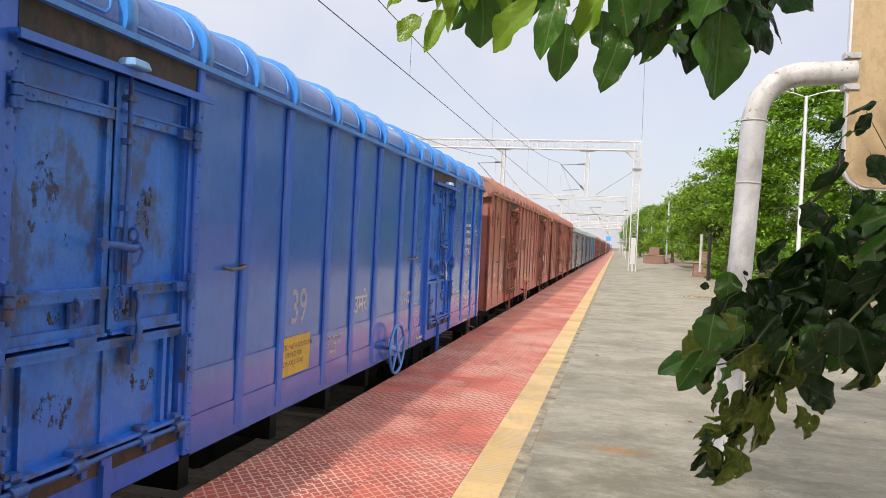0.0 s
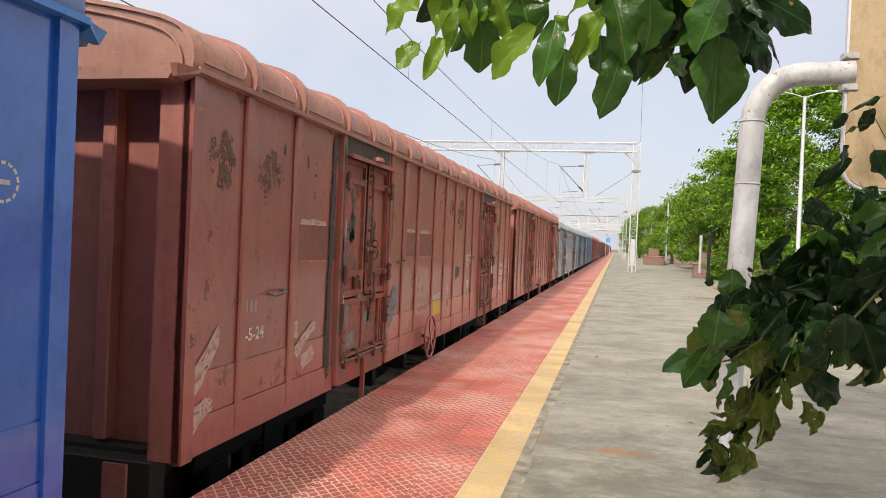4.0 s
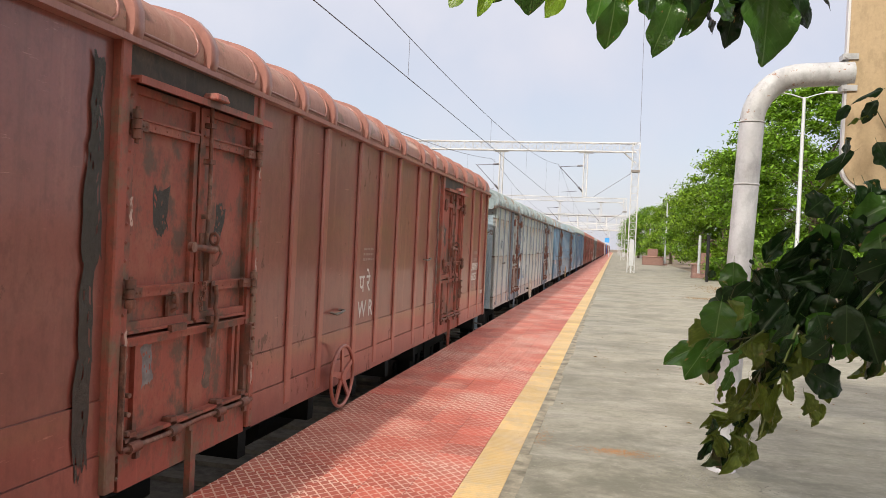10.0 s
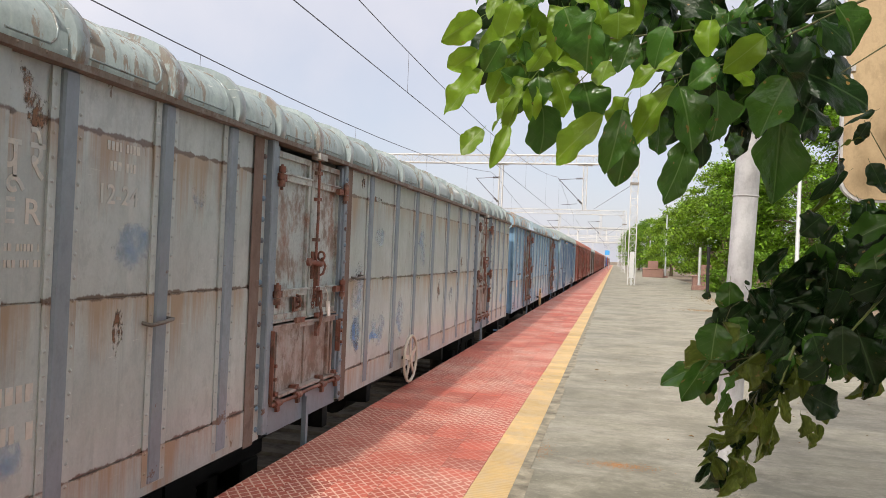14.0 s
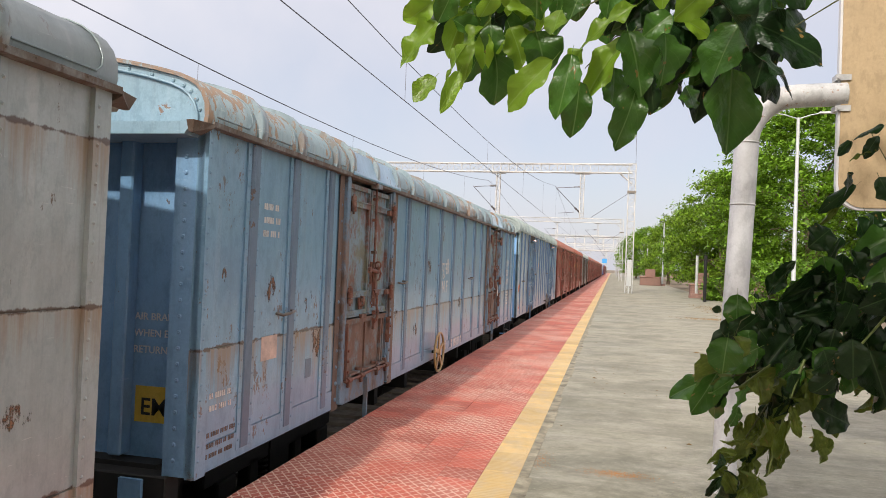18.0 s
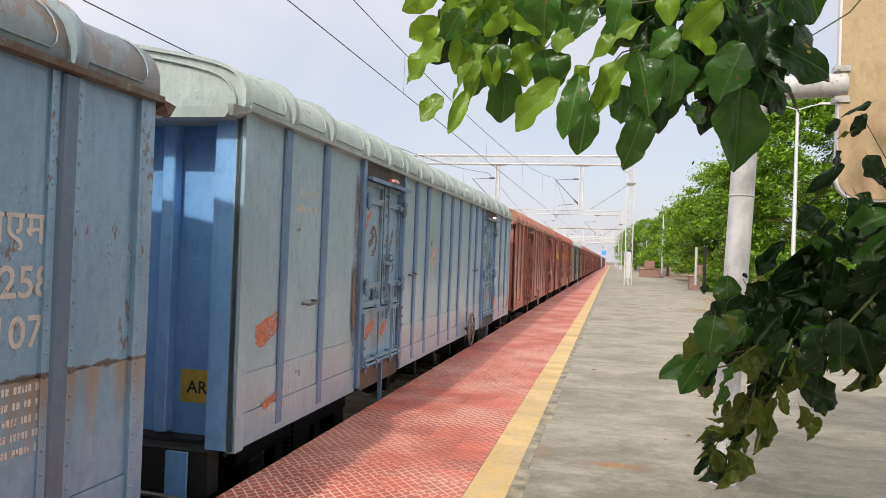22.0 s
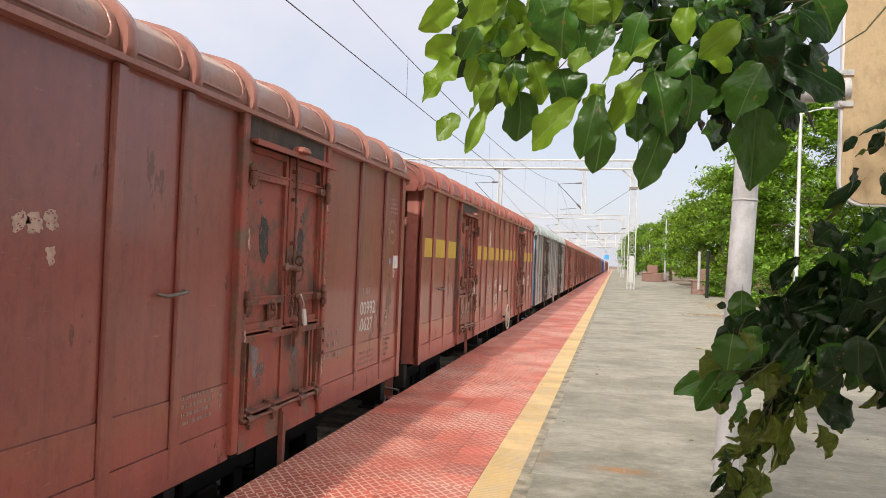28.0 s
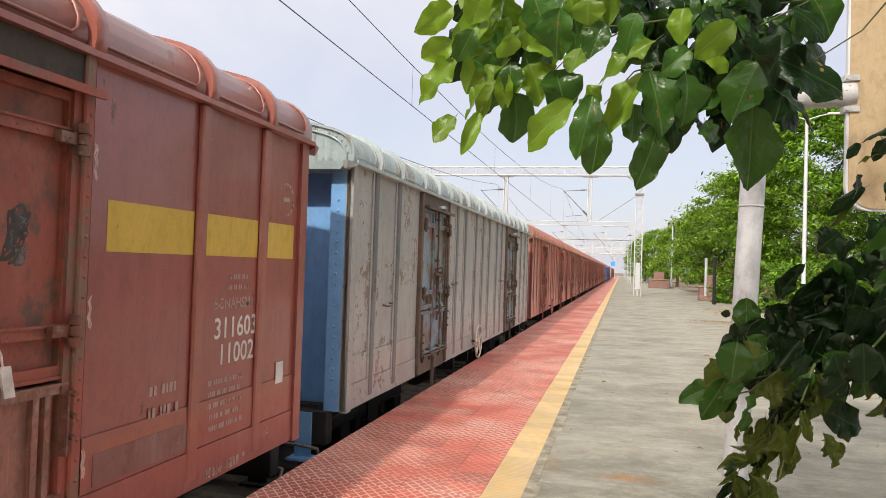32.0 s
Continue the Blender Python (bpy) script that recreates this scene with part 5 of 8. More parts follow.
bars(0, 12.26, 1.04, 0.44, 0.2, 2, M_WHITE_LETTER, 5)
bars(0, 11.62, 1.34, 0.3, 0.34, 3, M_WHITE_LETTER, 6)
bars(0, 8.5, 1.62, 0.5, 0.2, 2, M_WHITE_LETTER, 7)
badge(0, 13.17, 2.61, 0.09, M_WHITE_LETTER)
bars(0, 9.25, 1.1, 0.5, 0.07, 1, M_WHITE_LETTER, 8)
for y, z, w, h, s in ((2.75, 2.45, 0.16, 0.3, 1), (3.55, 2.6, 0.12, 0.2, 2), (2.95, 2.3, 0.1, 0.34, 3)):
    blotch("paint_patch", M_BROWN_SMEAR, TRAIN[0][0], (SIDE - 0.0195, y, z), w, h, s, "bare patch worn through the blue paint", 0.4)
for d in (0, 1):
    panel(0, (2.56, 9.71)[d], (3.89, 11.04)[d], 3.22, 3.385, M_SOOT, "rusted board over the door", "rusted_board").matrix_basis = Matrix.Translation((0.031, 0, 0))
    panel(0, (2.56, 9.71)[d], (3.89, 11.04)[d], 1.17, 1.255, M_SOOT, "rusted strip under the flap", "rusted_board").matrix_basis = Matrix.Translation((0.009, 0, 0))
seal(0, 1, 0.75, 1.98)

# scraped red wagon
for t, z in (("300501", 1.75), ("60452", 1.58), ("N F", 1.43)):
    say(1, t, 12.18, z, 0.18, M_WHITE_LETTER)
say(1, "BCNAM1", 12.18, 1.92, 0.13, M_WHITE_LETTER)
scrape(1, 12.4, 1.33, 0.46, 0.09, M_PALE_PATCH, 4)
scrape(1, 13.1, 1.37, 0.42, 0.12, M_PALE_PATCH, 5)
say(1, "300501", 12.2, 2.48, 0.18, M_DIM_LETTER)
say(1, "60452", 12.2, 2.3, 0.18, M_DIM_LETTER)
bars(1, 12.95, 1.75, 0.5, 0.4, 3, M_DIM_LETTER, 9)
scrape(1, 13.2, 2.35, 0.25, 0.5, M_DARK_PATCH, 6)
panel(1, 11.51, 12.03, 2.10, 2.37, M_PATCH, "grey-painted plate riveted to the side", "side_plate")
scrape(1, 11.66, 1.43, 0.3, 0.06, M_PALE_PATCH, 7)
scrape(1, 11.8, 2.75, 0.42, 0.6, M_DARK_PATCH, 8, ragged=0.45)
panel(1, 6.16, 6.63, 1.38, 1.58, M_YELLOW_SIGN, "faded yellow notice panel")
scrape(1, 6.40, 1.62, 0.46, 0.12, M_PALE_PATCH, 9)
say(1, "DN NOT", 6.17, 1.60, 0.12, M_WHITE_LETTER)
scrape(1, 7.1, 1.49, 0.28, 0.2, M_PATCH, 10)
scrape(1, 7.2, 2.96, 0.42, 0.5, M_DARK_PATCH, 11)
scrape(1, 7.9, 2.9, 0.66, 0.8, M_DARK_PATCH, 12, ragged=0.5)
panel(1, 4.62, 5.17, 2.235, 2.53, M_STRIP, "bare rusted repair strip", "rusted_strip")
panel(1, 5.28, 6.03, 2.235, 2.53, M_STRIP, "bare rusted repair strip", "rusted_strip")
panel(1, 1.55, 2.4, 2.235, 2.53, M_STRIP, "bare rusted repair strip", "rusted_strip")
for y, s in ((4.9, 20), (5.5, 21), (5.95, 22), (1.9, 23)):
    scrape(1, y, 2.55, 0.18, 0.05, M_PALE_PATCH, s, ragged=0.5)
stroke(1, ((7.6, 1.92), (7.8, 1.96), (8.02, 1.95)), 0.17, M_STROKE_BLACK, 13, "dark painted-out patch")
badge(1, 7.1, 1.72, 0.07, M_WHITE_LETTER)
say(1, "पू सी", 8.48, 2.08, 0.24, M_WHITE_LETTER, "white stencilled letters")
say(1, "N F", 8.50, 1.88, 0.19, M_DIM_LETTER, "faded stencilled letters")
say(1, "NF", 8.56, 1.65, 0.19, M_WHITE_LETTER, "white stencilled letters")
bars(1, 5.4, 1.5, 0.5, 0.22, 2, M_DIM_LETTER, 12)
scrape(1, 2.25, 3.0, 0.14, 0.3, M_PATCH, 18)
scrape(1, 3.0, 2.9, 0.1, 0.2, M_DARK_PATCH, 19)
for y, z, w, h, s in ((2.8, 2.5, 0.2, 0.26, 1), (3.5, 2.55, 0.14, 0.3, 2), (2.7, 1.55, 0.22, 0.2, 3), (3.55, 1.6, 0.16, 0.24, 4), (3.2, 1.7, 0.2, 0.2, 5)):
    blotch("paint_patch", M_PATCH, TRAIN[1][0], (SIDE - 0.0195 if z > 1.86 else SIDE - 0.0115, y, z), w, h, s, "", 0.45)
seal(1, 1, 0.85, 1.98)

stroke(1, ((1.60, 1.47), (1.8, 1.6), (2.02, 1.7)), 0.10, M_STROKE_PALE, 14, "broad streak of dry white paint")
stroke(1, ((1.68, 1.36), (1.85, 1.42), (2.06, 1.47)), 0.14, M_STROKE_PALE, 15, "broad streak of dry white paint")
stroke(1, ((1.54, 1.66), (1.67, 1.68)), 0.13, M_STROKE_PALE, 16)
stroke(1, ((4.02, 1.44), (4.2, 1.62), (4.42, 1.86)), 0.24, M_STROKE_GREY, 17, "broad grey brush stroke")
for y, z, w, h, i in ((1.6, 3.2, 0.12, 0.2, 1), (1.74, 3.04, 0.09, 0.2, 2), (1.3, 3.1, 0.1, 0.2, 3), (1.9, 2.95, 0.05, 0.06, 4)):
    scrape(1, y, z, w, h, M_BROWN_SMEAR, 320 + i)

for d in (2.5, 9.65):
    for line, w, i in ((((d - 0.05, 3.35), (d - 0.035, 2.6), (d - 0.05, 1.9)), 0.05, 1), (((d + 0.0, 2.5), (d - 0.03, 1.9), (d - 0.02, 1.3)), 0.05, 2), (((d + DOOR + 0.03, 3.1), (d + DOOR + 0.02, 2.4)), 0.04, 3)):
        stroke(1, line, w, M_STROKE_BLACK, i + int(d), "peeling black sealant on the door frame", SIDE + 0.0528)
    for line, w, i in ((((d + 0.03, 3.3), (d + 0.5, 3.25), (d + 0.9, 3.3), (d + 1.4, 3.23)), 0.08, 4),):
        stroke(1, line, w, M_STROKE_BLACK, i + int(d), "peeling black sealant over the door", SIDE + 0.0306)
    for line, w, i in ((((d + 0.32, 2.92), (d + 0.4, 2.75), (d + 0.38, 2.5)), 0.05, 5), (((d + 0.3, 2.4), (d + 0.45, 2.5)), 0.12, 6), (((d + 1.02, 2.62), (d + 1.0, 2.35)), 0.10, 7)):
        stroke(1, line, w, M_STROKE_BLACK, i + int(d), "", LEAF_X)
    stroke(1, ((d + 0.25, 1.42), (d + 0.6, 1.44)), 0.16, M_STROKE_GREY, int(d) + 8, "", FLAP_X)
    stroke(1, ((d + 0.8, 1.6), (d + 1.0, 1.66)), 0.12, M_STROKE_GREY, int(d) + 9, "", FLAP_X)

for a, b, i in ((4.66, 5.14, 1), (5.32, 6.0, 2), (1.6, 2.3, 3)):
    stroke(1, ((a, 2.545), ((a + b) / 2, 2.555), (b, 2.545)), 0.045, M_STROKE_PALE, 500 + i, "pale scraped edge above the strip")
    stroke(1, ((a, 2.235), (b, 2.232)), 0.02, M_STROKE, 510 + i)

say(1, "R-5-24", 0.70, 1.68, 0.13, M_WHITE_LETTER, "hand-painted white figures")
bars(1, 0.76, 1.88, 0.26, 0.2, 1, M_DIM_LETTER, 60)
scrape(1, 0.38, 2.9, 0.5, 0.7, M_DARK_PATCH, 61, "bare patch where the paint has peeled")
scrape(1, 1.06, 2.85, 0.66, 0.66, M_DARK_PATCH, 62)
stroke(1, ((0.08, 1.42), (0.25, 1.6), (0.46, 1.82)), 0.12, M_STROKE_PALE, 63, "streak of dry white paint")
stroke(1, ((0.05, 1.22), (0.2, 1.3), (0.36, 1.36)), 0.14, M_STROKE_PALE, 64)

# dusty red wagon
for t, z, s in (("300898", 1.93, 0.19), ("60257", 1.75, 0.19)):
    say(2, t, 12.22, z, s, M_WHITE_LETTER)
bars(2, 12.35, 2.1, 0.35, 0.24, 2, M_DIM_LETTER, 13)
bars(2, 12.3, 1.58, 0.12, 0.16, 3, M_DIM_LETTER, 14)
badge(2, 13.26, 3.0, 0.13, M_DIM_LETTER)
say(2, "VTWT", 13.13, 1.46, 0.09, M_WHITE_LETTER)
bars(2, 13.12, 1.32, 0.2, 0.11, 3, M_DIM_LETTER, 15)
say(2, "प रे", 6.24, 1.88, 0.26, M_WHITE_LETTER, "white stencilled letters")
say(2, "W R", 6.22, 1.62, 0.24, M_WHITE_LETTER, "white stencilled letters")
bars(2, 6.3, 2.2, 0.35, 0.16, 3, M_DIM_LETTER, 16)
bars(2, 0.92, 2.55, 0.34, 0.4, 4, M_DIM_LETTER, 17)
bars(2, 0.2, 2.02, 0.38, 0.36, 3, M_DIM_LETTER, 18)
panel(2, 0.12, 0.45, 1.62, 1.74, M_DIM_LETTER)
bars(2, 0.1, 1.12, 0.5, 0.14, 2, M_DIM_LETTER, 19)
end_panel(2, 1.04, 1.30, 1.29, 1.52, M_YELLOW_SIGN, label="yellow painted square")
end_text(2, "AR", 1.085, 1.36, 0.14, M_BLACK_LETTER)
for k in (2, 7):
    for t, z in (("एयर ब्रेक", 1.92), ("खाली होने पर", 1.77), ("को वापिस करें", 1.62)):
        end_text(k, t, 0.99, z, 0.075, M_DIM_LETTER)
scrape(2, 10.4, 1.2, 0.3, 0.05, M_PALE_PATCH, 30)

# pale grey riveted wagon
say(3, "12-24", 0.70, 2.63, 0.14, M_FAINT_LETTER, "stencilled date figures")
bars(3, 0.76, 2.80, 0.26, 0.2, 2, M_FAINT_LETTER, 20)
say(3, "पू रे", 0.10, 2.70, 0.25, M_FAINT_LETTER, "faded stencilled letters", 0.8)
say(3, "E R", 0.12, 2.50, 0.16, M_FAINT_LETTER, "faded stencilled letters")
bars(3, 0.10, 2.31, 0.26, 0.14, 2, M_FAINT_LETTER, 21)
bars(3, 0.10, 1.55, 0.26, 0.34, 2, M_FAINT_LETTER, 24)
for y, z, w, h, i in ((1.0, 2.42, 0.5, 0.4, 1), (1.62, 2.74, 0.24, 0.3, 2), (0.2, 1.5, 0.3, 0.3, 3), (4.5, 1.6, 0.4, 0.5, 4), (5.2, 2.6, 0.5, 0.4, 5), (8.8, 1.8, 0.5, 0.5, 6), (4.5, 2.0, 0.5, 1.2, 7), (5.2, 1.6, 0.7, 0.7, 8), (6.1, 1.7, 0.6, 0.8, 9), (7.0, 2.5, 0.6, 0.9, 10), (12.9, 1.9, 0.6, 1.0, 12)):
    scrape(3, y, z, w, h, M_HAZE_BLUE, 300 + i, "thin blue overspray" if i == 1 else "")
stroke(3, ((4.43, 1.72), (4.5, 1.5), (4.66, 1.46)), 0.07, M_STROKE_BLUE, 31)
stroke(3, ((4.82, 1.46), (5.02, 1.56), (5.26, 1.5)), 0.06, M_STROKE_BLUE, 32)
scrape(3, 0.895, 1.95, 0.16, 0.5, M_RUST_STAIN, 310, "orange rust run under the seam")
scrape(3, 0.2, 3.1, 0.3, 0.3, M_RUST_STAIN, 311)
scrape(3, 0.3, 1.12, 0.42, 0.16, M_DARK_PATCH, 33)
for y, z, w, h, s in ((4.6, 3.12, 0.3, 0.2, 1), (5.05, 3.0, 0.5, 0.1, 2), (6.8, 2.12, 0.6, 0.05, 3), (4.55, 2.2, 0.25, 0.16, 4), (8.0, 1.9, 0.3, 0.5, 5), (5.3, 2.15, 0.2, 0.1, 6), (9.6, 2.3, 0.3, 0.4, 7), (0.3, 3.0, 0.3, 0.24, 8), (13.0, 2.9, 0.35, 0.3, 9), (14.4, 1.7, 0.3, 0.2, 10)):
    scrape(3, y, z, w, h, M_RUST_STAIN, 340 + s, ragged=0.6)
for y in (2.27, 4.1):
    panel(3, y, y + 0.14, 1.02, 3.22, M_DARK_RUST, "rust-brown strip beside the door", "rusted_strip")
seal(3, 0, 0.85, 2.0)
panel(3, 13.95, 14.08, 1.42, 1.6, M_BLUE_BOARD, "small blue plate", "label_plate")

# slate blue riveted wagon
say(4, "पू सी", 6.68, 2.27, 0.26, M_WHITE_LETTER, "white stencilled letters")
say(4, "N F", 6.70, 1.99, 0.25, M_WHITE_LETTER, "white stencilled letters")
say(4, "202589", 13.44, 2.19, 0.20, M_WHITE_LETTER)
say(4, "61077", 13.50, 1.97, 0.20, M_WHITE_LETTER)
say(4, "एनएम-1", 13.44, 2.43, 0.2, M_WHITE_LETTER, "white stencilled letters")
bars(4, 13.5, 1.5, 0.42, 0.34, 5, M_WHITE_LETTER, 23)
bars(4, 13.46, 1.1, 0.5, 0.16, 1, M_WHITE_LETTER, 24)
say(4, "पू सी", 6.82, 1.10, 0.15, M_WHITE_LETTER, "white stencilled letters")
bars(4, 7.32, 1.08, 1.0, 0.30, 1, M_WHITE_LETTER, 25)
bars(4, 0.80, 2.58, 0.3, 0.3, 3, M_WHITE_LETTER, 26)
panel(4, 0.86, 1.12, 1.66, 1.84, M_PINK_PLATE, "pale pink label plate", "label_plate")
panel(4, 1.68, 1.80, 1.42, 1.58, M_SLATE_RIB, "small label holder", "label_holder")
bars(4, 0.15, 1.42, 0.3, 0.16, 2, M_WHITE_LETTER, 27)
bars(4, 0.1, 1.12, 0.42, 0.2, 3, M_DARK_RUST, 28)
for y, z, w, h, s in ((0.98, 2.2, 0.3, 0.3, 1), (0.36, 2.2, 0.12, 0.2, 10), (1.65, 2.04, 0.1, 0.24, 11), (4.3, 1.8, 0.25, 0.3, 2), (1.75, 2.1, 0.12, 0.2, 3), (5.2, 1.55, 0.4, 0.3, 4), (5.9, 2.4, 0.3, 0.5, 5), (8.0, 1.8, 0.3, 0.3, 6), (1.9, 1.75, 0.3, 0.5, 7), (0.3, 2.3, 0.1, 0.2, 8), (11.9, 1.8, 0.3, 0.25, 9)):
    scrape(4, y, z, w, h, M_RUST_STAIN, 360 + s, ragged=0.6)
for y in (2.3, 4.02, 10.5, 12.25):
    panel(4, y, y + 0.16, 1.02, 3.22, M_DARK_RUST, "rust-brown strip beside the door", "rusted_strip")
end_panel(4, 1.02, 1.30, 1.30, 1.54, M_YELLOW_SIGN, label="yellow painted square")
end_text(4, "EM", 1.06, 1.35, 0.16, M_BLACK_LETTER)
for t, z in (("AIR BRAKE", 1.98), ("WHEN EMPTY", 1.87), ("RETURN TO", 1.76)):
    end_text(4, t, 0.99, z, 0.068, M_WHITE_LETTER)
seal(4, 1, 0.8, 1.9)

for d in (2.5, 10.75):
    bm = bmesh.new()
    v = box(bm, SIDE - 0.02, SIDE + 0.085, d - 0.02, d + 1.55, 3.245, 3.262)
    v = box(bm, SIDE + 0.06, SIDE + 0.085, d - 0.02, d + 1.55, 3.262, 3.49)
    for p in v[4:]:
        p.co.x -= 0.085
    part("door_hood", bm, M_SLATE, TRAIN[4][0], "slate blue weather plate over the door")

# pale blue wagon
say(5, "प रे", 11.62, 2.28, 0.2, M_FAINT_LETTER)
say(5, "W R", 11.63, 2.09, 0.18, M_FAINT_LETTER)
for t, z in (("0108", 2.35), ("0810", 2.17), ("616", 1.98)):
    say(5, t, 12.24, z, 0.19, M_FAINT_LETTER)
bars(5, 13.1, 1.42, 0.3, 0.12, 1, M_FAINT_LETTER, 29)
bars(5, 0.9, 2.75, 0.5, 0.26, 2, M_FAINT_LETTER, 30)
bars(5, 0.35, 1.2, 0.6, 0.2, 2, M_FAINT_LETTER, 31)
stroke(5, ((11.17, 1.40), (11.38, 1.48), (11.62, 1.56)), 0.24, M_STROKE, 41, "broad orange brush stroke")
stroke(5, ((12.40, 1.52), (12.41, 1.7), (12.50, 1.84)), 0.10, M_STROKE, 42, "orange brush stroke")
stroke(5, ((13.14, 1.24), (13.38, 1.30)), 0.12, M_STROKE, 43, "orange brush stroke")
stroke(5, ((0.28, 1.78), (0.5, 1.84), (0.74, 1.94)), 0.16, M_STROKE, 44, "orange brush stroke")
stroke(5, ((0.4, 1.26), (0.74, 1.34)), 0.07, M_STROKE, 46)
stroke(5, ((5.5, 2.3), (5.68, 2.44), (5.92, 2.56)), 0.16, M_STROKE_PALE, 45)
stroke(5, ((5.50, 2.56), (5.54, 2.66)), 0.06, M_STROKE_BROWN, 47)
for d, i in ((2.5, 0), (9.65, 20)):
    stroke(5, ((d + 0.92, 2.66), (d + 1.13, 2.32)), 0.055, M_STROKE_BROWN, i + 1, "crossed brown grease strokes", LEAF_X)
    stroke(5, ((d + 1.2, 2.75), (d + 1.08, 2.52), (d + 0.98, 2.34)), 0.06, M_STROKE_BROWN, i + 2, "", LEAF_X + 0.0004)
    stroke(5, ((d + 0.34, 2.64), (d + 0.47, 2.72), (d + 0.58, 2.6), (d + 0.5, 2.44), (d + 0.36, 2.4)), 0.06, M_STROKE_BROWN, i + 3, "swirl of brown grease", LEAF_X)
    stroke(5, ((d + 0.30, 2.5), (d + 0.42, 2.58), (d + 0.5, 2.7)), 0.08, M_STROKE_BROWN, i + 4, "", LEAF_X + 0.0004)
    stroke(5, ((d + 0.24, 2.66), (d + 0.25, 2.8), (d + 0.38, 2.88)), 0.05, M_STROKE, i + 5, "chipped red patch", LEAF_X)
    stroke(5, ((d + 0.24, 1.56), (d + 0.40, 1.62), (d + 0.58, 1.70)), 0.12, M_STROKE, i + 6, "orange brush stroke", FLAP_X)
    stroke(5, ((d + 0.80, 1.54), (d + 0.92, 1.60), (d + 1.12, 1.70)), 0.11, M_STROKE, i + 7, "orange brush stroke", FLAP_X)
    blotch("paint_patch", M_BROWN_SMEAR, TRAIN[5][0], (LEAF_X - 0.0003, d + 0.4, 2.0), 0.3, 0.2, i + 8)
    blotch("paint_patch", M_HAZE_BLUE, TRAIN[5][0], (LEAF_X - 0.0003, d + 1.0, 2.06), 0.4, 0.2, i + 9)
    panel(5, d + 0.06, d + 1.39, 3.22, 3.39, M_SOOT, "rusted board over the door", "rusted_board").matrix_basis = Matrix.Translation((0.031, 0, 0))
    panel(5, d + 0.06, d + 1.39, 1.02, 1.25, M_GRIMY, "rusted threshold plate", "rusted_board").matrix_basis = Matrix.Translation((0.0095, 0, 0))
panel(5, 2.22, 2.50, 1.15, 3.42, M_STAIN_STRIP, "rust stain beside the door", "rusted_strip")
end_panel(5, 1.05, 1.30, 1.30, 1.54, M_YELLOW_SIGN, label="yellow painted square")
end_text(5, "AR", 1.10, 1.37, 0.13, M_BLACK_LETTER)
panel(5, 11.42, 11.55, 1.55, 1.74, M_SKY_RIB, "small label holder", "label_holder")

# dark red wagon
say(6, "300992", 12.06, 1.84, 0.19, M_WHITE_LETTER)
say(6, "60627", 12.08, 1.67, 0.19, M_WHITE_LETTER)
bars(6, 12.1, 2.05, 0.4, 0.14, 1, M_DIM_LETTER, 33)
bars(6, 11.15, 1.5, 0.5, 0.3, 3, M_DIM_LETTER, 34)
panel(6, 13.22, 13.41, 2.31, 2.46, M_SEAL, "white paper notice", "sticker")
stroke(6, ((13.27, 2.31), (13.26, 2.2)), 0.08, M_STROKE_PALE, 51)
stroke(6, ((13.08, 2.43), (13.12, 2.35)), 0.07, M_STROKE_BLUE, 52, "torn blue sticker")
bars(6, 13.06, 2.94, 0.28, 0.2, 4, M_DIM_LETTER, 35)
badge(6, 13.17, 2.73, 0.14, M_DIM_LETTER)
badge(6, 13.04, 1.76, 0.085, M_DIM_LETTER)
for t, z in (("FITTED WITH", 1.50), ("TWIN PIPE", 1.445), ("AIR BRAKE", 1.39), ("SYSTEM", 1.335)):
    say(6, t, 12.92, z, 0.052, M_DIM_LETTER, "small stencilled notice", 0.9)
panel(6, 12.88, 13.25, 1.245, 1.272, M_STRIP, "dark painted strip", "painted_strip")
bars(6, 12.12, 1.32, 0.5, 0.17, 3, M_DIM_LETTER, 37)
scrape(6, 12.97, 3.1, 0.16, 0.24, M_BROWN_SMEAR, 54)
for line, w, i in ((((7.72, 2.57), (7.76, 2.5)), 0.09, 1), (((7.8, 2.58), (7.84, 2.48)), 0.08, 2), (((7.9, 2.6), (7.94, 2.5)), 0.07, 3), (((7.92, 2.44), (7.93, 2.34)), 0.05, 4)):
    stroke(6, line, w, M_STROKE_PALE, 380 + i, "scrawl of dry white paint" if i == 1 else "")
bars(6, 8.97, 1.38, 0.4, 0.2, 4, M_DIM_LETTER, 36)
scrape(6, 9.45, 1.5, 0.1, 0.3, M_PALE_PATCH, 52, ragged=0.5)
scrape(6, 11.55, 1.5, 0.1, 0.16, M_PALE_PATCH, 53)
say(6, "द म", 6.6, 1.9, 0.24, M_WHITE_LETTER)
say(6, "S E", 6.62, 1.65, 0.24, M_WHITE_LETTER)
for d, dy, z, w, h, s in ((9.65, 0.3, 2.8, 0.2, 0.1, 1), (9.65, 1.05, 2.7, 0.14, 0.26, 2), (9.65, 0.4, 1.55, 0.25, 0.3, 3), (9.65, 1.0, 1.6, 0.2, 0.3, 4), (2.5, 0.4, 2.6, 0.24, 0.3, 5), (2.5, 1.0, 2.5, 0.2, 0.3, 6)):
    blotch("paint_patch", M_PATCH, TRAIN[6][0], (SIDE - 0.0195 if z > 1.86 else SIDE - 0.0115, d + dy, z), w, h, s, "", 0.5)
seal(6, 1, 0.85, 2.0)
panel(6, 0.3, 0.42, 2.2, 2.42, M_SEAL, "white paper sticker", "sticker")

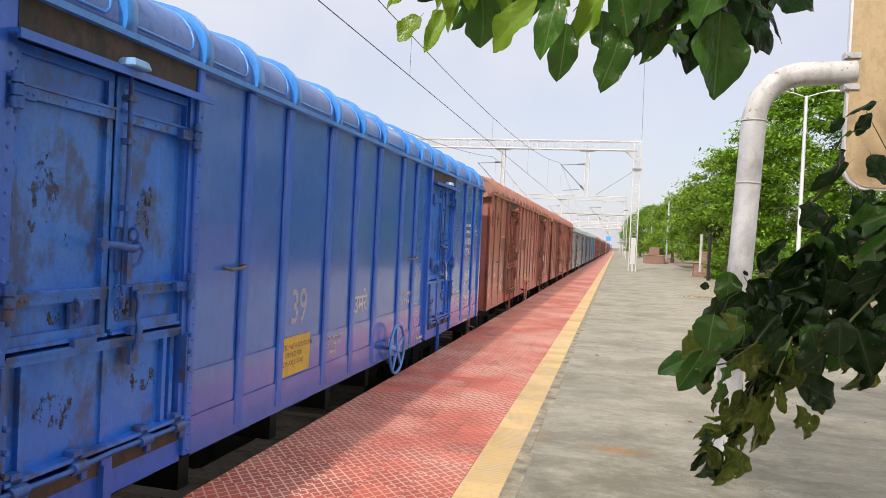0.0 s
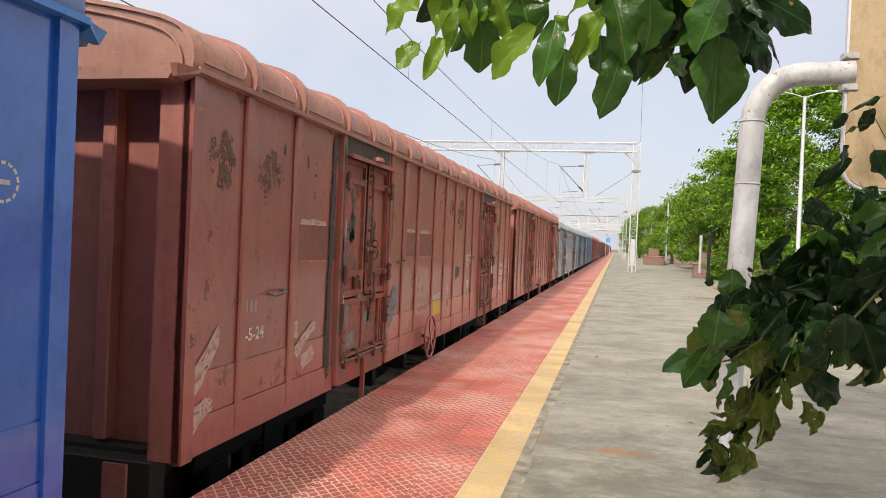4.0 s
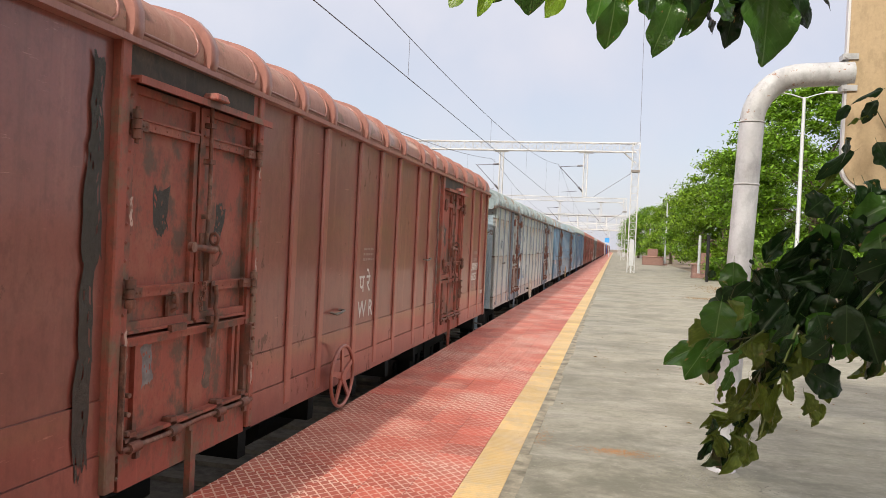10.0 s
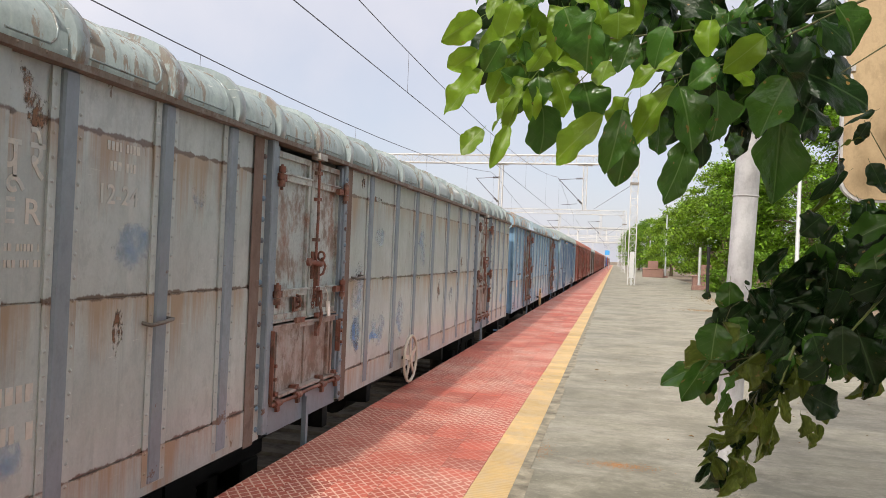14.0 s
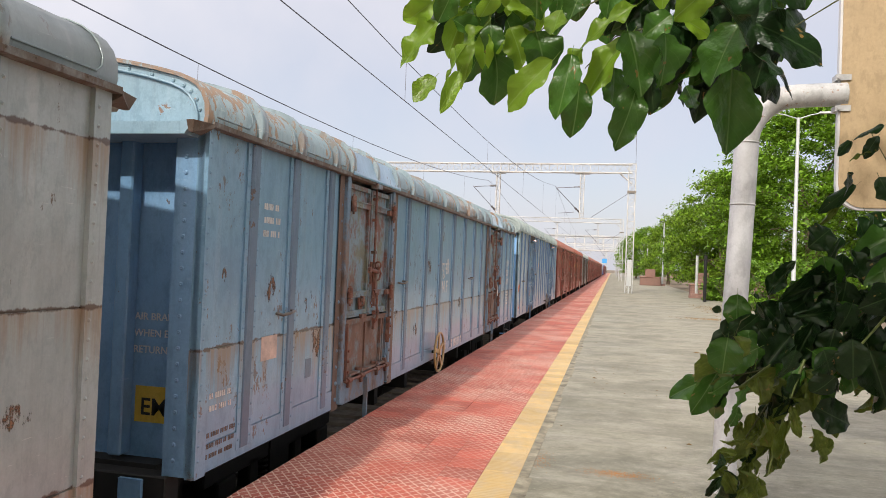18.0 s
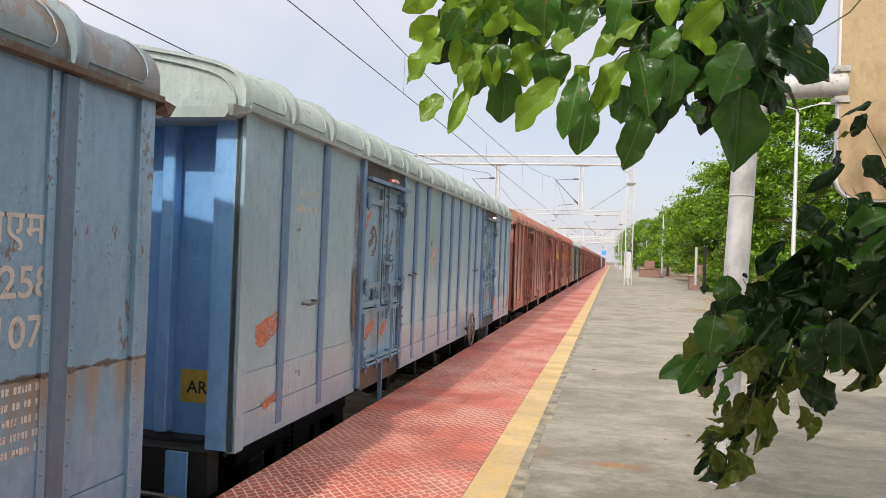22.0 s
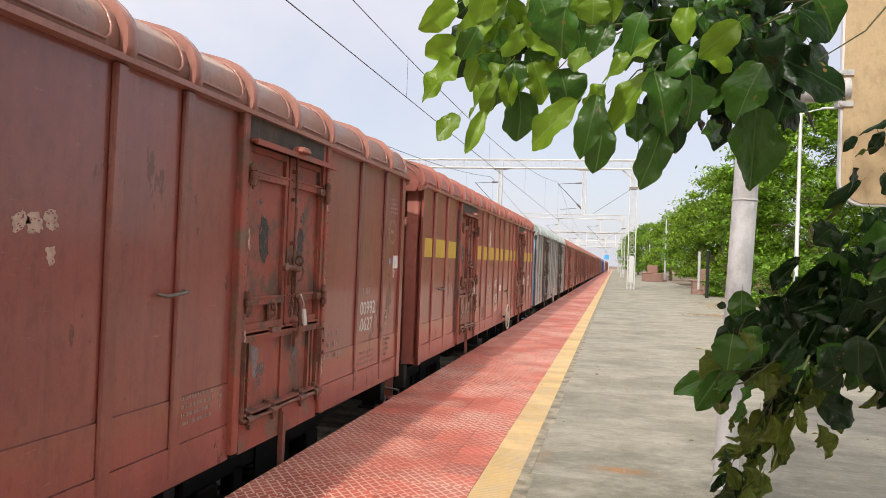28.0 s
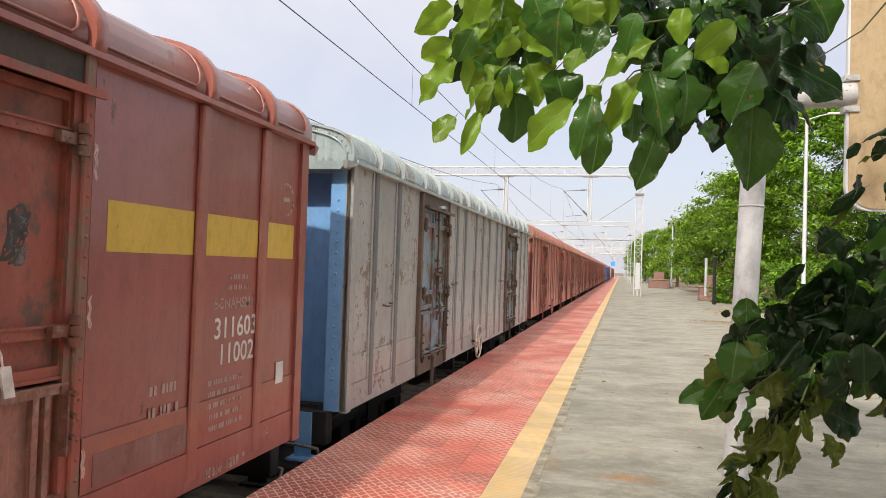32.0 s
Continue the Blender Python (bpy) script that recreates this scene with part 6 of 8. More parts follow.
# red wagon with the yellow squares
spans = [0.12, 0.7, 1.5, 2.30, 4.02, 4.6, 5.22, 6.1, 6.775, 7.45, 8.33, 8.95, 9.58, 11.17, 12.05, 12.85, 13.43]
for a, b in zip(spans, spans[1:]):
    if b - a < 1.2 and not (2.3 < a < 2.6 or 9.5 < a < 9.7):
        panel(7, a + 0.058, b - 0.058, 2.46, 2.72, M_YELLOW_SIGN, "yellow painted square", "yellow_square")
say(7, "311603", 12.26, 1.93, 0.19, M_WHITE_LETTER)
say(7, "11002", 12.32, 1.76, 0.19, M_WHITE_LETTER)
say(7, "BCNAHSM1", 12.25, 2.12, 0.10, M_DIM_LETTER)
bars(7, 12.4, 2.24, 0.3, 0.14, 2, M_DIM_LETTER, 37)
bars(7, 12.2, 1.35, 0.45, 0.36, 5, M_DIM_LETTER, 38)
bars(7, 12.2, 1.06, 0.5, 0.14, 1, M_DIM_LETTER, 39)
bars(7, 11.6, 1.55, 0.3, 0.24, 2, M_DIM_LETTER, 40)
badge(7, 13.23, 2.91, 0.13, M_DIM_LETTER)
panel(7, 13.14, 13.26, 1.52, 1.68, M_SEAL, "white paper sticker", "sticker")
scrape(7, 13.0, 1.2, 0.16, 0.16, M_PALE_PATCH, 61)
say(7, "पमरे", 6.12, 1.85, 0.27, M_WHITE_LETTER, "white stencilled letters")
say(7, "WCR", 6.10, 1.55, 0.25, M_WHITE_LETTER, "white stencilled letters")
for t, z in (("FITTED WITH", 2.33), ("HARD SPRINGS", 2.27), ("FOR 22.85", 2.21), ("AXLE LOAD", 2.15)):
    say(7, t, 6.12, z, 0.066, M_DIM_LETTER, "small stencilled notice")
stroke(7, ((6.24, 1.36), (6.6, 1.44), (6.86, 1.42)), 0.12, M_STROKE_PALE, 62, "patch of white paint")
panel(7, 6.94, 7.18, 1.77, 1.91, M_SEAL, "white paper sticker", "sticker")
stroke(7, ((5.50, 2.72), (5.52, 2.9), (5.6, 3.06)), 0.15, M_SEAL, 63, "torn white poster remnant")
for y, i in ((3.16, 1), (3.30, 2), (3.44, 3)):
    stroke(7, ((y, 1.5), (y + 0.06, 1.62), (y + 0.02, 1.72)), 0.035, M_STROKE_PALE, 600 + i, "white scrawl on the flap" if i == 1 else "", FLAP_X)
bars(7, 5.3, 1.7, 0.35, 0.34, 5, M_DIM_LETTER, 42)
scrape(7, 5.6, 1.56, 0.75, 0.07, M_PALE_PATCH, 64, ragged=0.6)
panel(7, 11.19, 12.0, 1.30, 1.46, M_PATCH_RED, "duller repainted strip", "repainted_strip")
panel(7, 4.68, 5.15, 1.32, 1.52, M_PATCH_RED, "duller repainted strip", "repainted_strip")
end_panel(7, 1.05, 1.30, 1.30, 1.52, M_YELLOW_SIGN, label="yellow painted square")
for d, dy, z, w, h, s in ((2.5, 0.4, 2.5, 0.2, 0.34, 1), (2.5, 1.05, 2.5, 0.16, 0.3, 2), (2.5, 0.5, 1.6, 0.4, 0.34, 3), (2.5, 1.0, 1.55, 0.3, 0.3, 4), (9.65, 0.4, 2.55, 0.2, 0.36, 5), (9.65, 1.05, 2.5, 0.18, 0.4, 6)):
    blotch("paint_patch", M_PALE_PATCH if s in (3, 4) else M_PATCH, TRAIN[7][0], (SIDE - 0.0195 if z > 1.86 else SIDE - 0.0115, d + dy, z), w, h, s, "", 0.6)
seal(7, 0, 0.84, 1.98)
seal(7, 1, 0.85, 1.98)


# bolt heads in columns beside the doors of the riveted wagons
bm = bmesh.new()
tube(bm, [(0, 0, 0), (0.008, 0, 0), (0.016, 0, 0)], [0.021, 0.019, 0.009], 8)
BOLT = mesh_of("bolt", bm, M_FRAME_MIX)
for k in (3, 4):
    off = (WAGONS[k][0]["length"] - LONG["length"]) / 2
    for d in LONG["doors"]:
        for i in range(14):
            for y, x in ((d + off - 0.125 + WAGONS[k][0].get("door_shift", 0.0), SIDE + 0.002), (d + off + DOOR - 0.03 + WAGONS[k][0].get("door_shift", 0.0), SIDE + 0.052)):
                z = 1.12 + i * 0.152
                part("bolt", BOLT, None, TRAIN[k][0], at=(x + (0.012 if z < 1.28 else 0.006 if z < 2.16 else 0.0) * (x < SIDE + 0.05), y, z))
# grease and scuffs on the doors of the blue wagon
for d, i in ((2.5, 0), (9.65, 30)):
    for y, z, w, h, j in ((0.3, 2.6, 0.3, 0.5, 1), (1.0, 2.5, 0.3, 0.5, 2), (0.45, 2.0, 0.4, 0.2, 3), (0.9, 2.02, 0.3, 0.2, 4)):
        blotch("paint_patch", M_BROWN_SMEAR, TRAIN[0][0], (LEAF_X - 0.0003, d + y, z), w, h, i + j)
    for y, z, w, h, j in ((0.4, 1.55, 0.4, 0.3, 5), (1.05, 1.6, 0.4, 0.3, 6)):
        blotch("paint_patch", M_BROWN_SMEAR, TRAIN[0][0], (FLAP_X - 0.0003, d + y, z), w, h, i + j)

# dark grease, bare spots and pale flakes on the doors of the red wagons
for k in (1, 2, 6, 7):
    for d in (2.5, 9.65):
        i = 700 + 20 * k + int(d)
        stroke(k, ((d + 0.40, 2.72), (d + 0.38, 2.5), (d + 0.44, 2.36)), 0.13, M_STROKE_BLACK, i, "dark grease patch on the door", LEAF_X)
        stroke(k, ((d + 1.06, 2.66), (d + 1.02, 2.45), (d + 0.98, 2.36)), 0.11, M_STROKE_BLACK, i + 1, "", LEAF_X)
        stroke(k, ((d + 0.30, 1.80), (d + 0.33, 1.5)), 0.10, M_STROKE_GREY, i + 2, "", FLAP_X)
        stroke(k, ((d + 0.96, 1.74), (d + 0.93, 1.42)), 0.08, M_STROKE_BROWN, i + 3, "", FLAP_X)
        if d < 5:
            for j, (top, low, off, wide) in enumerate(((3.36, 2.7, -0.19, 0.09), (2.9, 2.2, -0.20, 0.12), (2.35, 1.7, -0.215, 0.085), (1.85, 1.15, -0.225, 0.10))):
                stroke(k, ((d + off, top), (d + off - 0.015, (top + low) / 2), (d + off + 0.005, low)), wide, M_STROKE_BROWN if k == 6 else M_STROKE_BLACK, i + 40 + j, "" if j else "dark peeled strip beside the door", SIDE + 0.0136 + 0.0004 * j)
        elif k == 2:
            panel(k, d - 0.30, d - 0.09, 1.1, 3.38, M_STAIN_STRIP, "brown stain beside the door", "rusted_strip")
        panel(k, d, d + 1.33, 3.222, 3.385, M_SOOT, "sooty board over the door", "sooty_board").matrix_basis = Matrix.Translation((0.031, 0, 0))
        for j in range(5):
            z = 1.35 + 0.36 * j
            stroke(k, ((d + (0.035 if j % 2 else DOOR - 0.03), z), (d + (0.03 if j % 2 else DOOR - 0.035), z + 0.2)), 0.022, M_STROKE_PALE, i + 5 + j, "pale flake of old paint" if j == 0 else "", SIDE + 0.0528)
# ---------------------------------------------------------------- platform, track and ground
EDGE, YL, YR, RIGHT = -2.42, -0.92, -0.64, 6.2
NEAR, FAR = -25.0, 330.0


def sheet(name, x0, x1, y0, y1, z0, z1, material, label, category):
    return setting(name, boxes((x0, x1, y0, y1, z0, z1)), material, label, category)


sheet("ground", -900, 900, -400, 2500, -1.6, -1.2, M_EARTH, "dry brown earth reaching the horizon", "ground")
sheet("platform_slab", YR, RIGHT, NEAR, FAR, -1.2, 0.0, M_CONCRETE, "worn broom-finished concrete platform surface with dust and stains", "platform")
platform = sheet("tile_bed", EDGE + 0.02, YR, NEAR, FAR, -0.3, -0.014, M_MORTAR, "mortar bed under the platform edge tiles", "platform")
sheet("platform_wall", EDGE + 0.14, YR, NEAR, FAR, -1.2, -0.3, M_SLEEPER, "stained concrete platform wall beside the track", "wall")
sheet("platform_verge", RIGHT, 26.0, NEAR, FAR, -1.2, -0.12, M_EARTH, "bare earth verge behind the platform", "ground")
bm = bmesh.new()
for k in range(160):
    y = 0.2 + k * 0.9
    w = 0.03 + 0.02 * math.sin(k * 1.7)
    box(bm, YR + 0.002, YR + 0.06 + w, y, y + 0.9, -0.01, 0.004 + 0.002 * math.sin(k * 2.3))
setting("tile_kerb", bm, M_KERB, "thin pale mortar strip along the yellow tiles", "kerb")

# track
track = thing("railway_track", "dark ballasted broad gauge railway track beside the platform", "track", kind="structure")
for s in (-1, 1):
    bm = bmesh.new()
    x = TRACK + s * 0.87
    box(bm, x - 0.035, x + 0.035, NEAR, FAR, RAIL - 0.045, RAIL)
    box(bm, x - 0.01, x + 0.01, NEAR, FAR, RAIL - 0.13, RAIL - 0.045)
    box(bm, x - 0.07, x + 0.07, NEAR, FAR, RAIL - 0.15, RAIL - 0.13)
    part("rail", bm, M_RAIL, track)
sleeper = mesh_of("sleeper", boxes((-1.35, 1.35, -0.12, 0.12, -0.12, 0.05, 0.02)), M_SLEEPER)
for k in range(90):
    part("sleeper", sleeper, None, track, at=(TRACK, 0.3 + k * 0.6, RAIL - 0.2))
rng = random.Random(11)
bed = bmesh.new()
box(bed, TRACK - 2.6, EDGE + 0.14, NEAR, FAR, -1.2, RAIL - 0.2)
setting("ballast_bed", bed, M_BALLAST, "dark oily crushed stone bed under the rails", "ballast")


def stones(name, count, x0, x1, y0, y1, z, label):
    verts, faces = [], []
    base = [(1, 0, 0), (-1, 0, 0), (0, 1, 0), (0, -1, 0), (0, 0, 1), (0, 0, -1)]
    tri = [(0, 2, 4), (2, 1, 4), (1, 3, 4), (3, 0, 4), (2, 0, 5), (1, 2, 5), (3, 1, 5), (0, 3, 5)]
    for _ in range(count):
        c = Vector((rng.uniform(x0, x1), y0 + (y1 - y0) * rng.random() ** 1.5, z + rng.uniform(-0.01, 0.035)))
        m = Euler((rng.uniform(0, 6), rng.uniform(0, 6), rng.uniform(0, 6))).to_matrix()
        r = rng.uniform(0.018, 0.042)
        n = len(verts)
        verts += [c + m @ (Vector(p) * r * rng.uniform(0.7, 1.3)) for p in base]
        faces += [tuple(n + i for i in f) for f in tri]
    me = bpy.data.meshes.new(name)
    me.from_pydata(verts, [], faces)
    me.materials.append(M_BALLAST)
    return tagged(new(name, me), label, "ballast", "", "stuff")


stones("ballast_stones", 16000, TRACK + 0.2, EDGE + 0.13, 1.0, 30.0, RAIL - 0.19, "loose dark crushed stones between rail and platform")


# second line, mostly behind the train
second = thing("railway_track", "second broad gauge track behind the goods train", "track", kind="structure")
for s in (-1, 1):
    bm = bmesh.new()
    x = TRACK - 4.7 + s * 0.87
    box(bm, x - 0.035, x + 0.035, NEAR, FAR, RAIL - 0.15, RAIL)
    part("rail", bm, M_RAIL, second)
sheet("second_bed", TRACK - 8.0, TRACK - 2.6, NEAR, FAR, -1.2, RAIL - 0.16, M_BALLAST, "crushed stone bed of the second track", "ballast")


# ---------------------------------------------------------------- overhead line
MAST_X, BEAM = 1.12, 8.75


def lattice(bm, a, b, half, chord, lace, bays):
    """A square lattice girder from a to b."""
    a, b = Vector(a), Vector(b)
    way = (b - a).normalized()
    side = Vector((0, 1, 0)) if abs(way.y) < 0.5 else Vector((1, 0, 0))
    up = way.cross(side)
    corners = [side * sx * half[0] + up * sy * half[1] for sx, sy in ((-1, -1), (1, -1), (1, 1), (-1, 1))]
    for c in corners:
        tube(bm, [a + c, b + c], chord, 4)
    for i in range(bays):
        p, q = a.lerp(b, i / bays), a.lerp(b, (i + 1) / bays)
        for k in range(4):
            c, d = corners[k], corners[(k + 1) % 4]
            tube(bm, [p + (c if i % 2 else d), q + (d if i % 2 else c)], lace, 4)
            tube(bm, [q + c, q + d], lace, 4)


def make_gantry():
    g = thing("overhead_line_gantry", "silver-painted lattice steel gantry carrying the overhead wires", "gantry", group="overhead line gantries")
    bm = bmesh.new()
    lattice(bm, (MAST_X, 0, 0.0), (MAST_X, 0, 9.0), (0.24, 0.24), 0.045, 0.018, 18)
    part("mast", bm, M_GANTRY, g)
    bm = boxes((MAST_X - 0.3, MAST_X + 0.3, -0.3, 0.3, 6.95, 7.1))
    part("collar", bm, M_GREASE, g)
    bm = bmesh.new()
    lattice(bm, (MAST_X, 0, BEAM - 0.1), (-18.5, 0, BEAM - 0.1), (0.22, 0.3), 0.05, 0.02, 34)
    part("beam", bm, M_GANTRY, g)
    bm = bmesh.new()
    tube(bm, [(MAST_X, 0, 7.6), (MAST_X - 0.9, 0, BEAM - 0.35)], 0.05, 5)
    tube(bm, [(MAST_X, 0.2, 7.6), (MAST_X - 0.9, 0.2, BEAM - 0.35)], 0.05, 5)
    part("knee_brace", bm, M_GANTRY, g)
    bm = bmesh.new()
    lattice(bm, (-18.5, 0, -1.2), (-18.5, 0, 9.0), (0.24, 0.24), 0.045, 0.018, 18)
    part("mast", bm, M_GANTRY, g)
    for x in (-2.28, -8.26):
        bm = bmesh.new()
        lattice(bm, (x, 0, BEAM - 0.45), (x, 0, 5.1), (0.13, 0.13), 0.035, 0.014, 9)
        box(bm, x - 0.5, x + 0.5, -0.12, 0.12, BEAM - 0.52, BEAM - 0.42)
        drop = part("drop_arm", bm, M_GANTRY, g)
        bm = bmesh.new()
        tube(bm, [(x - 0.1, 0, 7.35), (x - 1.75, 0, 7.25)], 0.025, 6)
        tube(bm, [(x - 0.1, 0, 5.5), (x - 1.85, 0, 7.3)], 0.03, 6)
        tube(bm, [(x - 0.5, 0, 5.55), (x - 1.6, 0, 5.45)], 0.02, 6)
        part("cantilever", bm, M_WIRE, drop)
        for p, q in (((x - 0.1, 0, 7.35), (x - 0.6, 0, 7.32)), ((x - 0.1, 0, 5.5), (x - 0.45, 0, 5.86))):
            bm = bmesh.new()
            p, q = Vector(p), Vector(q)
            for i in range(7):
                disc(bm, p.lerp(q, (i + 0.5) / 7), q - p, 0.075, 0.018, 10)
            part("insulator", bm, M_INSULATOR, drop)
    bm = bmesh.new()
    tube(bm, [(MAST_X - 0.26, 0, 6.9), (-1.6, 0, 5.2)], 0.018, 5)
    part("stay_wire", bm, M_WIRE, g)
    return g


gantry = make_gantry()
gantry.matrix_basis = pose(0, 52.6, 0)
for k, y in enumerate((110, 166, 222, 278)):
    copy_thing(gantry, pose(0, y, 0))
cabinet = thing("mast_cabinet", "small grey steel cabinet fixed to the gantry mast", "cabinet", (MAST_X, 52.3, 0))
part("door", boxes((-0.16, 0.16, -0.16, 0.02, 0.5, 2.3)), M_GALV, cabinet)
part("post", boxes((-0.05, 0.05, -0.1, 0.0, 0.0, 0.5)), M_GALV, cabinet)


def wire_run(x, low, lowest, middle, bend, droppers, label, radius=0.009):
    """Contact wire, and a messenger wire that hangs lowest at y = middle and rises to the gantries on either side."""
    run = thing("overhead_wire", label, "overhead wire")

    def hang(y):
        a = middle
        while y > 52.6 and y > a + (52.6 - middle):
            a += 2 * (52.6 - middle)
        return lowest + bend * (y - a) ** 2

    ys = [-19.0 + 3.2 * k for k in range(76)]
    for name, level in (("contact_wire", lambda y: low), ("messenger_wire", hang)):
        bm = bmesh.new()
        tube(bm, [(x, y, level(y)) for y in ys], radius, 5)
        part(name, bm, M_WIRE, run)
    for y in droppers:
        bm = bmesh.new()
        tube(bm, [(x, y, low), (x, y, hang(y))], 0.005, 4)
        part("dropper", bm, M_WIRE, run)


wire_run(-4.1, 4.755, 5.53, 16.0, 0.0014, [4.1 + 9.75 * k for k in range(11)], "thin dark contact and messenger wires above the train")
wire_run(-8.8, 4.82, 5.66, 13.0, 0.0013, [4.4 + 9.65 * k for k in range(11)], "thin dark overhead wires above the second track", 0.013)
feeder = thing("mast_wire", "thin dark wire rising from the gantry mast", "wire")
bm = bmesh.new()
tube(bm, [(MAST_X + 0.22, 52.6, 9.0), (MAST_X + 0.05, 52.2, 22.0)], 0.014, 5)
part("strand", bm, M_WIRE, feeder)


# ---------------------------------------------------------------- sign on the bent pole
sign = thing("platform_sign", "cream sign board carried by a bent white pipe post", "sign", (0.83, 5.69, 0))
R = 0.086
bm = bmesh.new()
tube(bm, [(0.0, 0, -0.02), (0.04, 0, 1.2), (0.075, 0, 2.1)], R, 24)
post = part("post", bm, M_POLE, sign)
bm = bmesh.new()
tube(bm, [(0.075, 0, 2.1), (0.09, 0, 2.55)], R, 24)
part("post_upper", bm, M_POLE, sign)
bm = bmesh.new()
pts = [(0.09 + 0.33 * (1 - math.cos(a)), 0, 2.55 + 0.35 * math.sin(a)) for a in (math.pi / 2 * k / 10 for k in range(11))]
tube(bm, pts + [(0.74, 0, 2.91)], R * 0.97, 24)
part("bend", bm, M_POLE_RUSTY, sign, "white pipe bend speckled with rust")
for x, z, r in ((0.0755, 2.11, 0.007), (0.0905, 2.56, 0.006)):
    bm = bmesh.new()
    ring(bm, (x, 0, z), (0.02, 0, 1), R, r, 24, 6)
    part("weld_seam", bm, M_POLE_RUSTY, sign)
bm = bmesh.new()
tube(bm, [(0.0, 0, -0.01), (0.0, 0, 0.03), (0.0, 0, 0.05)], [R + 0.018, R + 0.016, R + 0.002], 20)
part("base_collar", bm, M_POLE, post)
# board with rounded corners
bw, z0, z1, rad = 2.6, 2.10, 3.9, 0.17
outline = []
for cx, cz, a0 in ((0.70 + rad, z0 + rad, 180), (0.70 + bw - rad, z0 + rad, 270), (0.70 + bw - rad, z1 - rad, 0), (0.70 + rad, z1 - rad, 90)):
    for k in range(7):
        a = radians(a0 + 15 * k)
        outline.append((cx + rad * math.cos(a), cz + rad * math.sin(a)))


def slab(outline, y0, y1):
    bm = bmesh.new()
    a = [bm.verts.new((x, y0, z)) for x, z in outline]
    b = [bm.verts.new((x, y1, z)) for x, z in outline]
    bm.faces.new(a)
    bm.faces.new(b[::-1])
    for i in range(len(a)):
        bm.faces.new((a[i], b[i], b[(i + 1) % len(a)], a[(i + 1) % len(a)]))
    return bm


part("board", slab(outline, -0.035, 0.035), M_CREAM, sign)
mid = (0.70 + bw / 2, (z0 + z1) / 2)
rim = [(mid[0] + (x - mid[0]) * 1.012, mid[1] + (z - mid[1]) * 1.017) for x, z in outline]
part("board_edge", slab(rim, -0.025, 0.025), M_WHITE_PANEL, sign)
for z in (2.80, 3.02):
    bm = bmesh.new()
    box(bm, 0.66, 0.76, -0.05, 0.05, z - 0.02, z + 0.02)
    tube(bm, [(0.68, -0.06, z), (0.68, 0.06, z)], 0.014, 6)
    part("clamp", bm, M_POLE_RUSTY, sign)
bm = bmesh.new()
tube(bm, [(0.70 + bw, 0, -0.02), (0.70 + bw, 0, 2.9)], R, 20)
part("post", bm, M_POLE, sign)


# ---------------------------------------------------------------- lamps, seats and the far end
def lamp_post(x, y, h, arms, label):
    p = thing("lamp_post", label, "lamp post", (x, y, -0.12), "platform lamp posts")
    bm = bmesh.new()
    tube(bm, [(0, 0, 0), (0, 0, 1.2), (0, 0, 1.25), (0, 0, h)], [0.105, 0.105, 0.09, 0.065], 12)
    part("shaft", bm, M_GALV, p)
    for s in arms:
        bm = bmesh.new()
        tube(bm, [(0, 0, h - 0.05), (s * 0.5, 0, h + 0.12), (s * 0.9, 0, h + 0.2)], 0.025, 8)
        arm = part("arm", bm, M_GALV, p)
        bm = boxes((min(s * 0.8, s * 1.35), max(s * 0.8, s * 1.35), -0.09, 0.09, h + 0.17, h + 0.25))
        part("lamp_head", bevel(bm, 0.02), M_WHITE_PANEL, arm)
    bm = boxes((-0.3, 0.3, -0.3, 0.3, 0.0, 0.32, 0.03))
    part("plinth", bm, M_BRICK, p)
    return p


lamp_post(7.55, 34.0, 8.55, (-1, 1), "tall pale galvanised twin-arm lamp post")
lamp_post(5.5, 86.0, 8.2, (1,), "pale galvanised lamp post behind the platform")
lamp_post(5.6, 128.0, 8.0, (1,), "far pale galvanised lamp post")
lamp_post(6.6, 108.0, 8.2, (-1, 1), "far pale twin-arm lamp post")


def short_post(x, y, h, material, label, base=True):
    p = thing("short_post", label, "post", (x, y, 0), "short posts on the platform")
    bm = bmesh.new()
    tube(bm, [(0, 0, 0), (0, 0, h)], 0.09, 12)
    part("pipe", bm, material, p)
    if base:
        bm = boxes((-0.45, 0.45, -0.4, 0.4, 0, 0.3, 0.04))
        part("plinth", bevel(bm, 0.02), M_BRICK, p)


short_post(5.22, 49.0, 2.7, M_GALV, "grey pipe post on a low brick plinth")
short_post(5.05, 43.2, 2.6, M_DARK, "black painted pipe post on the platform", False)


def planter(x, y, w, h, label):
    p = thing("brick_seat", label, "seat", (x, y, 0), "brick seats on the platform")
    bm = boxes((-w / 2, w / 2, -0.5, 0.5, 0, h))
    part("block", bevel(bm, 0.03), M_BRICK, p)
    bm = boxes((-w / 2 - 0.08, w / 2 + 0.08, -0.58, 0.58, h, h + 0.07))
    part("slab", bevel(bm, 0.02), M_WALL, p)
    bm = boxes((-w / 4, w / 4, 0.1, 0.45, h + 0.07, h + 0.9))
    part("back", bevel(bm, 0.03), M_BRICK, p)


planter(4.1, 84.5, 2.2, 0.9, "reddish brick seat block beside the platform")
planter(6.6, 58.0, 1.8, 0.7, "low brick seat in the shade of trees")
wall = sheet("boundary_wall", 15.0, 15.25, 20, 200, -0.12, 1.9, M_WALL, "old pinkish plastered boundary wall behind trees", "wall")

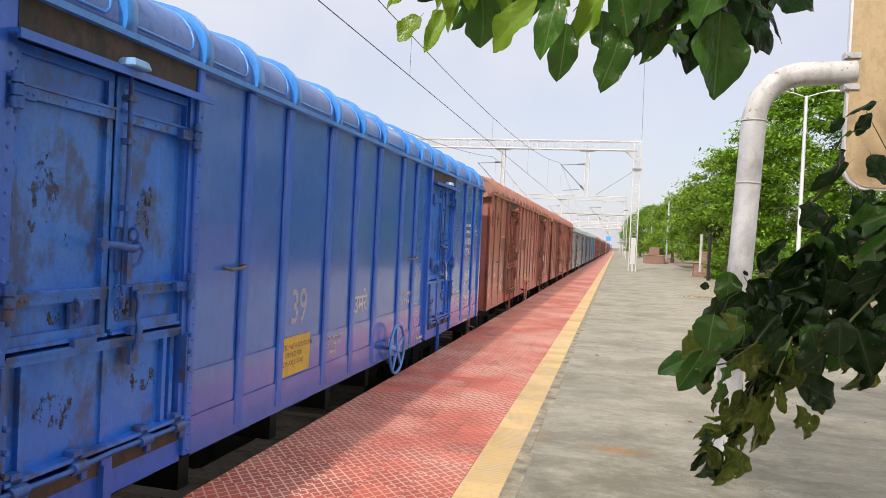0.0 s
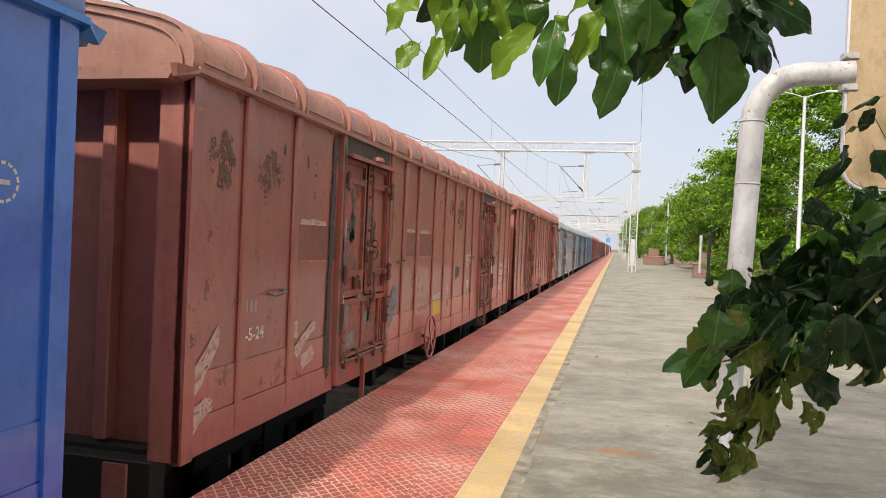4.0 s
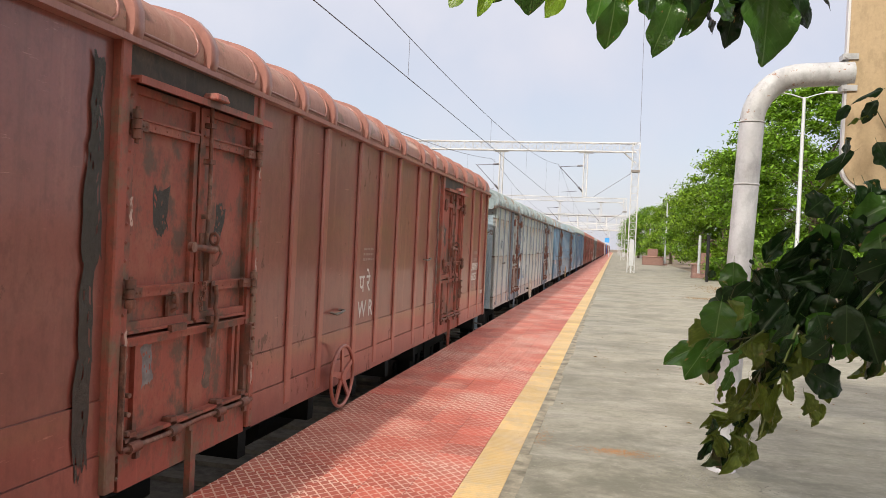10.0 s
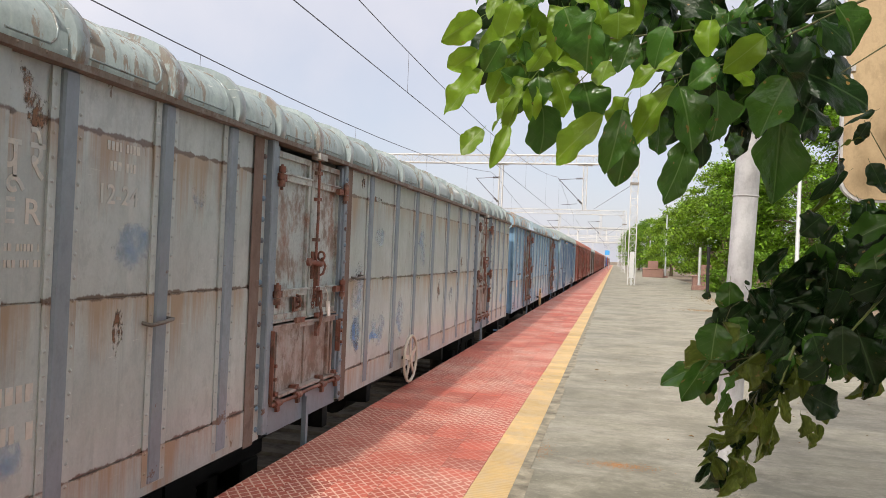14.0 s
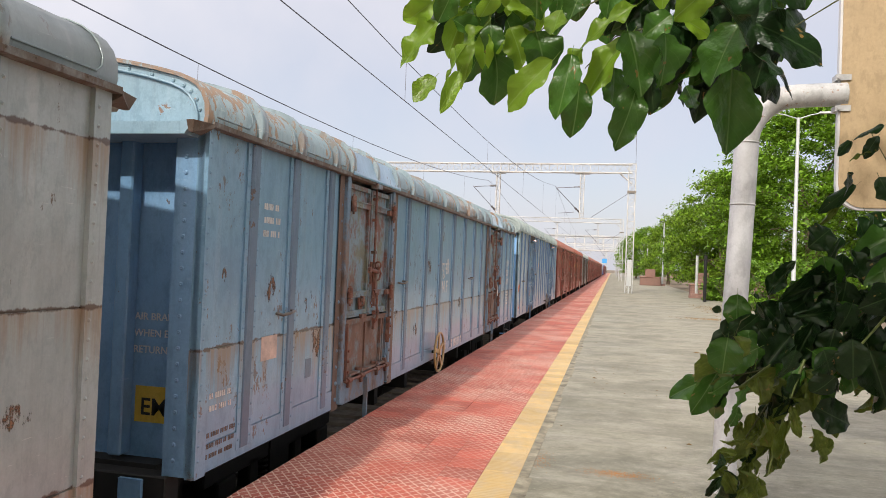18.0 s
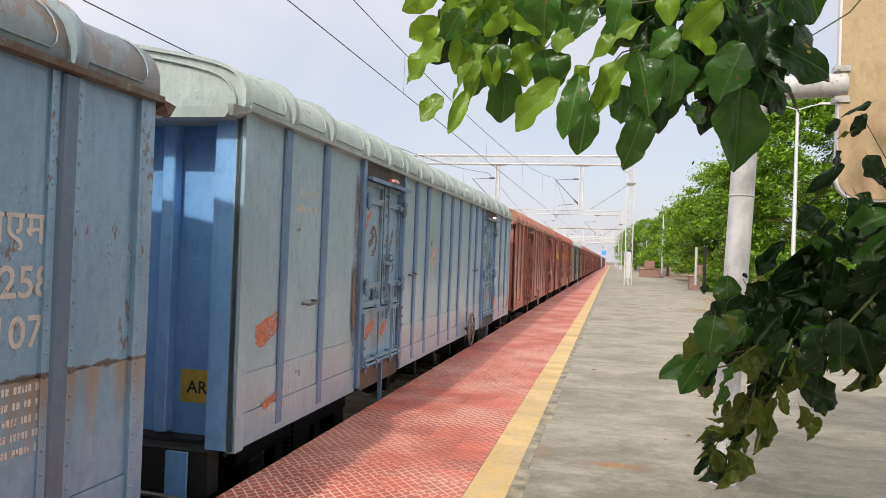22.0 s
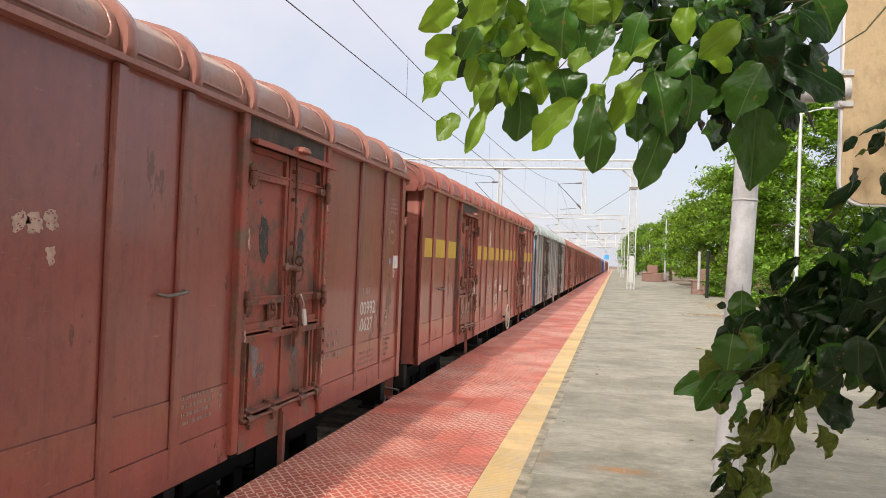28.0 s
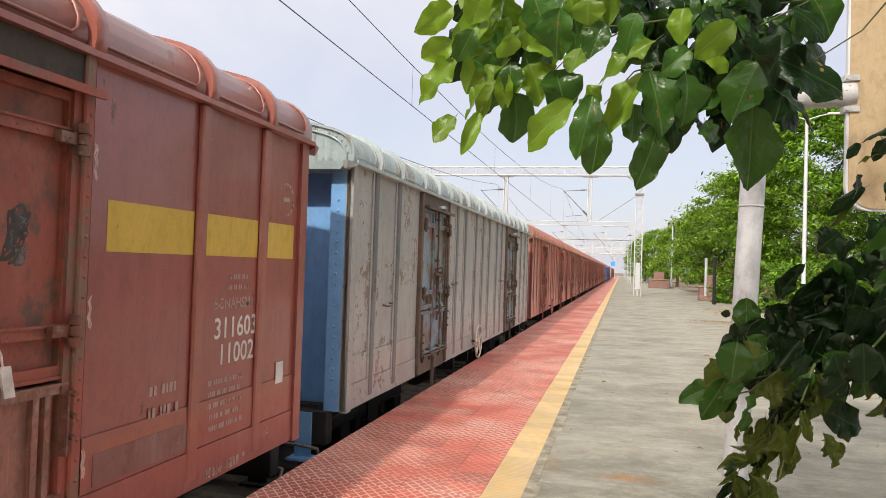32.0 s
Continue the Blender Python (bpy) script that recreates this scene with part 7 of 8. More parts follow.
# foot bridge
bridge = thing("foot_bridge", "distant railway foot bridge with open steel rails", "bridge", (0, 160, 0))
part("deck", boxes((-26, 6, -1.3, 1.3, 5.4, 5.6)), M_GANTRY, bridge)
part("top_rail", boxes((-26, 6, -1.32, -1.2, 6.7, 6.8)), M_GANTRY, bridge)
part("roof", boxes((-26, 6, -1.6, 1.6, 8.4, 8.5)), M_GALV, bridge)
for k in range(17):
    x = -26 + 2.0 * k
    part("bridge_post", boxes((x - 0.07, x + 0.07, -1.36, -1.2, 5.6, 8.4)), M_GANTRY, bridge)
    if k < 16:
        part("rail", boxes((x + 0.07, x + 1.93, -1.28, -1.24, 6.0, 6.08), (x + 0.07, x + 1.93, -1.28, -1.24, 6.35, 6.43)), M_GALV, bridge)
for x in (-14.0, 1.8, 5.4):
    part("leg", boxes((x - 0.25, x + 0.25, -0.4, 0.4, -1.2, 5.2)), M_GANTRY, bridge)
board = thing("name_board", "small distant blue board on posts", "sign", (-1.6, 150, 0))
part("face", boxes((-0.45, 0.45, -0.04, 0.04, 2.8, 3.7)), M_BLUE_BOARD, board)
for x in (-0.4, 0.4):
    part("post", boxes((x - 0.05, x + 0.05, -0.04, 0.04, 0, 2.8)), M_GALV, board)


# ---------------------------------------------------------------- trees
def foliage(name, clumps, per, size, seed, spread):
    """Leaf blades in clumps; each blade is a bent diamond of two triangles a side."""
    g = np.random.default_rng(seed)
    clumps = np.array(clumps)
    n = len(clumps) * per
    centre = np.repeat(clumps[:, :3], per, 0) + g.normal(0, 1, (n, 3)) * np.repeat(clumps[:, 3:4], per, 0) * np.array((1, 1, 0.38)) * spread
    a = g.normal(0, 1, (n, 3))
    a[:, 2] = a[:, 2] * 0.5 - 0.35
    a /= np.linalg.norm(a, axis=1)[:, None]
    up = np.array((0, 0, 1.0)) + g.normal(0, 0.42, (n, 3))
    b = np.cross(up, a)
    b /= np.linalg.norm(b, axis=1)[:, None] + 1e-6
    s = size * g.uniform(0.6, 1.3, n)[:, None]
    v = np.stack((centre - a * s, centre + b * s * 0.42 + up * s * 0.06, centre + a * s, centre - b * s * 0.42 + up * s * 0.06), 1).reshape(-1, 3)
    i = np.arange(n) * 4
    faces = np.stack((i, i + 1, i + 2, i + 3), 1)
    me = bpy.data.meshes.new(name)
    me.from_pydata(v.tolist(), [], faces.tolist())
    return me


def make_tree(x, y, h, r, low, material, seed, label, density=1.0):
    g = random.Random(seed)
    tree = thing("tree", label, "tree", (x, y, -0.12), "trees behind the platform")
    bm = bmesh.new()
    top = Vector((g.uniform(-0.4, 0.4), g.uniform(-0.4, 0.4), h * 0.55))
    tube(bm, [(0, 0, -0.1), (0.05, 0, 0.5), (top.x * 0.4, top.y * 0.4, h * 0.25), top], [0.3, 0.22, 0.18, 0.1], 10)
    part("trunk", bm, M_BARK, tree)
    clumps = []
    for k in range(int(9 + r)):
        a = k * 2.4 + g.uniform(-0.4, 0.4)
        lift = g.uniform(0.1, 1.0)
        end = Vector((math.cos(a) * r * g.uniform(0.55, 0.95), math.sin(a) * r * g.uniform(0.55, 0.95), low + (h - low) * lift * 0.85))
        end.x *= 1 - 0.45 * lift ** 2
        end.y *= 1 - 0.45 * lift ** 2
        start = Vector((top.x * 0.5, top.y * 0.5, h * g.uniform(0.2, 0.5)))
        mid = start.lerp(end, 0.5) + Vector((0, 0, 0.4))
        bm = bmesh.new()
        tube(bm, [start, mid, end], [0.09, 0.06, 0.02], 6)
        part("limb", bm, M_BARK, tree)
    count = int(250 * density * (r / 4.5) ** 2)
    for _ in range(count):
        a, u = g.uniform(0, 6.283), g.random()
        z = low + (h - low) * u
        shape = math.sin(math.pi * min(1, 0.16 + u * 0.84)) ** 0.6
        rad = r * shape * (0.55 + 0.5 * g.random() ** 0.5) * (1 + 0.18 * math.sin(3 * a + seed) + 0.12 * math.sin(7 * a + 2 * z))
        clumps.append((math.cos(a) * rad, math.sin(a) * rad, z, g.uniform(0.35, 0.75)))
    me = foliage("crown", clumps, 120, 0.155, seed, 0.8)
    me.materials.append(material)
    part("crown", me, None, tree)
    return tree


make_tree(11.3, 47, 11.7, 5.2, 1.6, M_CROWN, 3, "tall spreading green tree with dense crown", 1.3)
make_tree(8.4, 61, 9.5, 3.7, 1.2, M_CROWN_B, 5, "round bright green tree beside the platform", 1.2)
make_tree(8.6, 80, 8.6, 3.6, 1.0, M_CROWN, 7, "leafy green tree behind the platform")
make_tree(7.4, 104, 8.4, 3.6, 1.0, M_CROWN_B, 9, "leafy pale green tree far along the platform")
make_tree(6.0, 132, 9.2, 4.0, 1.0, M_CROWN, 13, "leafy green tree far along the platform")
make_tree(4.6, 152, 9.0, 4.0, 0.8, M_CROWN, 15, "distant green tree near the foot bridge")
make_tree(18.5, 44, 11.5, 5.0, 1.5, M_CROWN_B, 17, "tall bright green tree behind the sign board", 0.9)
make_tree(12.5, 62, 11.0, 4.8, 1.5, M_CROWN, 19, "green tree between the taller crowns", 0.9)


# unseen trees added beside and behind the viewer, to hold skylight off near wagons
make_tree(7.2, -4.5, 9.5, 4.0, 2.2, M_CROWN, 23, "unseen broad green tree added beside the viewer to block skylight", 1.2)
make_tree(5.2, -11.5, 10.0, 4.5, 2.2, M_CROWN_B, 27, "unseen broad green tree added behind the viewer to block skylight", 1.2)


def shrub(x, y, r, h, seed):
    g = random.Random(seed)
    s = thing("shrub", "low bright green leafy shrub under the trees", "shrub", (x, y, -0.12), "shrubs behind the platform")
    for _ in range(7):
        a = g.uniform(0, 6.28)
        bm = bmesh.new()
        tube(bm, [(0, 0, 0), (math.cos(a) * r * 0.4, math.sin(a) * r * 0.4, h * 0.5), (math.cos(a) * r * 0.7, math.sin(a) * r * 0.7, h * 0.85)], [0.03, 0.02, 0.008], 5)
        part("stem", bm, M_BARK, s)
    cl = [(math.cos(a) * q, math.sin(a) * q, g.uniform(0.15, h), 0.28) for a, q in ((g.uniform(0, 6.28), r * g.random() ** 0.5) for _ in range(60))]
    me = foliage("crown", cl, 60, 0.11, seed, 0.7)
    me.materials.append(M_SHRUB)
    part("crown", me, None, s)


for k, (x, y, r, h) in enumerate(((7.2, 36.5, 1.6, 2.3), (9.4, 37.5, 1.8, 2.6), (6.6, 46.0, 1.3, 1.5), (12.0, 38.0, 1.8, 2.2), (8.0, 54.0, 1.5, 1.4), (14.5, 40.0, 1.9, 2.4))):
    shrub(x, y, r, h, 31 + k)


# ---------------------------------------------------------------- the near tree and its branches
def leaf_mesh(name, material, seed, wilt=False):
    """A leaf of unit length along x: folded along its midrib, drooping, twisted, with a wavy margin."""
    g = random.Random(seed)
    fold, droop, twist, wave = g.uniform(0.05, 0.45), g.uniform(0.1, 0.5), g.uniform(-0.6, 0.6), g.uniform(0.06, 0.14)
    if wilt:
        fold, droop, twist, wave = g.uniform(0.4, 1.0), g.uniform(0.0, 0.5), g.uniform(-1.2, 1.2), 0.12
    ph, k1 = g.uniform(0, 6.28), g.uniform(9, 15)
    bend, arch = g.uniform(-0.12, 0.12), g.uniform(-0.9, 0.5)
    bm = bmesh.new()
    rows, nx = [], 20
    for i in range(nx + 1):
        u = i / nx
        half = 0.5 * (4 * u ** 1.05 * (1 - u)) ** 0.57 * (1 - 0.5 * u ** 6) if 0 < u < 1 else 0.0
        row = []
        for j in range(-4, 5):
            v = j / 4
            side = 1 + 0.05 * math.sin(k1 * 1.7 * u + ph * (1 if v > 0 else 2)) * abs(v) ** 3
            y = v * half * side
            z = fold * abs(y) + arch * y * y + 0.016 * math.sin(35 * (u - 0.8 * abs(y))) * abs(v) + wave * math.sin(k1 * u + ph + (1.3 if v > 0 else 0)) * abs(v) ** 1.5 * (0.3 + half)
            if wilt:
                z += 0.12 * noise.noise((u * 4 + seed, v * 2.5, seed * 0.7)) + 0.05 * noise.noise((u * 11, v * 5, seed))
                y *= 0.74 + 0.16 * math.sin(5 * u + ph) + abs(v) ** 2 * (0.22 * noise.noise((u * 7, v * 1.5 + seed * 3.1, 0.5)) + 0.10 * noise.noise((u * 17, v + seed, 2.5)))
            c, s = math.cos(twist * u), math.sin(twist * u)
            row.append(bm.verts.new((u, y * c - z * s + bend * u * u, y * s + z * c - droop * u * u)))
        rows.append(row)
    for a, b in zip(rows, rows[1:]):
        for j in range(8):
            f = bm.faces.new((a[j], b[j], b[j + 1], a[j + 1]))
            f.smooth = True
    bmesh.ops.remove_doubles(bm, verts=bm.verts, dist=1e-5)
    spine = [(u, bend * u * u, -droop * u * u - 0.006) for u in (0.02, 0.25, 0.5, 0.75, 0.92)]
    tube(bm, [(-0.16, 0, 0.04), (-0.07, 0, 0.012)] + spine, [0.008, 0.008, 0.010, 0.009, 0.007, 0.005, 0.003], 5)
    me = bpy.data.meshes.new(name)
    bm.to_mesh(me)
    bm.free()
    me.materials.append(material)
    return me


LEAVES = [[leaf_mesh("leaf", mat, k * 20 + i) for i in range(8)] for k, mat in enumerate((M_LEAF_LIGHT, M_LEAF, M_LEAF_SHADED))]
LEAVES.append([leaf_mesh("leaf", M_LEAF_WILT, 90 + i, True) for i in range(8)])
LEAVES.append([leaf_mesh("leaf", M_LEAF_SHADED, 110 + i, True) for i in range(8)])


def hang_leaf(parent, x, y, z, angle, length, width, kind, g):
    """One leaf on its stalk: it points along angle in the branch's upright plane, its face turned to the open side."""
    a = radians(angle)
    along = Vector((math.cos(a), g.uniform(-0.35, 0.35), math.sin(a))).normalized()
    face = Vector((g.uniform(-0.7, 0.7), -1.0, g.uniform(-0.1, 1.2)))
    face = (face - along * face.dot(along)).normalized()
    side = face.cross(along)
    m = Matrix((along * length * 0.99, side * width * 1.16, face * length)).transposed().to_4x4()
    m.translation = (x, y, z)
    return part("leaf", LEAVES[kind][g.randrange(8)], None, parent, at=m)


SPRAY_A = [
    (0.02, 1.27, 2.03, -147, 0.075, 0.044, 0),
    (0.02, 1.30, 1.98, -146, 0.066, 0.042, 0),
    (0.03, 1.31, 1.95, -134, 0.104, 0.048, 0),
    (0.08, 1.34, 1.98, -117, 0.094, 0.041, 0),
    (0.08, 1.30, 2.02, -139, 0.075, 0.045, 0),
    (0.17, 1.33, 2.03, -150, 0.141, 0.043, 0),
    (0.12, 1.16, 1.95, -112, 0.046, 0.032, 0),
    (0.11, 1.24, 1.92, -140, 0.106, 0.038, 0),
    (0.12, 1.34, 1.94, -127, 0.105, 0.041, 0),
    (0.13, 1.28, 1.92, -98, 0.035, 0.028, 0),
    (0.16, 1.33, 1.95, -62, 0.075, 0.045, 0),
    (0.14, 1.17, 1.93, -5, 0.046, 0.018, 0),
    (0.03, 1.24, 1.83, -134, 0.058, 0.033, 0),
]
SPRAY_B = [
    (0.07, 1.20, 1.83, -113, 0.078, 0.024, 0),
    (0.13, 1.26, 1.88, -74, 0.085, 0.058, 1),
    (0.20, 1.26, 1.92, -71, 0.072, 0.068, 1),
    (0.19, 1.15, 1.99, -95, 0.081, 0.059, 1),
    (0.24, 1.19, 2.02, -85, 0.039, 0.050, 0),
    (0.27, 1.21, 1.99, -106, 0.062, 0.037, 1),
    (0.39, 1.33, 2.00, -149, 0.118, 0.041, 0),
    (0.37, 1.30, 1.93, -134, 0.139, 0.045, 0),
    (0.22, 1.18, 1.85, -137, 0.112, 0.045, 0),
    (0.29, 1.31, 1.91, -125, 0.067, 0.040, 0),
    (0.25, 1.18, 1.86, -100, 0.101, 0.041, 1),
    (0.28, 1.27, 1.84, -90, 0.097, 0.044, 1),
    (0.34, 1.18, 1.90, -75, 0.102, 0.061, 1),
]
SPRAY_C = [
    (0.39, 1.15, 1.89, -81, 0.078, 0.062, 1),
    (0.35, 1.32, 1.88, -84, 0.071, 0.056, 1),
    (0.36, 1.19, 1.82, -102, 0.108, 0.048, 1),
    (0.38, 1.19, 1.83, -75, 0.058, 0.028, 2),
    (0.49, 1.35, 1.86, -60, 0.047, 0.052, 1),
    (0.45, 1.32, 1.98, -143, 0.066, 0.046, 1),
    (0.53, 1.21, 1.93, -120, 0.102, 0.084, 1),
    (0.60, 1.34, 1.98, -21, 0.157, 0.077, 2),
    (0.54, 1.26, 1.87, -87, 0.150, 0.086, 1),
    (0.60, 1.29, 1.90, -31, 0.087, 0.059, 2),
    (0.48, 1.19, 1.99, -137, 0.081, 0.046, 0),
    (0.64, 1.34, 2.07, -28, 0.086, 0.046, 2),
    (0.60, 1.29, 2.02, -30, 0.080, 0.054, 2),
]
SPRAY_D = [
    (0.48, 1.34, 1.98, -21, 0.062, 0.031, 0),
    (0.44, 1.33, 2.06, -103, 0.062, 0.041, 0),
    (0.47, 1.21, 1.99, -67, 0.048, 0.033, 1),
    (0.33, 1.22, 2.01, -115, 0.067, 0.052, 1),
    (0.15, 1.18, 2.02, -67, 0.067, 0.050, 1),
    (0.07, 1.18, 2.03, -106, 0.061, 0.041, 0),
    (0.48, 1.16, 1.95, -43, 0.094, 0.063, 2),
]
DROOP_A = [
    (0.50, 1.16, 1.49, -153, 0.094, 0.055, 1),
    (0.46, 1.22, 1.44, -118, 0.109, 0.049, 1),
    (0.43, 1.10, 1.51, -104, 0.073, 0.064, 1),
    (0.52, 1.24, 1.50, -76, 0.072, 0.067, 1),
    (0.61, 1.17, 1.49, -63, 0.074, 0.067, 2),
    (0.56, 1.16, 1.49, -100, 0.068, 0.054, 2),
    (0.64, 1.26, 1.44, -72, 0.086, 0.053, 1),
    (0.70, 1.20, 1.49, -74, 0.111, 0.078, 2),
    (0.65, 1.16, 1.51, -87, 0.090, 0.063, 2),
    (0.52, 1.20, 1.44, -84, 0.063, 0.055, 3),
    (0.56, 1.24, 1.36, -94, 0.122, 0.053, 3),
    (0.53, 1.11, 1.39, -99, 0.101, 0.034, 3),
    (0.56, 1.30, 1.25, -97, 0.069, 0.038, 3),
]
DROOP_B = [
    (0.46, 1.10, 1.36, -163, 0.048, 0.020, 3),
    (0.51, 1.25, 1.30, -164, 0.069, 0.027, 3),
    (0.54, 1.27, 1.29, -97, 0.049, 0.029, 3),
    (0.56, 1.10, 1.38, -73, 0.051, 0.034, 3),
    (0.67, 1.26, 1.37, -73, 0.053, 0.031, 3),
    (0.56, 1.17, 1.40, -78, 0.068, 0.032, 3),
    (0.56, 1.22, 1.44, -95, 0.080, 0.047, 3),
    (0.46, 1.10, 1.44, -108, 0.067, 0.034, 1),
    (0.66, 1.11, 1.84, -163, 0.059, 0.026, 2),
    (0.67, 1.14, 1.83, -119, 0.054, 0.024, 2),
    (0.72, 1.29, 1.77, -149, 0.103, 0.026, 2),
    (0.46, 1.14, 1.53, -141, 0.023, 0.019, 2),
    (0.53, 1.25, 1.57, 2, 0.015, 0.012, 2),
]
DROOP_C = [
    (0.63, 1.29, 1.53, -127, 0.067, 0.059, 2),
    (0.56, 1.29, 1.51, -54, 0.076, 0.059, 2),
    (0.63, 1.17, 1.45, -127, 0.061, 0.049, 2),
    (0.69, 1.17, 1.77, -68, 0.071, 0.045, 2),
    (0.49, 1.20, 1.39, -106, 0.047, 0.024, 1),
    (0.76, 1.26, 1.44, -101, 0.110, 0.043, 3),
]
SPRAY_SWAY = [
    (0, -0.092, 0.141), (0.5, -0.13, 0.19), (1, -0.11, 0.205), (1.5, -0.061, 0.228), (2, -0.038, 0.034), (2.5, -0.016, 0.024), (4.5, -0.103, 0.115),
    (5, -0.005, 0.028), (5.5, -0.013, 0.037), (6, -0.137, 0.280), (6.5, -0.140, 0.347), (7, -0.038, 0.082), (7.5, -0.039, 0.037), (8, -0.056, 0.085),
    (8.5, -0.100, 0.165), (9, -0.005, 0.054), (9.5, -0.023, 0.168), (10, -0.006, 0.206), (10.5, -0.108, 0.217), (11, 0.018, 0.029), (11.5, 0.014, 0.012),
    (12, 0.009, 0.022), (12.5, -0.097, 0.257), (13, -0.09, 0.230), (13.5, 0.058, 0.029), (14, 0.025, -0.016), (14.5, -0.060, 0.108), (15, -0.07, 0.118),
    (15.5, -0.006, 0.020), (17.5, -0.023, 0.040), (18, -0.055, 0.084), (18.5, -0.082, 0.146), (19, -0.005, 0.070), (19.5, -0.001, 0.038), (20, -0.011, -0.020),
    (20.5, -0.040, 0.033), (21, -0.022, 0.022), (21.5, -0.024, 0.022), (22, -0.039, 0.039), (22.5, -0.017, 0.015), (23, -0.009, 0.011), (23.5, -0.018, 0.021),
    (24, -0.025, 0.012), (24.5, 0.004, -0.005), (25, -0.002, -0.001), (25.5, -0.007, -0.001), (27.5, -0.001, -0.001), (28, -0.015, 0.014), (28.5, -0.010, 0.011),
    (29, -0.004, 0.004), (29.5, -0.007, 0.002), (30, -0.022, 0.017), (30.5, -0.014, 0.007), (31, -0.017, 0.012), (31.5, -0.018, 0.015), (32, -0.031, 0.024),
]
DROOP_SWAY = [
    (0, -0.024, -0.003), (0.5, -0.030, -0.003), (1, -0.026, -0.006), (1.5, -0.027, -0.006), (2, 0.015, -0.024), (2.5, 0.013, -0.023), (4.5, -0.021, 0.009),
    (5, -0.016, -0.010), (5.5, -0.036, 0.014), (6, -0.020, 0.021), (6.5, -0.015, 0.025), (7, -0.033, 0.019), (7.5, -0.019, 0.006), (8, -0.026, 0.038),
    (8.5, -0.019, 0.026), (9, 0.002, -0.005), (9.5, -0.014, 0.018), (10, -0.012, 0.019), (10.5, -0.014, 0.016), (11, -0.021, 0.007), (11.5, -0.012, -0.000),
    (12, 0.002, 0.003), (12.5, -0.024, 0.024), (13, 0.005, -0.001), (13.5, -0.001, -0.014), (14, -0.020, 0.003), (14.5, -0.020, 0.019), (15, -0.013, 0.012),
    (15.5, -0.008, 0.010), (17.5, 0.001, -0.005), (18, 0.001, -0.005), (18.5, -0.013, 0.014), (19, 0.017, -0.014), (19.5, -0.021, 0.015), (20, 0.006, -0.013),
    (20.5, -0.021, 0.019), (21, -0.009, 0.009), (21.5, -0.009, 0.007), (22, -0.018, 0.015), (22.5, -0.010, 0.007), (23, 0.000, -0.000), (23.5, 0.006, -0.001),
    (24, 0.003, -0.004), (24.5, 0.009, -0.009), (25, 0.006, -0.005), (25.5, 0.006, -0.008), (27.5, 0.007, -0.007), (28, 0.005, -0.005), (28.5, 0.006, -0.006),
    (29, 0.006, -0.005), (29.5, 0.005, -0.005), (30, 0.004, -0.005), (30.5, 0.002, -0.005), (31, 0.002, -0.004), (31.5, 0.002, -0.005), (32, -0.000, -0.008),
]
TURNED = 13.03


def make_branch(name, label, lists, stems, seed, ragged=False):
    root = thing(name, label, "branch", pose(0, 0, 0, 0, 0, TURNED), "branches of the near tree")
    g = random.Random(seed)
    for pts, r0, r1 in stems:
        bm = bmesh.new()
        n = len(pts) - 1
        tube(bm, pts, [0.45 * (r0 + (r1 - r0) * i / n) for i in range(n + 1)], 7)
        part("twig", bm, M_TWIG, root)
    for rows in lists:
        for x, y, z, angle, length, width, kind in rows:
            if ragged and kind in (1, 2) and g.random() < 0.12:
                kind = g.choice((3, 4))
            hang_leaf(root, x, y, z, angle, length * (0.74 if ragged else 1.0), width * (0.72 if ragged else 1.0), kind, g)
            if ragged:
                hang_leaf(root, x + g.uniform(-0.03, 0.03), y + 0.04, z + g.uniform(-0.05, 0.02), angle + g.uniform(-40, 40), length * 0.6, width * 0.6, g.choice((3, kind, kind)), g)
    return root, g


spray, g = make_branch("leafy_branch", "broad-leaved green branch hanging over the platform", (SPRAY_A, SPRAY_B, SPRAY_C, SPRAY_D), (
    (((1.72, 1.2, 2.9), (1.12, 1.38, 2.3), (0.72, 1.42, 2.12), (0.38, 1.42, 2.06), (0.09, 1.40, 2.02)), 0.008, 0.003),
    (((0.72, 1.42, 2.12), (0.52, 1.40, 2.01), (0.36, 1.36, 1.95), (0.30, 1.33, 1.88)), 0.005, 0.002),
    (((0.38, 1.42, 2.06), (0.24, 1.38, 1.98), (0.17, 1.36, 1.90)), 0.004, 0.0015),
    (((0.92, 1.40, 2.2), (0.78, 1.36, 2.04), (0.66, 1.34, 1.96)), 0.005, 0.002)), 71)
for count, x0, x1, z0, z1, kinds in ((20, 0.06, 0.25, 1.96, 2.14, (0, 0, 1, 1)), (64, 0.44, 0.70, 1.94, 2.16, (1, 2, 2)), (36, 0.05, 0.75, 2.13, 2.3, (0, 1, 1, 2)), (20, 0.7, 1.1, 2.2, 2.45, (1, 2))):
    for _ in range(count):
        hang_leaf(spray, g.uniform(x0, x1), g.uniform(1.34, 1.6), g.uniform(z0, z1), g.gauss(260, 38), g.uniform(0.06, 0.105), g.uniform(0.036, 0.058), g.choice(kinds), g)

# mostly shade-coloured leaves set behind, so that the spray's inside looks darker
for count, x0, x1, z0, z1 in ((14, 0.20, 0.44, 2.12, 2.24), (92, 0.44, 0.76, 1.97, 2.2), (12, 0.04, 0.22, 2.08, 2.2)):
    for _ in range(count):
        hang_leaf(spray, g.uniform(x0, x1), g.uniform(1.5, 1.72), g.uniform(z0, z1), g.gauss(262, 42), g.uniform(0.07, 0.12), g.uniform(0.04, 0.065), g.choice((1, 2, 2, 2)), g)
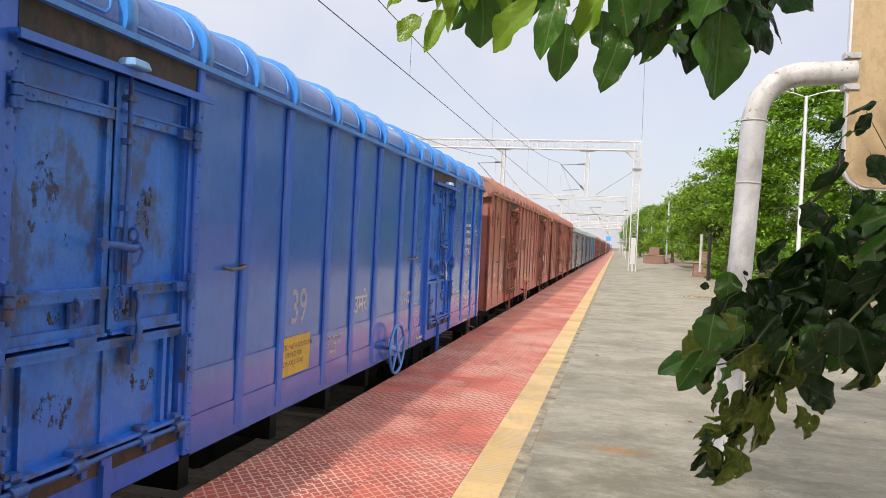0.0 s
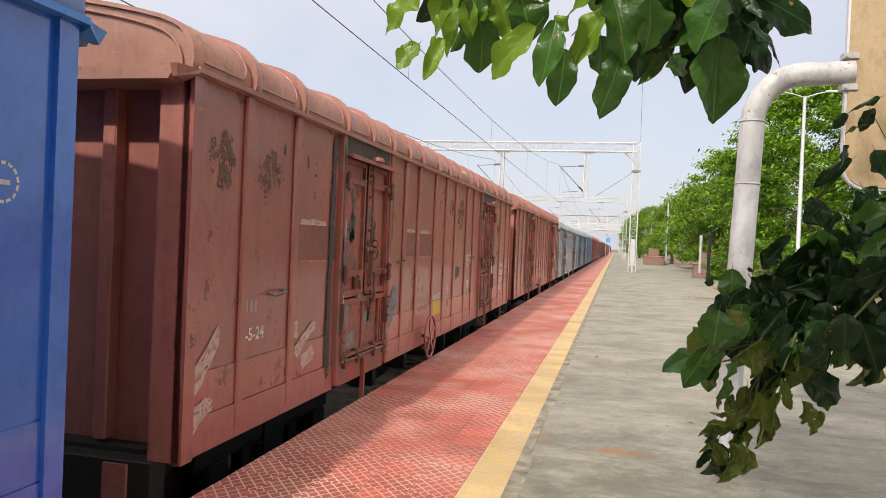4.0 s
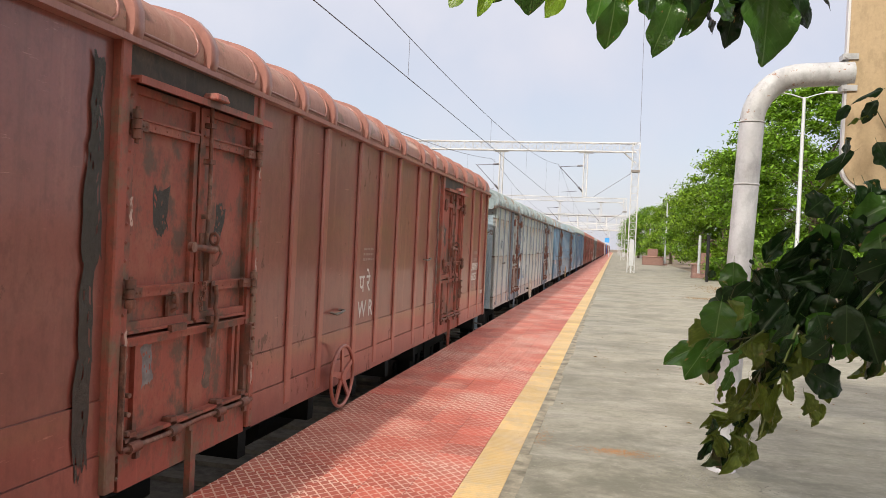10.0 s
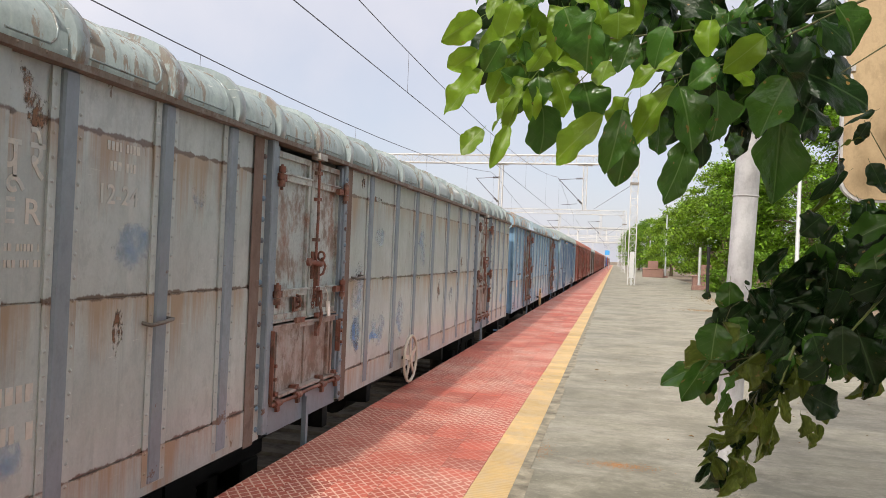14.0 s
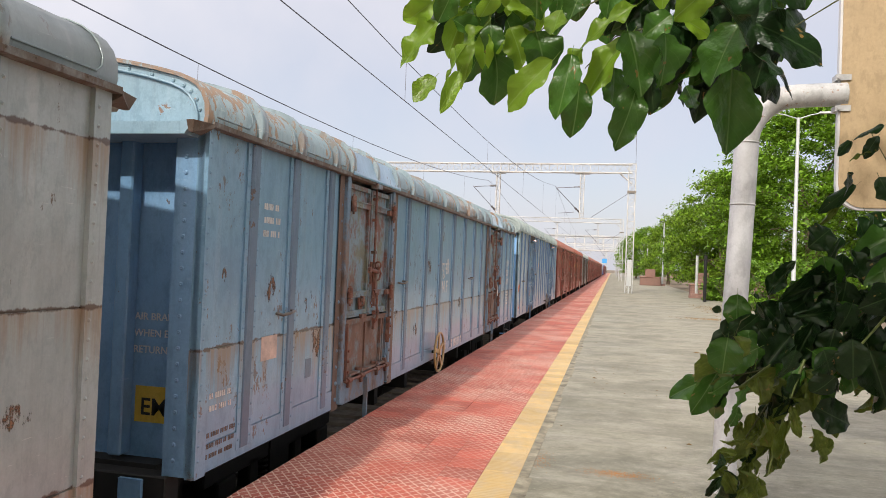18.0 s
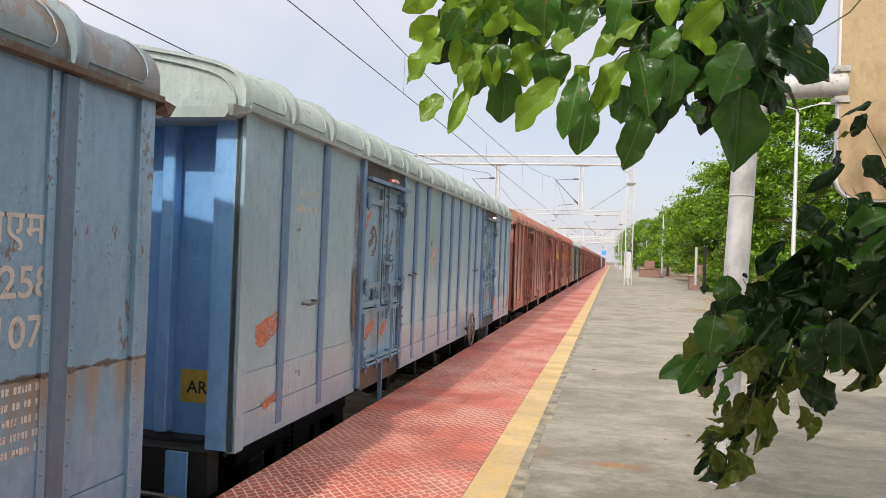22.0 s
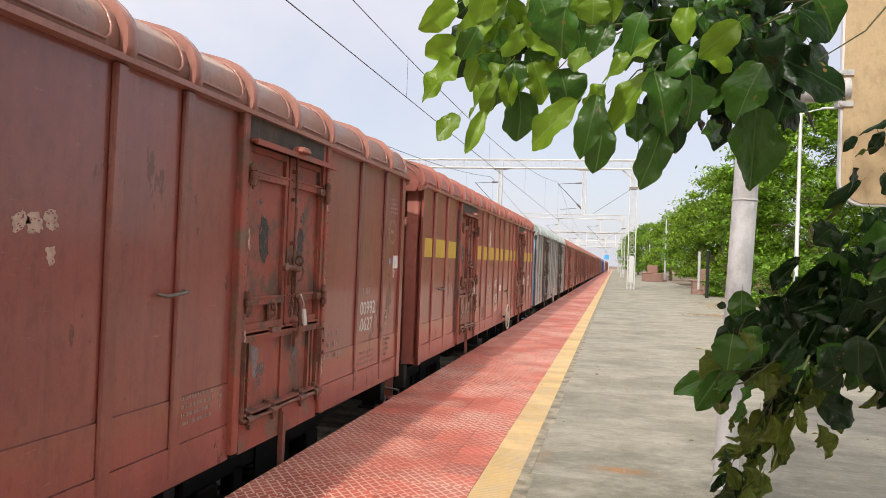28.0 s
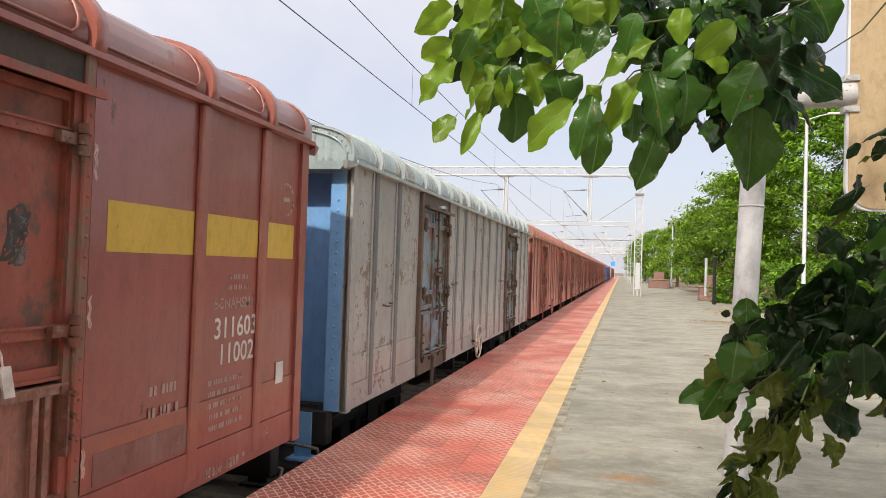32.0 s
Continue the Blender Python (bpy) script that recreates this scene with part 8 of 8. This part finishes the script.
for _ in range(24):
    hang_leaf(spray, g.uniform(0.03, 0.25), g.uniform(1.2, 1.34), g.uniform(1.9, 2.1), g.gauss(255, 45), g.uniform(0.04, 0.07), g.uniform(0.026, 0.042), g.choice((0, 0, 1)), g)
droop, g = make_branch("drooping_branch", "dark drooping branch with wilted leaf tips", (DROOP_A, DROOP_B, DROOP_C), (
    (((1.67, 1.1, 2.3), (1.27, 1.25, 1.9), (0.90, 1.33, 1.64), (0.68, 1.30, 1.50), (0.55, 1.27, 1.44), (0.46, 1.22, 1.43)), 0.007, 0.002),
    (((0.68, 1.30, 1.50), (0.56, 1.26, 1.38), (0.49, 1.24, 1.28)), 0.004, 0.0015),
    (((0.90, 1.33, 1.64), (0.82, 1.30, 1.75), (0.74, 1.28, 1.86)), 0.004, 0.0015),
    (((0.48, 1.22, 1.43), (0.475, 1.2, 1.49), (0.485, 1.19, 1.53), (0.50, 1.19, 1.54)), 0.0018, 0.001),
    (((0.475, 1.2, 1.49), (0.455, 1.19, 1.51)), 0.0015, 0.001)), 73, True)
# most of these leaves take the tone with shade in its colour
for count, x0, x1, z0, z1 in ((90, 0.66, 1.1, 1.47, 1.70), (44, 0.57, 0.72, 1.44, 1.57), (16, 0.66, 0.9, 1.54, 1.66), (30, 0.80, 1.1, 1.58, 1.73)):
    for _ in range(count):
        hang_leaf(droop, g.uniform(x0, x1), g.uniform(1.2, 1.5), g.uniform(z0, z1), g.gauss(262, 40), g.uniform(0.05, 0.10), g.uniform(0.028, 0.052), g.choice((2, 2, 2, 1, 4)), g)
for _ in range(10):
    u = g.random()
    hang_leaf(droop, 0.47 + 0.2 * u, g.uniform(1.2, 1.35), g.uniform(1.38, 1.48), g.uniform(200, 340), g.uniform(0.05, 0.09), g.uniform(0.03, 0.06), g.choice((1, 2, 2, 3)), g)
# the withered tip: narrow crumpled leaves crowded along the hanging twig
for _ in range(46):
    u = g.random()
    hang_leaf(droop, 0.60 - 0.11 * u + g.gauss(0, 0.022), g.uniform(1.2, 1.3), 1.45 - 0.20 * u + g.gauss(0, 0.012), g.gauss(268, 28), g.uniform(0.03, 0.06), g.uniform(0.014, 0.026), g.choice((3, 3, 3, 4)), g)
for line in (((0.62, 1.26, 1.52), (0.57, 1.25, 1.46), (0.50, 1.22, 1.42), (0.44, 1.2, 1.41)), ((0.78, 1.24, 1.58), (0.70, 1.22, 1.50), (0.64, 1.21, 1.44)), ((0.92, 1.22, 1.70), (0.86, 1.2, 1.60), (0.84, 1.2, 1.53)), ((0.60, 1.21, 1.47), (0.565, 1.2, 1.38), (0.54, 1.2, 1.28))):
    bm = bmesh.new()
    tube(bm, line, [0.0024 - 0.0004 * k for k in range(len(line))], 6)
    part("twig", bm, M_TWIG_PALE, droop, "pale green leaf stalk")

# the tree that they grow from stands beside and above the camera
near_tree = thing("tree", "broad-leaved tree standing on the platform beside the viewer", "tree", (2.6, -0.6, 0))
bm = bmesh.new()
tube(bm, [(0, 0, 0), (0.05, 0.02, 1.2), (-0.1, 0.1, 2.4), (-0.3, 0.2, 3.6), (-0.2, 0.1, 5.0)], [0.2, 0.15, 0.13, 0.1, 0.05], 12)
part("trunk", bm, M_BARK, near_tree)
for e in ((-1.3, 1.6, 2.9), (-1.9, 1.0, 3.6), (-0.2, 2.4, 3.6), (1.5, 1.2, 4.2), (0.9, -1.6, 4.3), (-1.2, -1.3, 4.2)):
    bm = bmesh.new()
    tube(bm, [(-0.1, 0.1, 2.4), (e[0] * 0.5, e[1] * 0.5, 2.4 + (e[2] - 2.4) * 0.7), e], [0.07, 0.05, 0.015], 8)
    part("limb", bm, M_BARK, near_tree)
gr = random.Random(77)
cl = []
for _ in range(230):
    a, u = gr.uniform(0, 6.28), gr.random()
    q = gr.random() ** 0.5
    x, y = 2.3 * q * math.cos(a), 1.9 + 3.0 * q * math.sin(a)
    if x < -0.3 and y > 2.8:
        x = -x
    cl.append((x, y, 3.95 + 1.7 * u, 0.34))
# extra unseen clumps, placed where they shade the drooping branch and nearby concrete
for _ in range(22):
    cl.append((gr.uniform(-2.7, -1.2), gr.uniform(-0.6, 0.6), gr.uniform(2.75, 3.15), 0.2))
for _ in range(110):
    cl.append((gr.uniform(-2.35, -0.9), gr.uniform(0.3, 2.45), gr.uniform(4.0, 4.6), 0.24))
for _ in range(60):
    cl.append((gr.gauss(-2.1, 0.3), gr.gauss(-0.6, 0.35), gr.gauss(3.5, 0.28), 0.2))
me = foliage("crown", cl, 30, 0.085, 79, 0.9)
me.materials.append(M_CROWN)
part("crown", me, None, near_tree)

# ---------------------------------------------------------------- litter and stains on the platform
def crumbs(name, count, x, y, w, d, size, material, label, seed):
    """A scatter of small chips, densest in the middle."""
    g = random.Random(seed)
    verts, faces = [], []
    for _ in range(count):
        px, py = x + g.gauss(0, w / 2), y + g.gauss(0, d / 2)
        r = size * g.uniform(0.4, 1.4)
        a = g.uniform(0, 6.28)
        n = len(verts)
        for k in range(3):
            verts.append((px + r * math.cos(a + k * 2.1), py + r * math.sin(a + k * 2.1), 0.0005))
        verts.append((px, py, r * 0.6))
        faces += [(n, n + 1, n + 3), (n + 1, n + 2, n + 3), (n + 2, n, n + 3)]
    me = bpy.data.meshes.new(name)
    me.from_pydata(verts, [], faces)
    me.materials.append(material)
    return tagged(new(name, me), label, "litter", "", "stuff")


M_RUST_DUST = plain("orange_rust_dust", (0.42, 0.20, 0.075), 0.95, scale=30)
M_LITTER = plain("dry_leaf_litter", (0.24, 0.16, 0.08), 0.9, scale=20)
M_CEMENT = plain("rough_cement", (0.25, 0.24, 0.205), 0.95, scale=10, relief=0.6)
crumbs("rust_crumbs", 900, 0.10, 5.95, 0.26, 0.10, 0.0045, M_RUST_DUST, "scattered orange rust crumbs on the concrete", 3)
crumbs("rust_crumbs", 400, -0.55, 6.2, 0.12, 0.3, 0.004, M_RUST_DUST, "thin orange crumbs beside the yellow tiles", 4)
crumbs("cement_crumbs", 700, 0.75, 5.45, 0.35, 0.22, 0.008, M_CEMENT, "loose cement crumbs round the sign post", 5)
crumbs("dry_litter", 260, 3.3, 27.0, 0.9, 0.5, 0.03, M_LITTER, "small heap of dry leaves on the platform", 6)
crumbs("dry_litter", 500, 4.6, 34.0, 0.8, 4.0, 0.03, M_LITTER, "dry leaves blown along the platform side", 7)
crumbs("dry_litter", 160, 1.5, 12.0, 2.2, 5.0, 0.012, M_LITTER, "stray bits of dry leaf on the concrete", 8)
for i, (x, y, r) in enumerate(((1.1, 9.4, 0.035), (0.75, 7.2, 0.025), (-0.2, 11.0, 0.03), (2.0, 8.0, 0.03), (1.7, 15.5, 0.06))):
    bm = bmesh.new()
    g = random.Random(i)
    tube(bm, [(x - r, y, 0.006), (x, y + r * 0.3, 0.011), (x + r, y - r * 0.2, 0.005)], [r * 0.1, r * 0.3, r * 0.1], 5)
    tagged(new("fallen_leaf", mesh_of("fallen_leaf", bm, M_LITTER)), "small dry brown fallen leaf on the concrete", "leaf", "fallen leaves")
bm = bmesh.new()
tube(bm, [(0.83, 5.69, 0.0), (0.83, 5.69, 0.012), (0.83, 5.69, 0.03)], [0.13, 0.115, 0.1], 14)
tagged(new("post_footing", mesh_of("post_footing", bm, M_CEMENT)), "rough cement footing round the sign post", "footing")

# ---------------------------------------------------------------- edge tiles
def tile_mesh(name, w, d, material):
    bm = boxes((-w / 2 + 0.001, w / 2 - 0.001, -d / 2 + 0.001, d / 2 - 0.001, -0.02, 0.0))
    top = [e for e in bm.edges if all(v.co.z > -0.001 for v in e.verts)]
    bmesh.ops.bevel(bm, geom=top, offset=0.002, segments=1, affect="EDGES")
    return mesh_of(name, bm, material)


def rest_of_tiles(name, columns, w, d, y0, y1, material, label):
    bm = bmesh.new()
    for k in range(int((y1 - y0) / d)):
        for x in columns:
            y = y0 + (k + 0.5) * d
            box(bm, x - w / 2 + 0.002, x + w / 2 - 0.002, y - d / 2 + 0.002, y + d / 2 - 0.002, -0.012, 0.0)
    ob = new(name, mesh_of(name, bm, material))
    ob.parent = platform
    tagged(ob, label, kind="stuff")


COLUMNS = [EDGE + 0.15 + 0.3 * k for k in range(5)]
red_tile = tile_mesh("red_tile", 0.3, 0.3, M_TILE)
yellow_tile = tile_mesh("yellow_tile", YR - YL, 0.3, M_TACTILE)
rt = random.Random(5)
for k in range(60):
    for x in COLUMNS:
        part("red_tile", red_tile, None, platform, at=pose(x, 2.55 + 0.3 * k, rt.uniform(-0.0015, 0.0015), rt.uniform(-0.2, 0.2), rt.uniform(-0.2, 0.2), 180 * rt.randrange(2)))
for k in range(140):
    part("yellow_tile", yellow_tile, None, platform, at=pose((YL + YR) / 2, 2.55 + 0.3 * k, rt.uniform(-0.0015, 0.0015), 0, rt.uniform(-0.2, 0.2), 0))
rest_of_tiles("far_red_tiles", COLUMNS, 0.3, 0.3, 20.4, 80.4, M_TILE, "worn red edge tiles farther along the platform")
rest_of_tiles("near_red_tiles", COLUMNS, 0.3, 0.3, -6.6, 2.4, M_TILE, "worn red edge tiles behind the viewer")
rest_of_tiles("distant_red_tiles", [(EDGE + YL) / 2], YL - EDGE, 1.5, 80.4, 320.0, M_TILE, "distant run of red edge tiles")
rest_of_tiles("far_yellow_tiles", [(YL + YR) / 2], YR - YL, 0.3, 44.4, 120.0, M_TACTILE, "yellow tactile tiles farther along the platform")
rest_of_tiles("distant_yellow_tiles", [(YL + YR) / 2], YR - YL, 1.5, 120.0, 320.0, M_TACTILE, "distant run of yellow tactile tiles")
rest_of_tiles("near_yellow_tiles", [(YL + YR) / 2], YR - YL, 0.3, -6.6, 2.4, M_TACTILE, "yellow tactile tiles behind the viewer")


# ---------------------------------------------------------------- everything that moves
def motions():
    for root, start, wheels in TRAIN:
        walk(root, [(t, pose(TRACK, start - gone(t) + LAG[t], RAIL)) for t in range(33)])
        for ob, dy in wheels:
            walk(ob, [(0.16 * k, pose(0, dy, 0.5, math.degrees(gone(0.16 * k) / 0.5))) for k in range(201)])
    for ob, rows in ((spray, SPRAY_SWAY), (droop, DROOP_SWAY)):
        walk(ob, [(t, pose(0, 0, 0, 0, 0, TURNED) @ pose(dx, 0, dz)) for t, dx, dz in rows])


motions()
